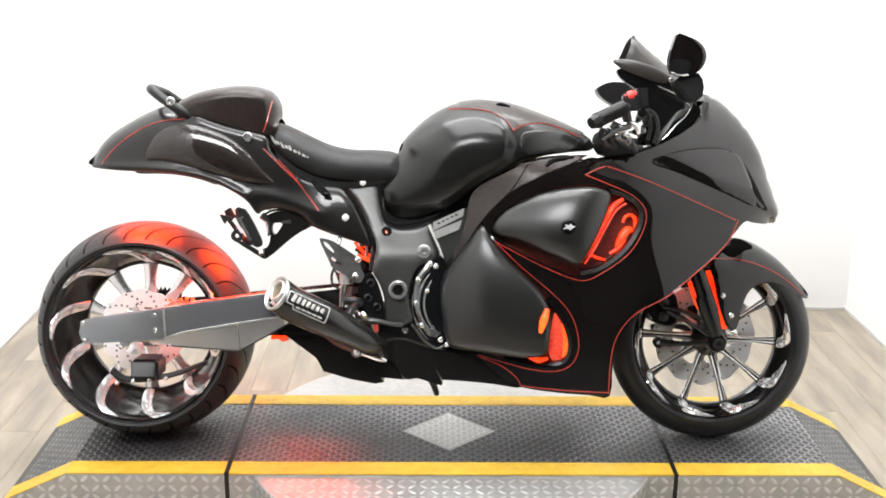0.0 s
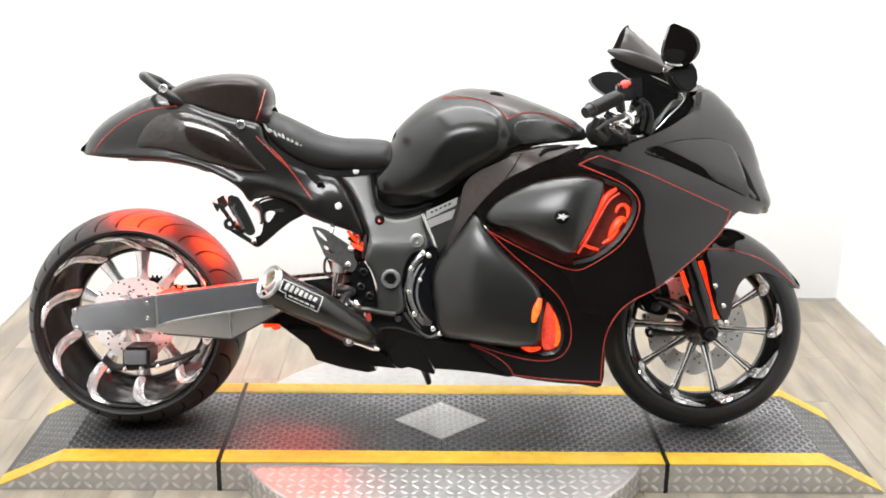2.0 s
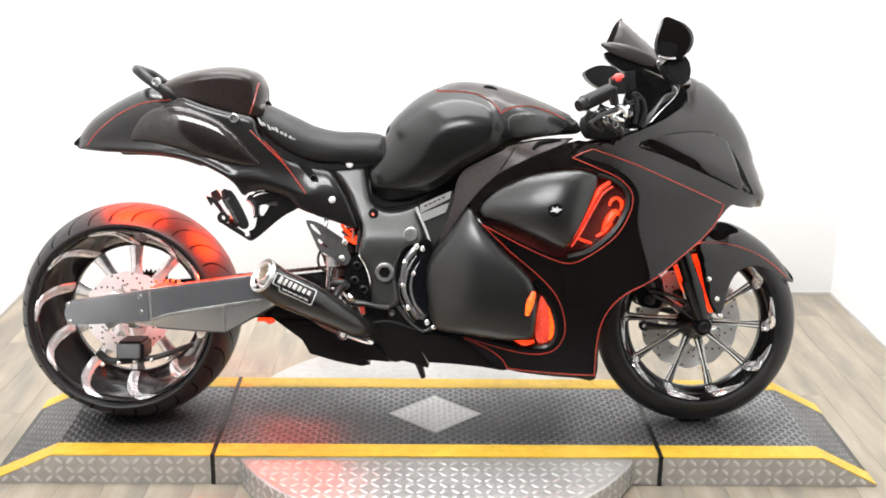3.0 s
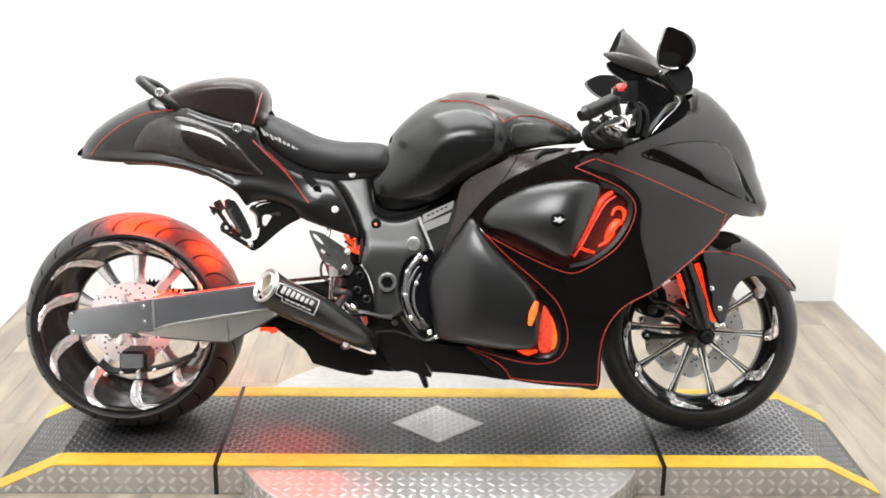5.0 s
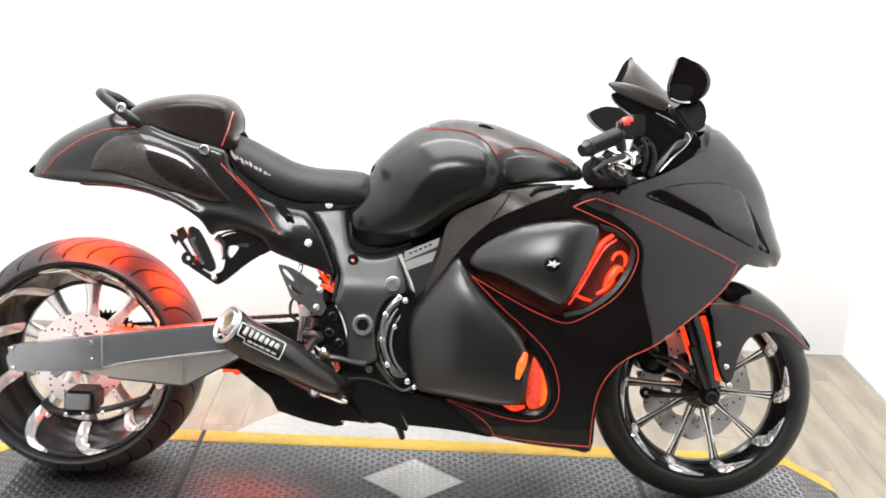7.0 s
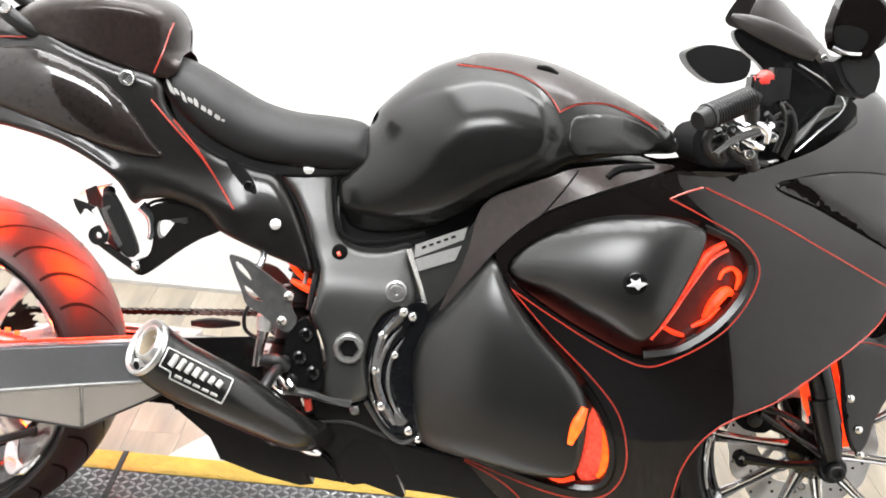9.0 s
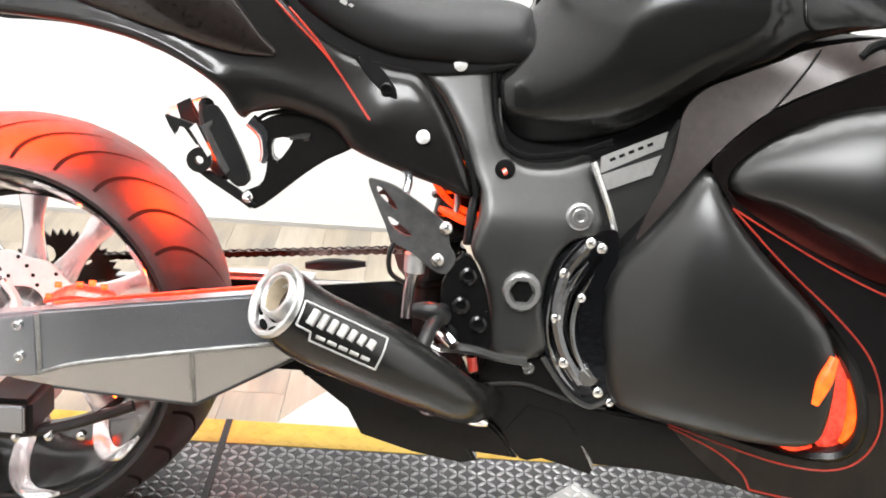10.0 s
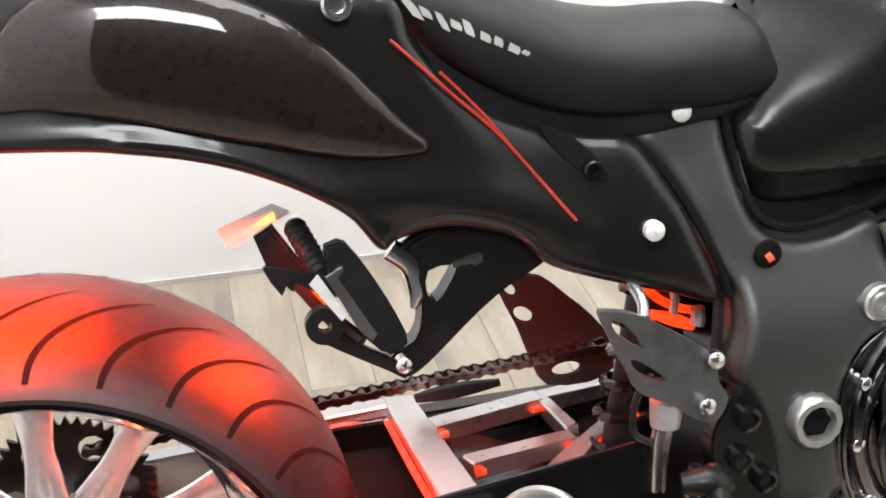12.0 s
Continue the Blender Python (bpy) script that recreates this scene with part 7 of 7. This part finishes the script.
for p in [(-0.775, -0.165, 0.405), (-0.762, -0.165, 0.422), (-0.749, -0.165, 0.410), (-0.733, -0.165, 0.424), (-0.716, -0.165, 0.427), (-0.708, -0.165, 0.409), (-0.692, -0.165, 0.401), (-0.700, -0.165, 0.423)]:
    part("led_dot", tube([(p[0] - 0.004, p[1], p[2]), (p[0] + 0.004, p[1], p[2])], 0.0042, 8, 1, False), M_LEDHOT, bike, "lit orange red LED inside the wheel")
# the red light on the carrier is put into a glowing material
part("led_carrier", tube([(-0.783, -0.155, 0.396), (-0.744, -0.155, 0.411), (-0.690, -0.155, 0.407)], [0.004, 0.010, 0.006], 8, 5, True, None, 2.2), M_GLOW, bike, "LED carrier strip with its red light put in as glow")
# LED strips on the tail and frame
part("led_strip", tube([(-0.790, 0.000, 0.768), (-0.745, 0.000, 0.762), (-0.705, 0.000, 0.755)], 0.003, 6, 4), M_LED, bike, "lit red LED strip under the tail")
part("wire", tube([(-0.204, -0.100, 0.589), (-0.210, -0.110, 0.542), (-0.213, -0.110, 0.502)], 0.006, 6, 4), M_RUBBER, bike)
part("led_strip", tube([(-0.263, -0.040, 0.576), (-0.253, -0.040, 0.561), (-0.238, -0.040, 0.547), (-0.217, -0.040, 0.536), (-0.196, -0.040, 0.530)], 0.0045, 8, 4), M_LED, bike, "lit red LED strip behind the frame")
part("led_strip", tube([(-0.254, -0.050, 0.539), (-0.230, -0.050, 0.529), (-0.208, -0.050, 0.519)], [0.004, 0.007, 0.005], 8, 4), M_LED, bike, "lit red LED strip behind the frame")
part("led_plug", tube([(-0.208, -0.060, 0.542), (-0.207, -0.060, 0.532), (-0.209, -0.060, 0.524)], 0.008, 8, 4), M_LABEL, bike, "pale wiring plug")
part("wire", tube([(-0.230, -0.050, 0.565), (-0.228, -0.050, 0.547), (-0.231, -0.050, 0.532)], 0.0045, 8, 4), M_LABEL, bike)
part("led_strip", tube([(-0.511, 0.020, 0.289), (-0.454, 0.020, 0.297), (-0.429, 0.020, 0.306)], 0.006, 6, 4), M_LED, bike, "lit red LED strip below the swingarm")

# this plate glows by itself in place of red LED light falling on it
part("led_carrier", slab([(-0.521, 0.287), (-0.495, 0.295), (-0.469, 0.271), (-0.487, 0.264)], 0.09, 0.11, 0.003), M_GLOW, bike, "linkage plate below the swingarm, red LED light put in as glow")

# ---- floor planks ----
PW, PL, FRONT = 0.125, 0.95, -2.10
plank_of = {}


def plank_mesh(length):
    key = round(length, 2)
    if key not in plank_of:
        me = bpy.data.meshes.new("plank")
        bm = box(-PW / 2 + 0.0005, PW / 2 - 0.0005, -length / 2 + 0.0005, length / 2 - 0.0005, -0.006, 0.0, 0)
        bm.to_mesh(me)
        bm.free()
        me.materials.append(M_WOOD)
        plank_of[key] = me
    return plank_of[key]


columns = 27
PW = (XR - XL) / columns
for column in range(columns):
    top = YB + (column * 0.37) % PL
    while top > FRONT:
        y1, y0 = min(top, YB), max(top - PL, FRONT)
        if y1 - y0 > 0.02:
            ob = new("plank", plank_mesh(y1 - y0))
            ob.parent = floor
            ob.location = (XL + (column + 0.5) * PW, 0.5 * (y0 + y1), ROOM)
        top -= PL
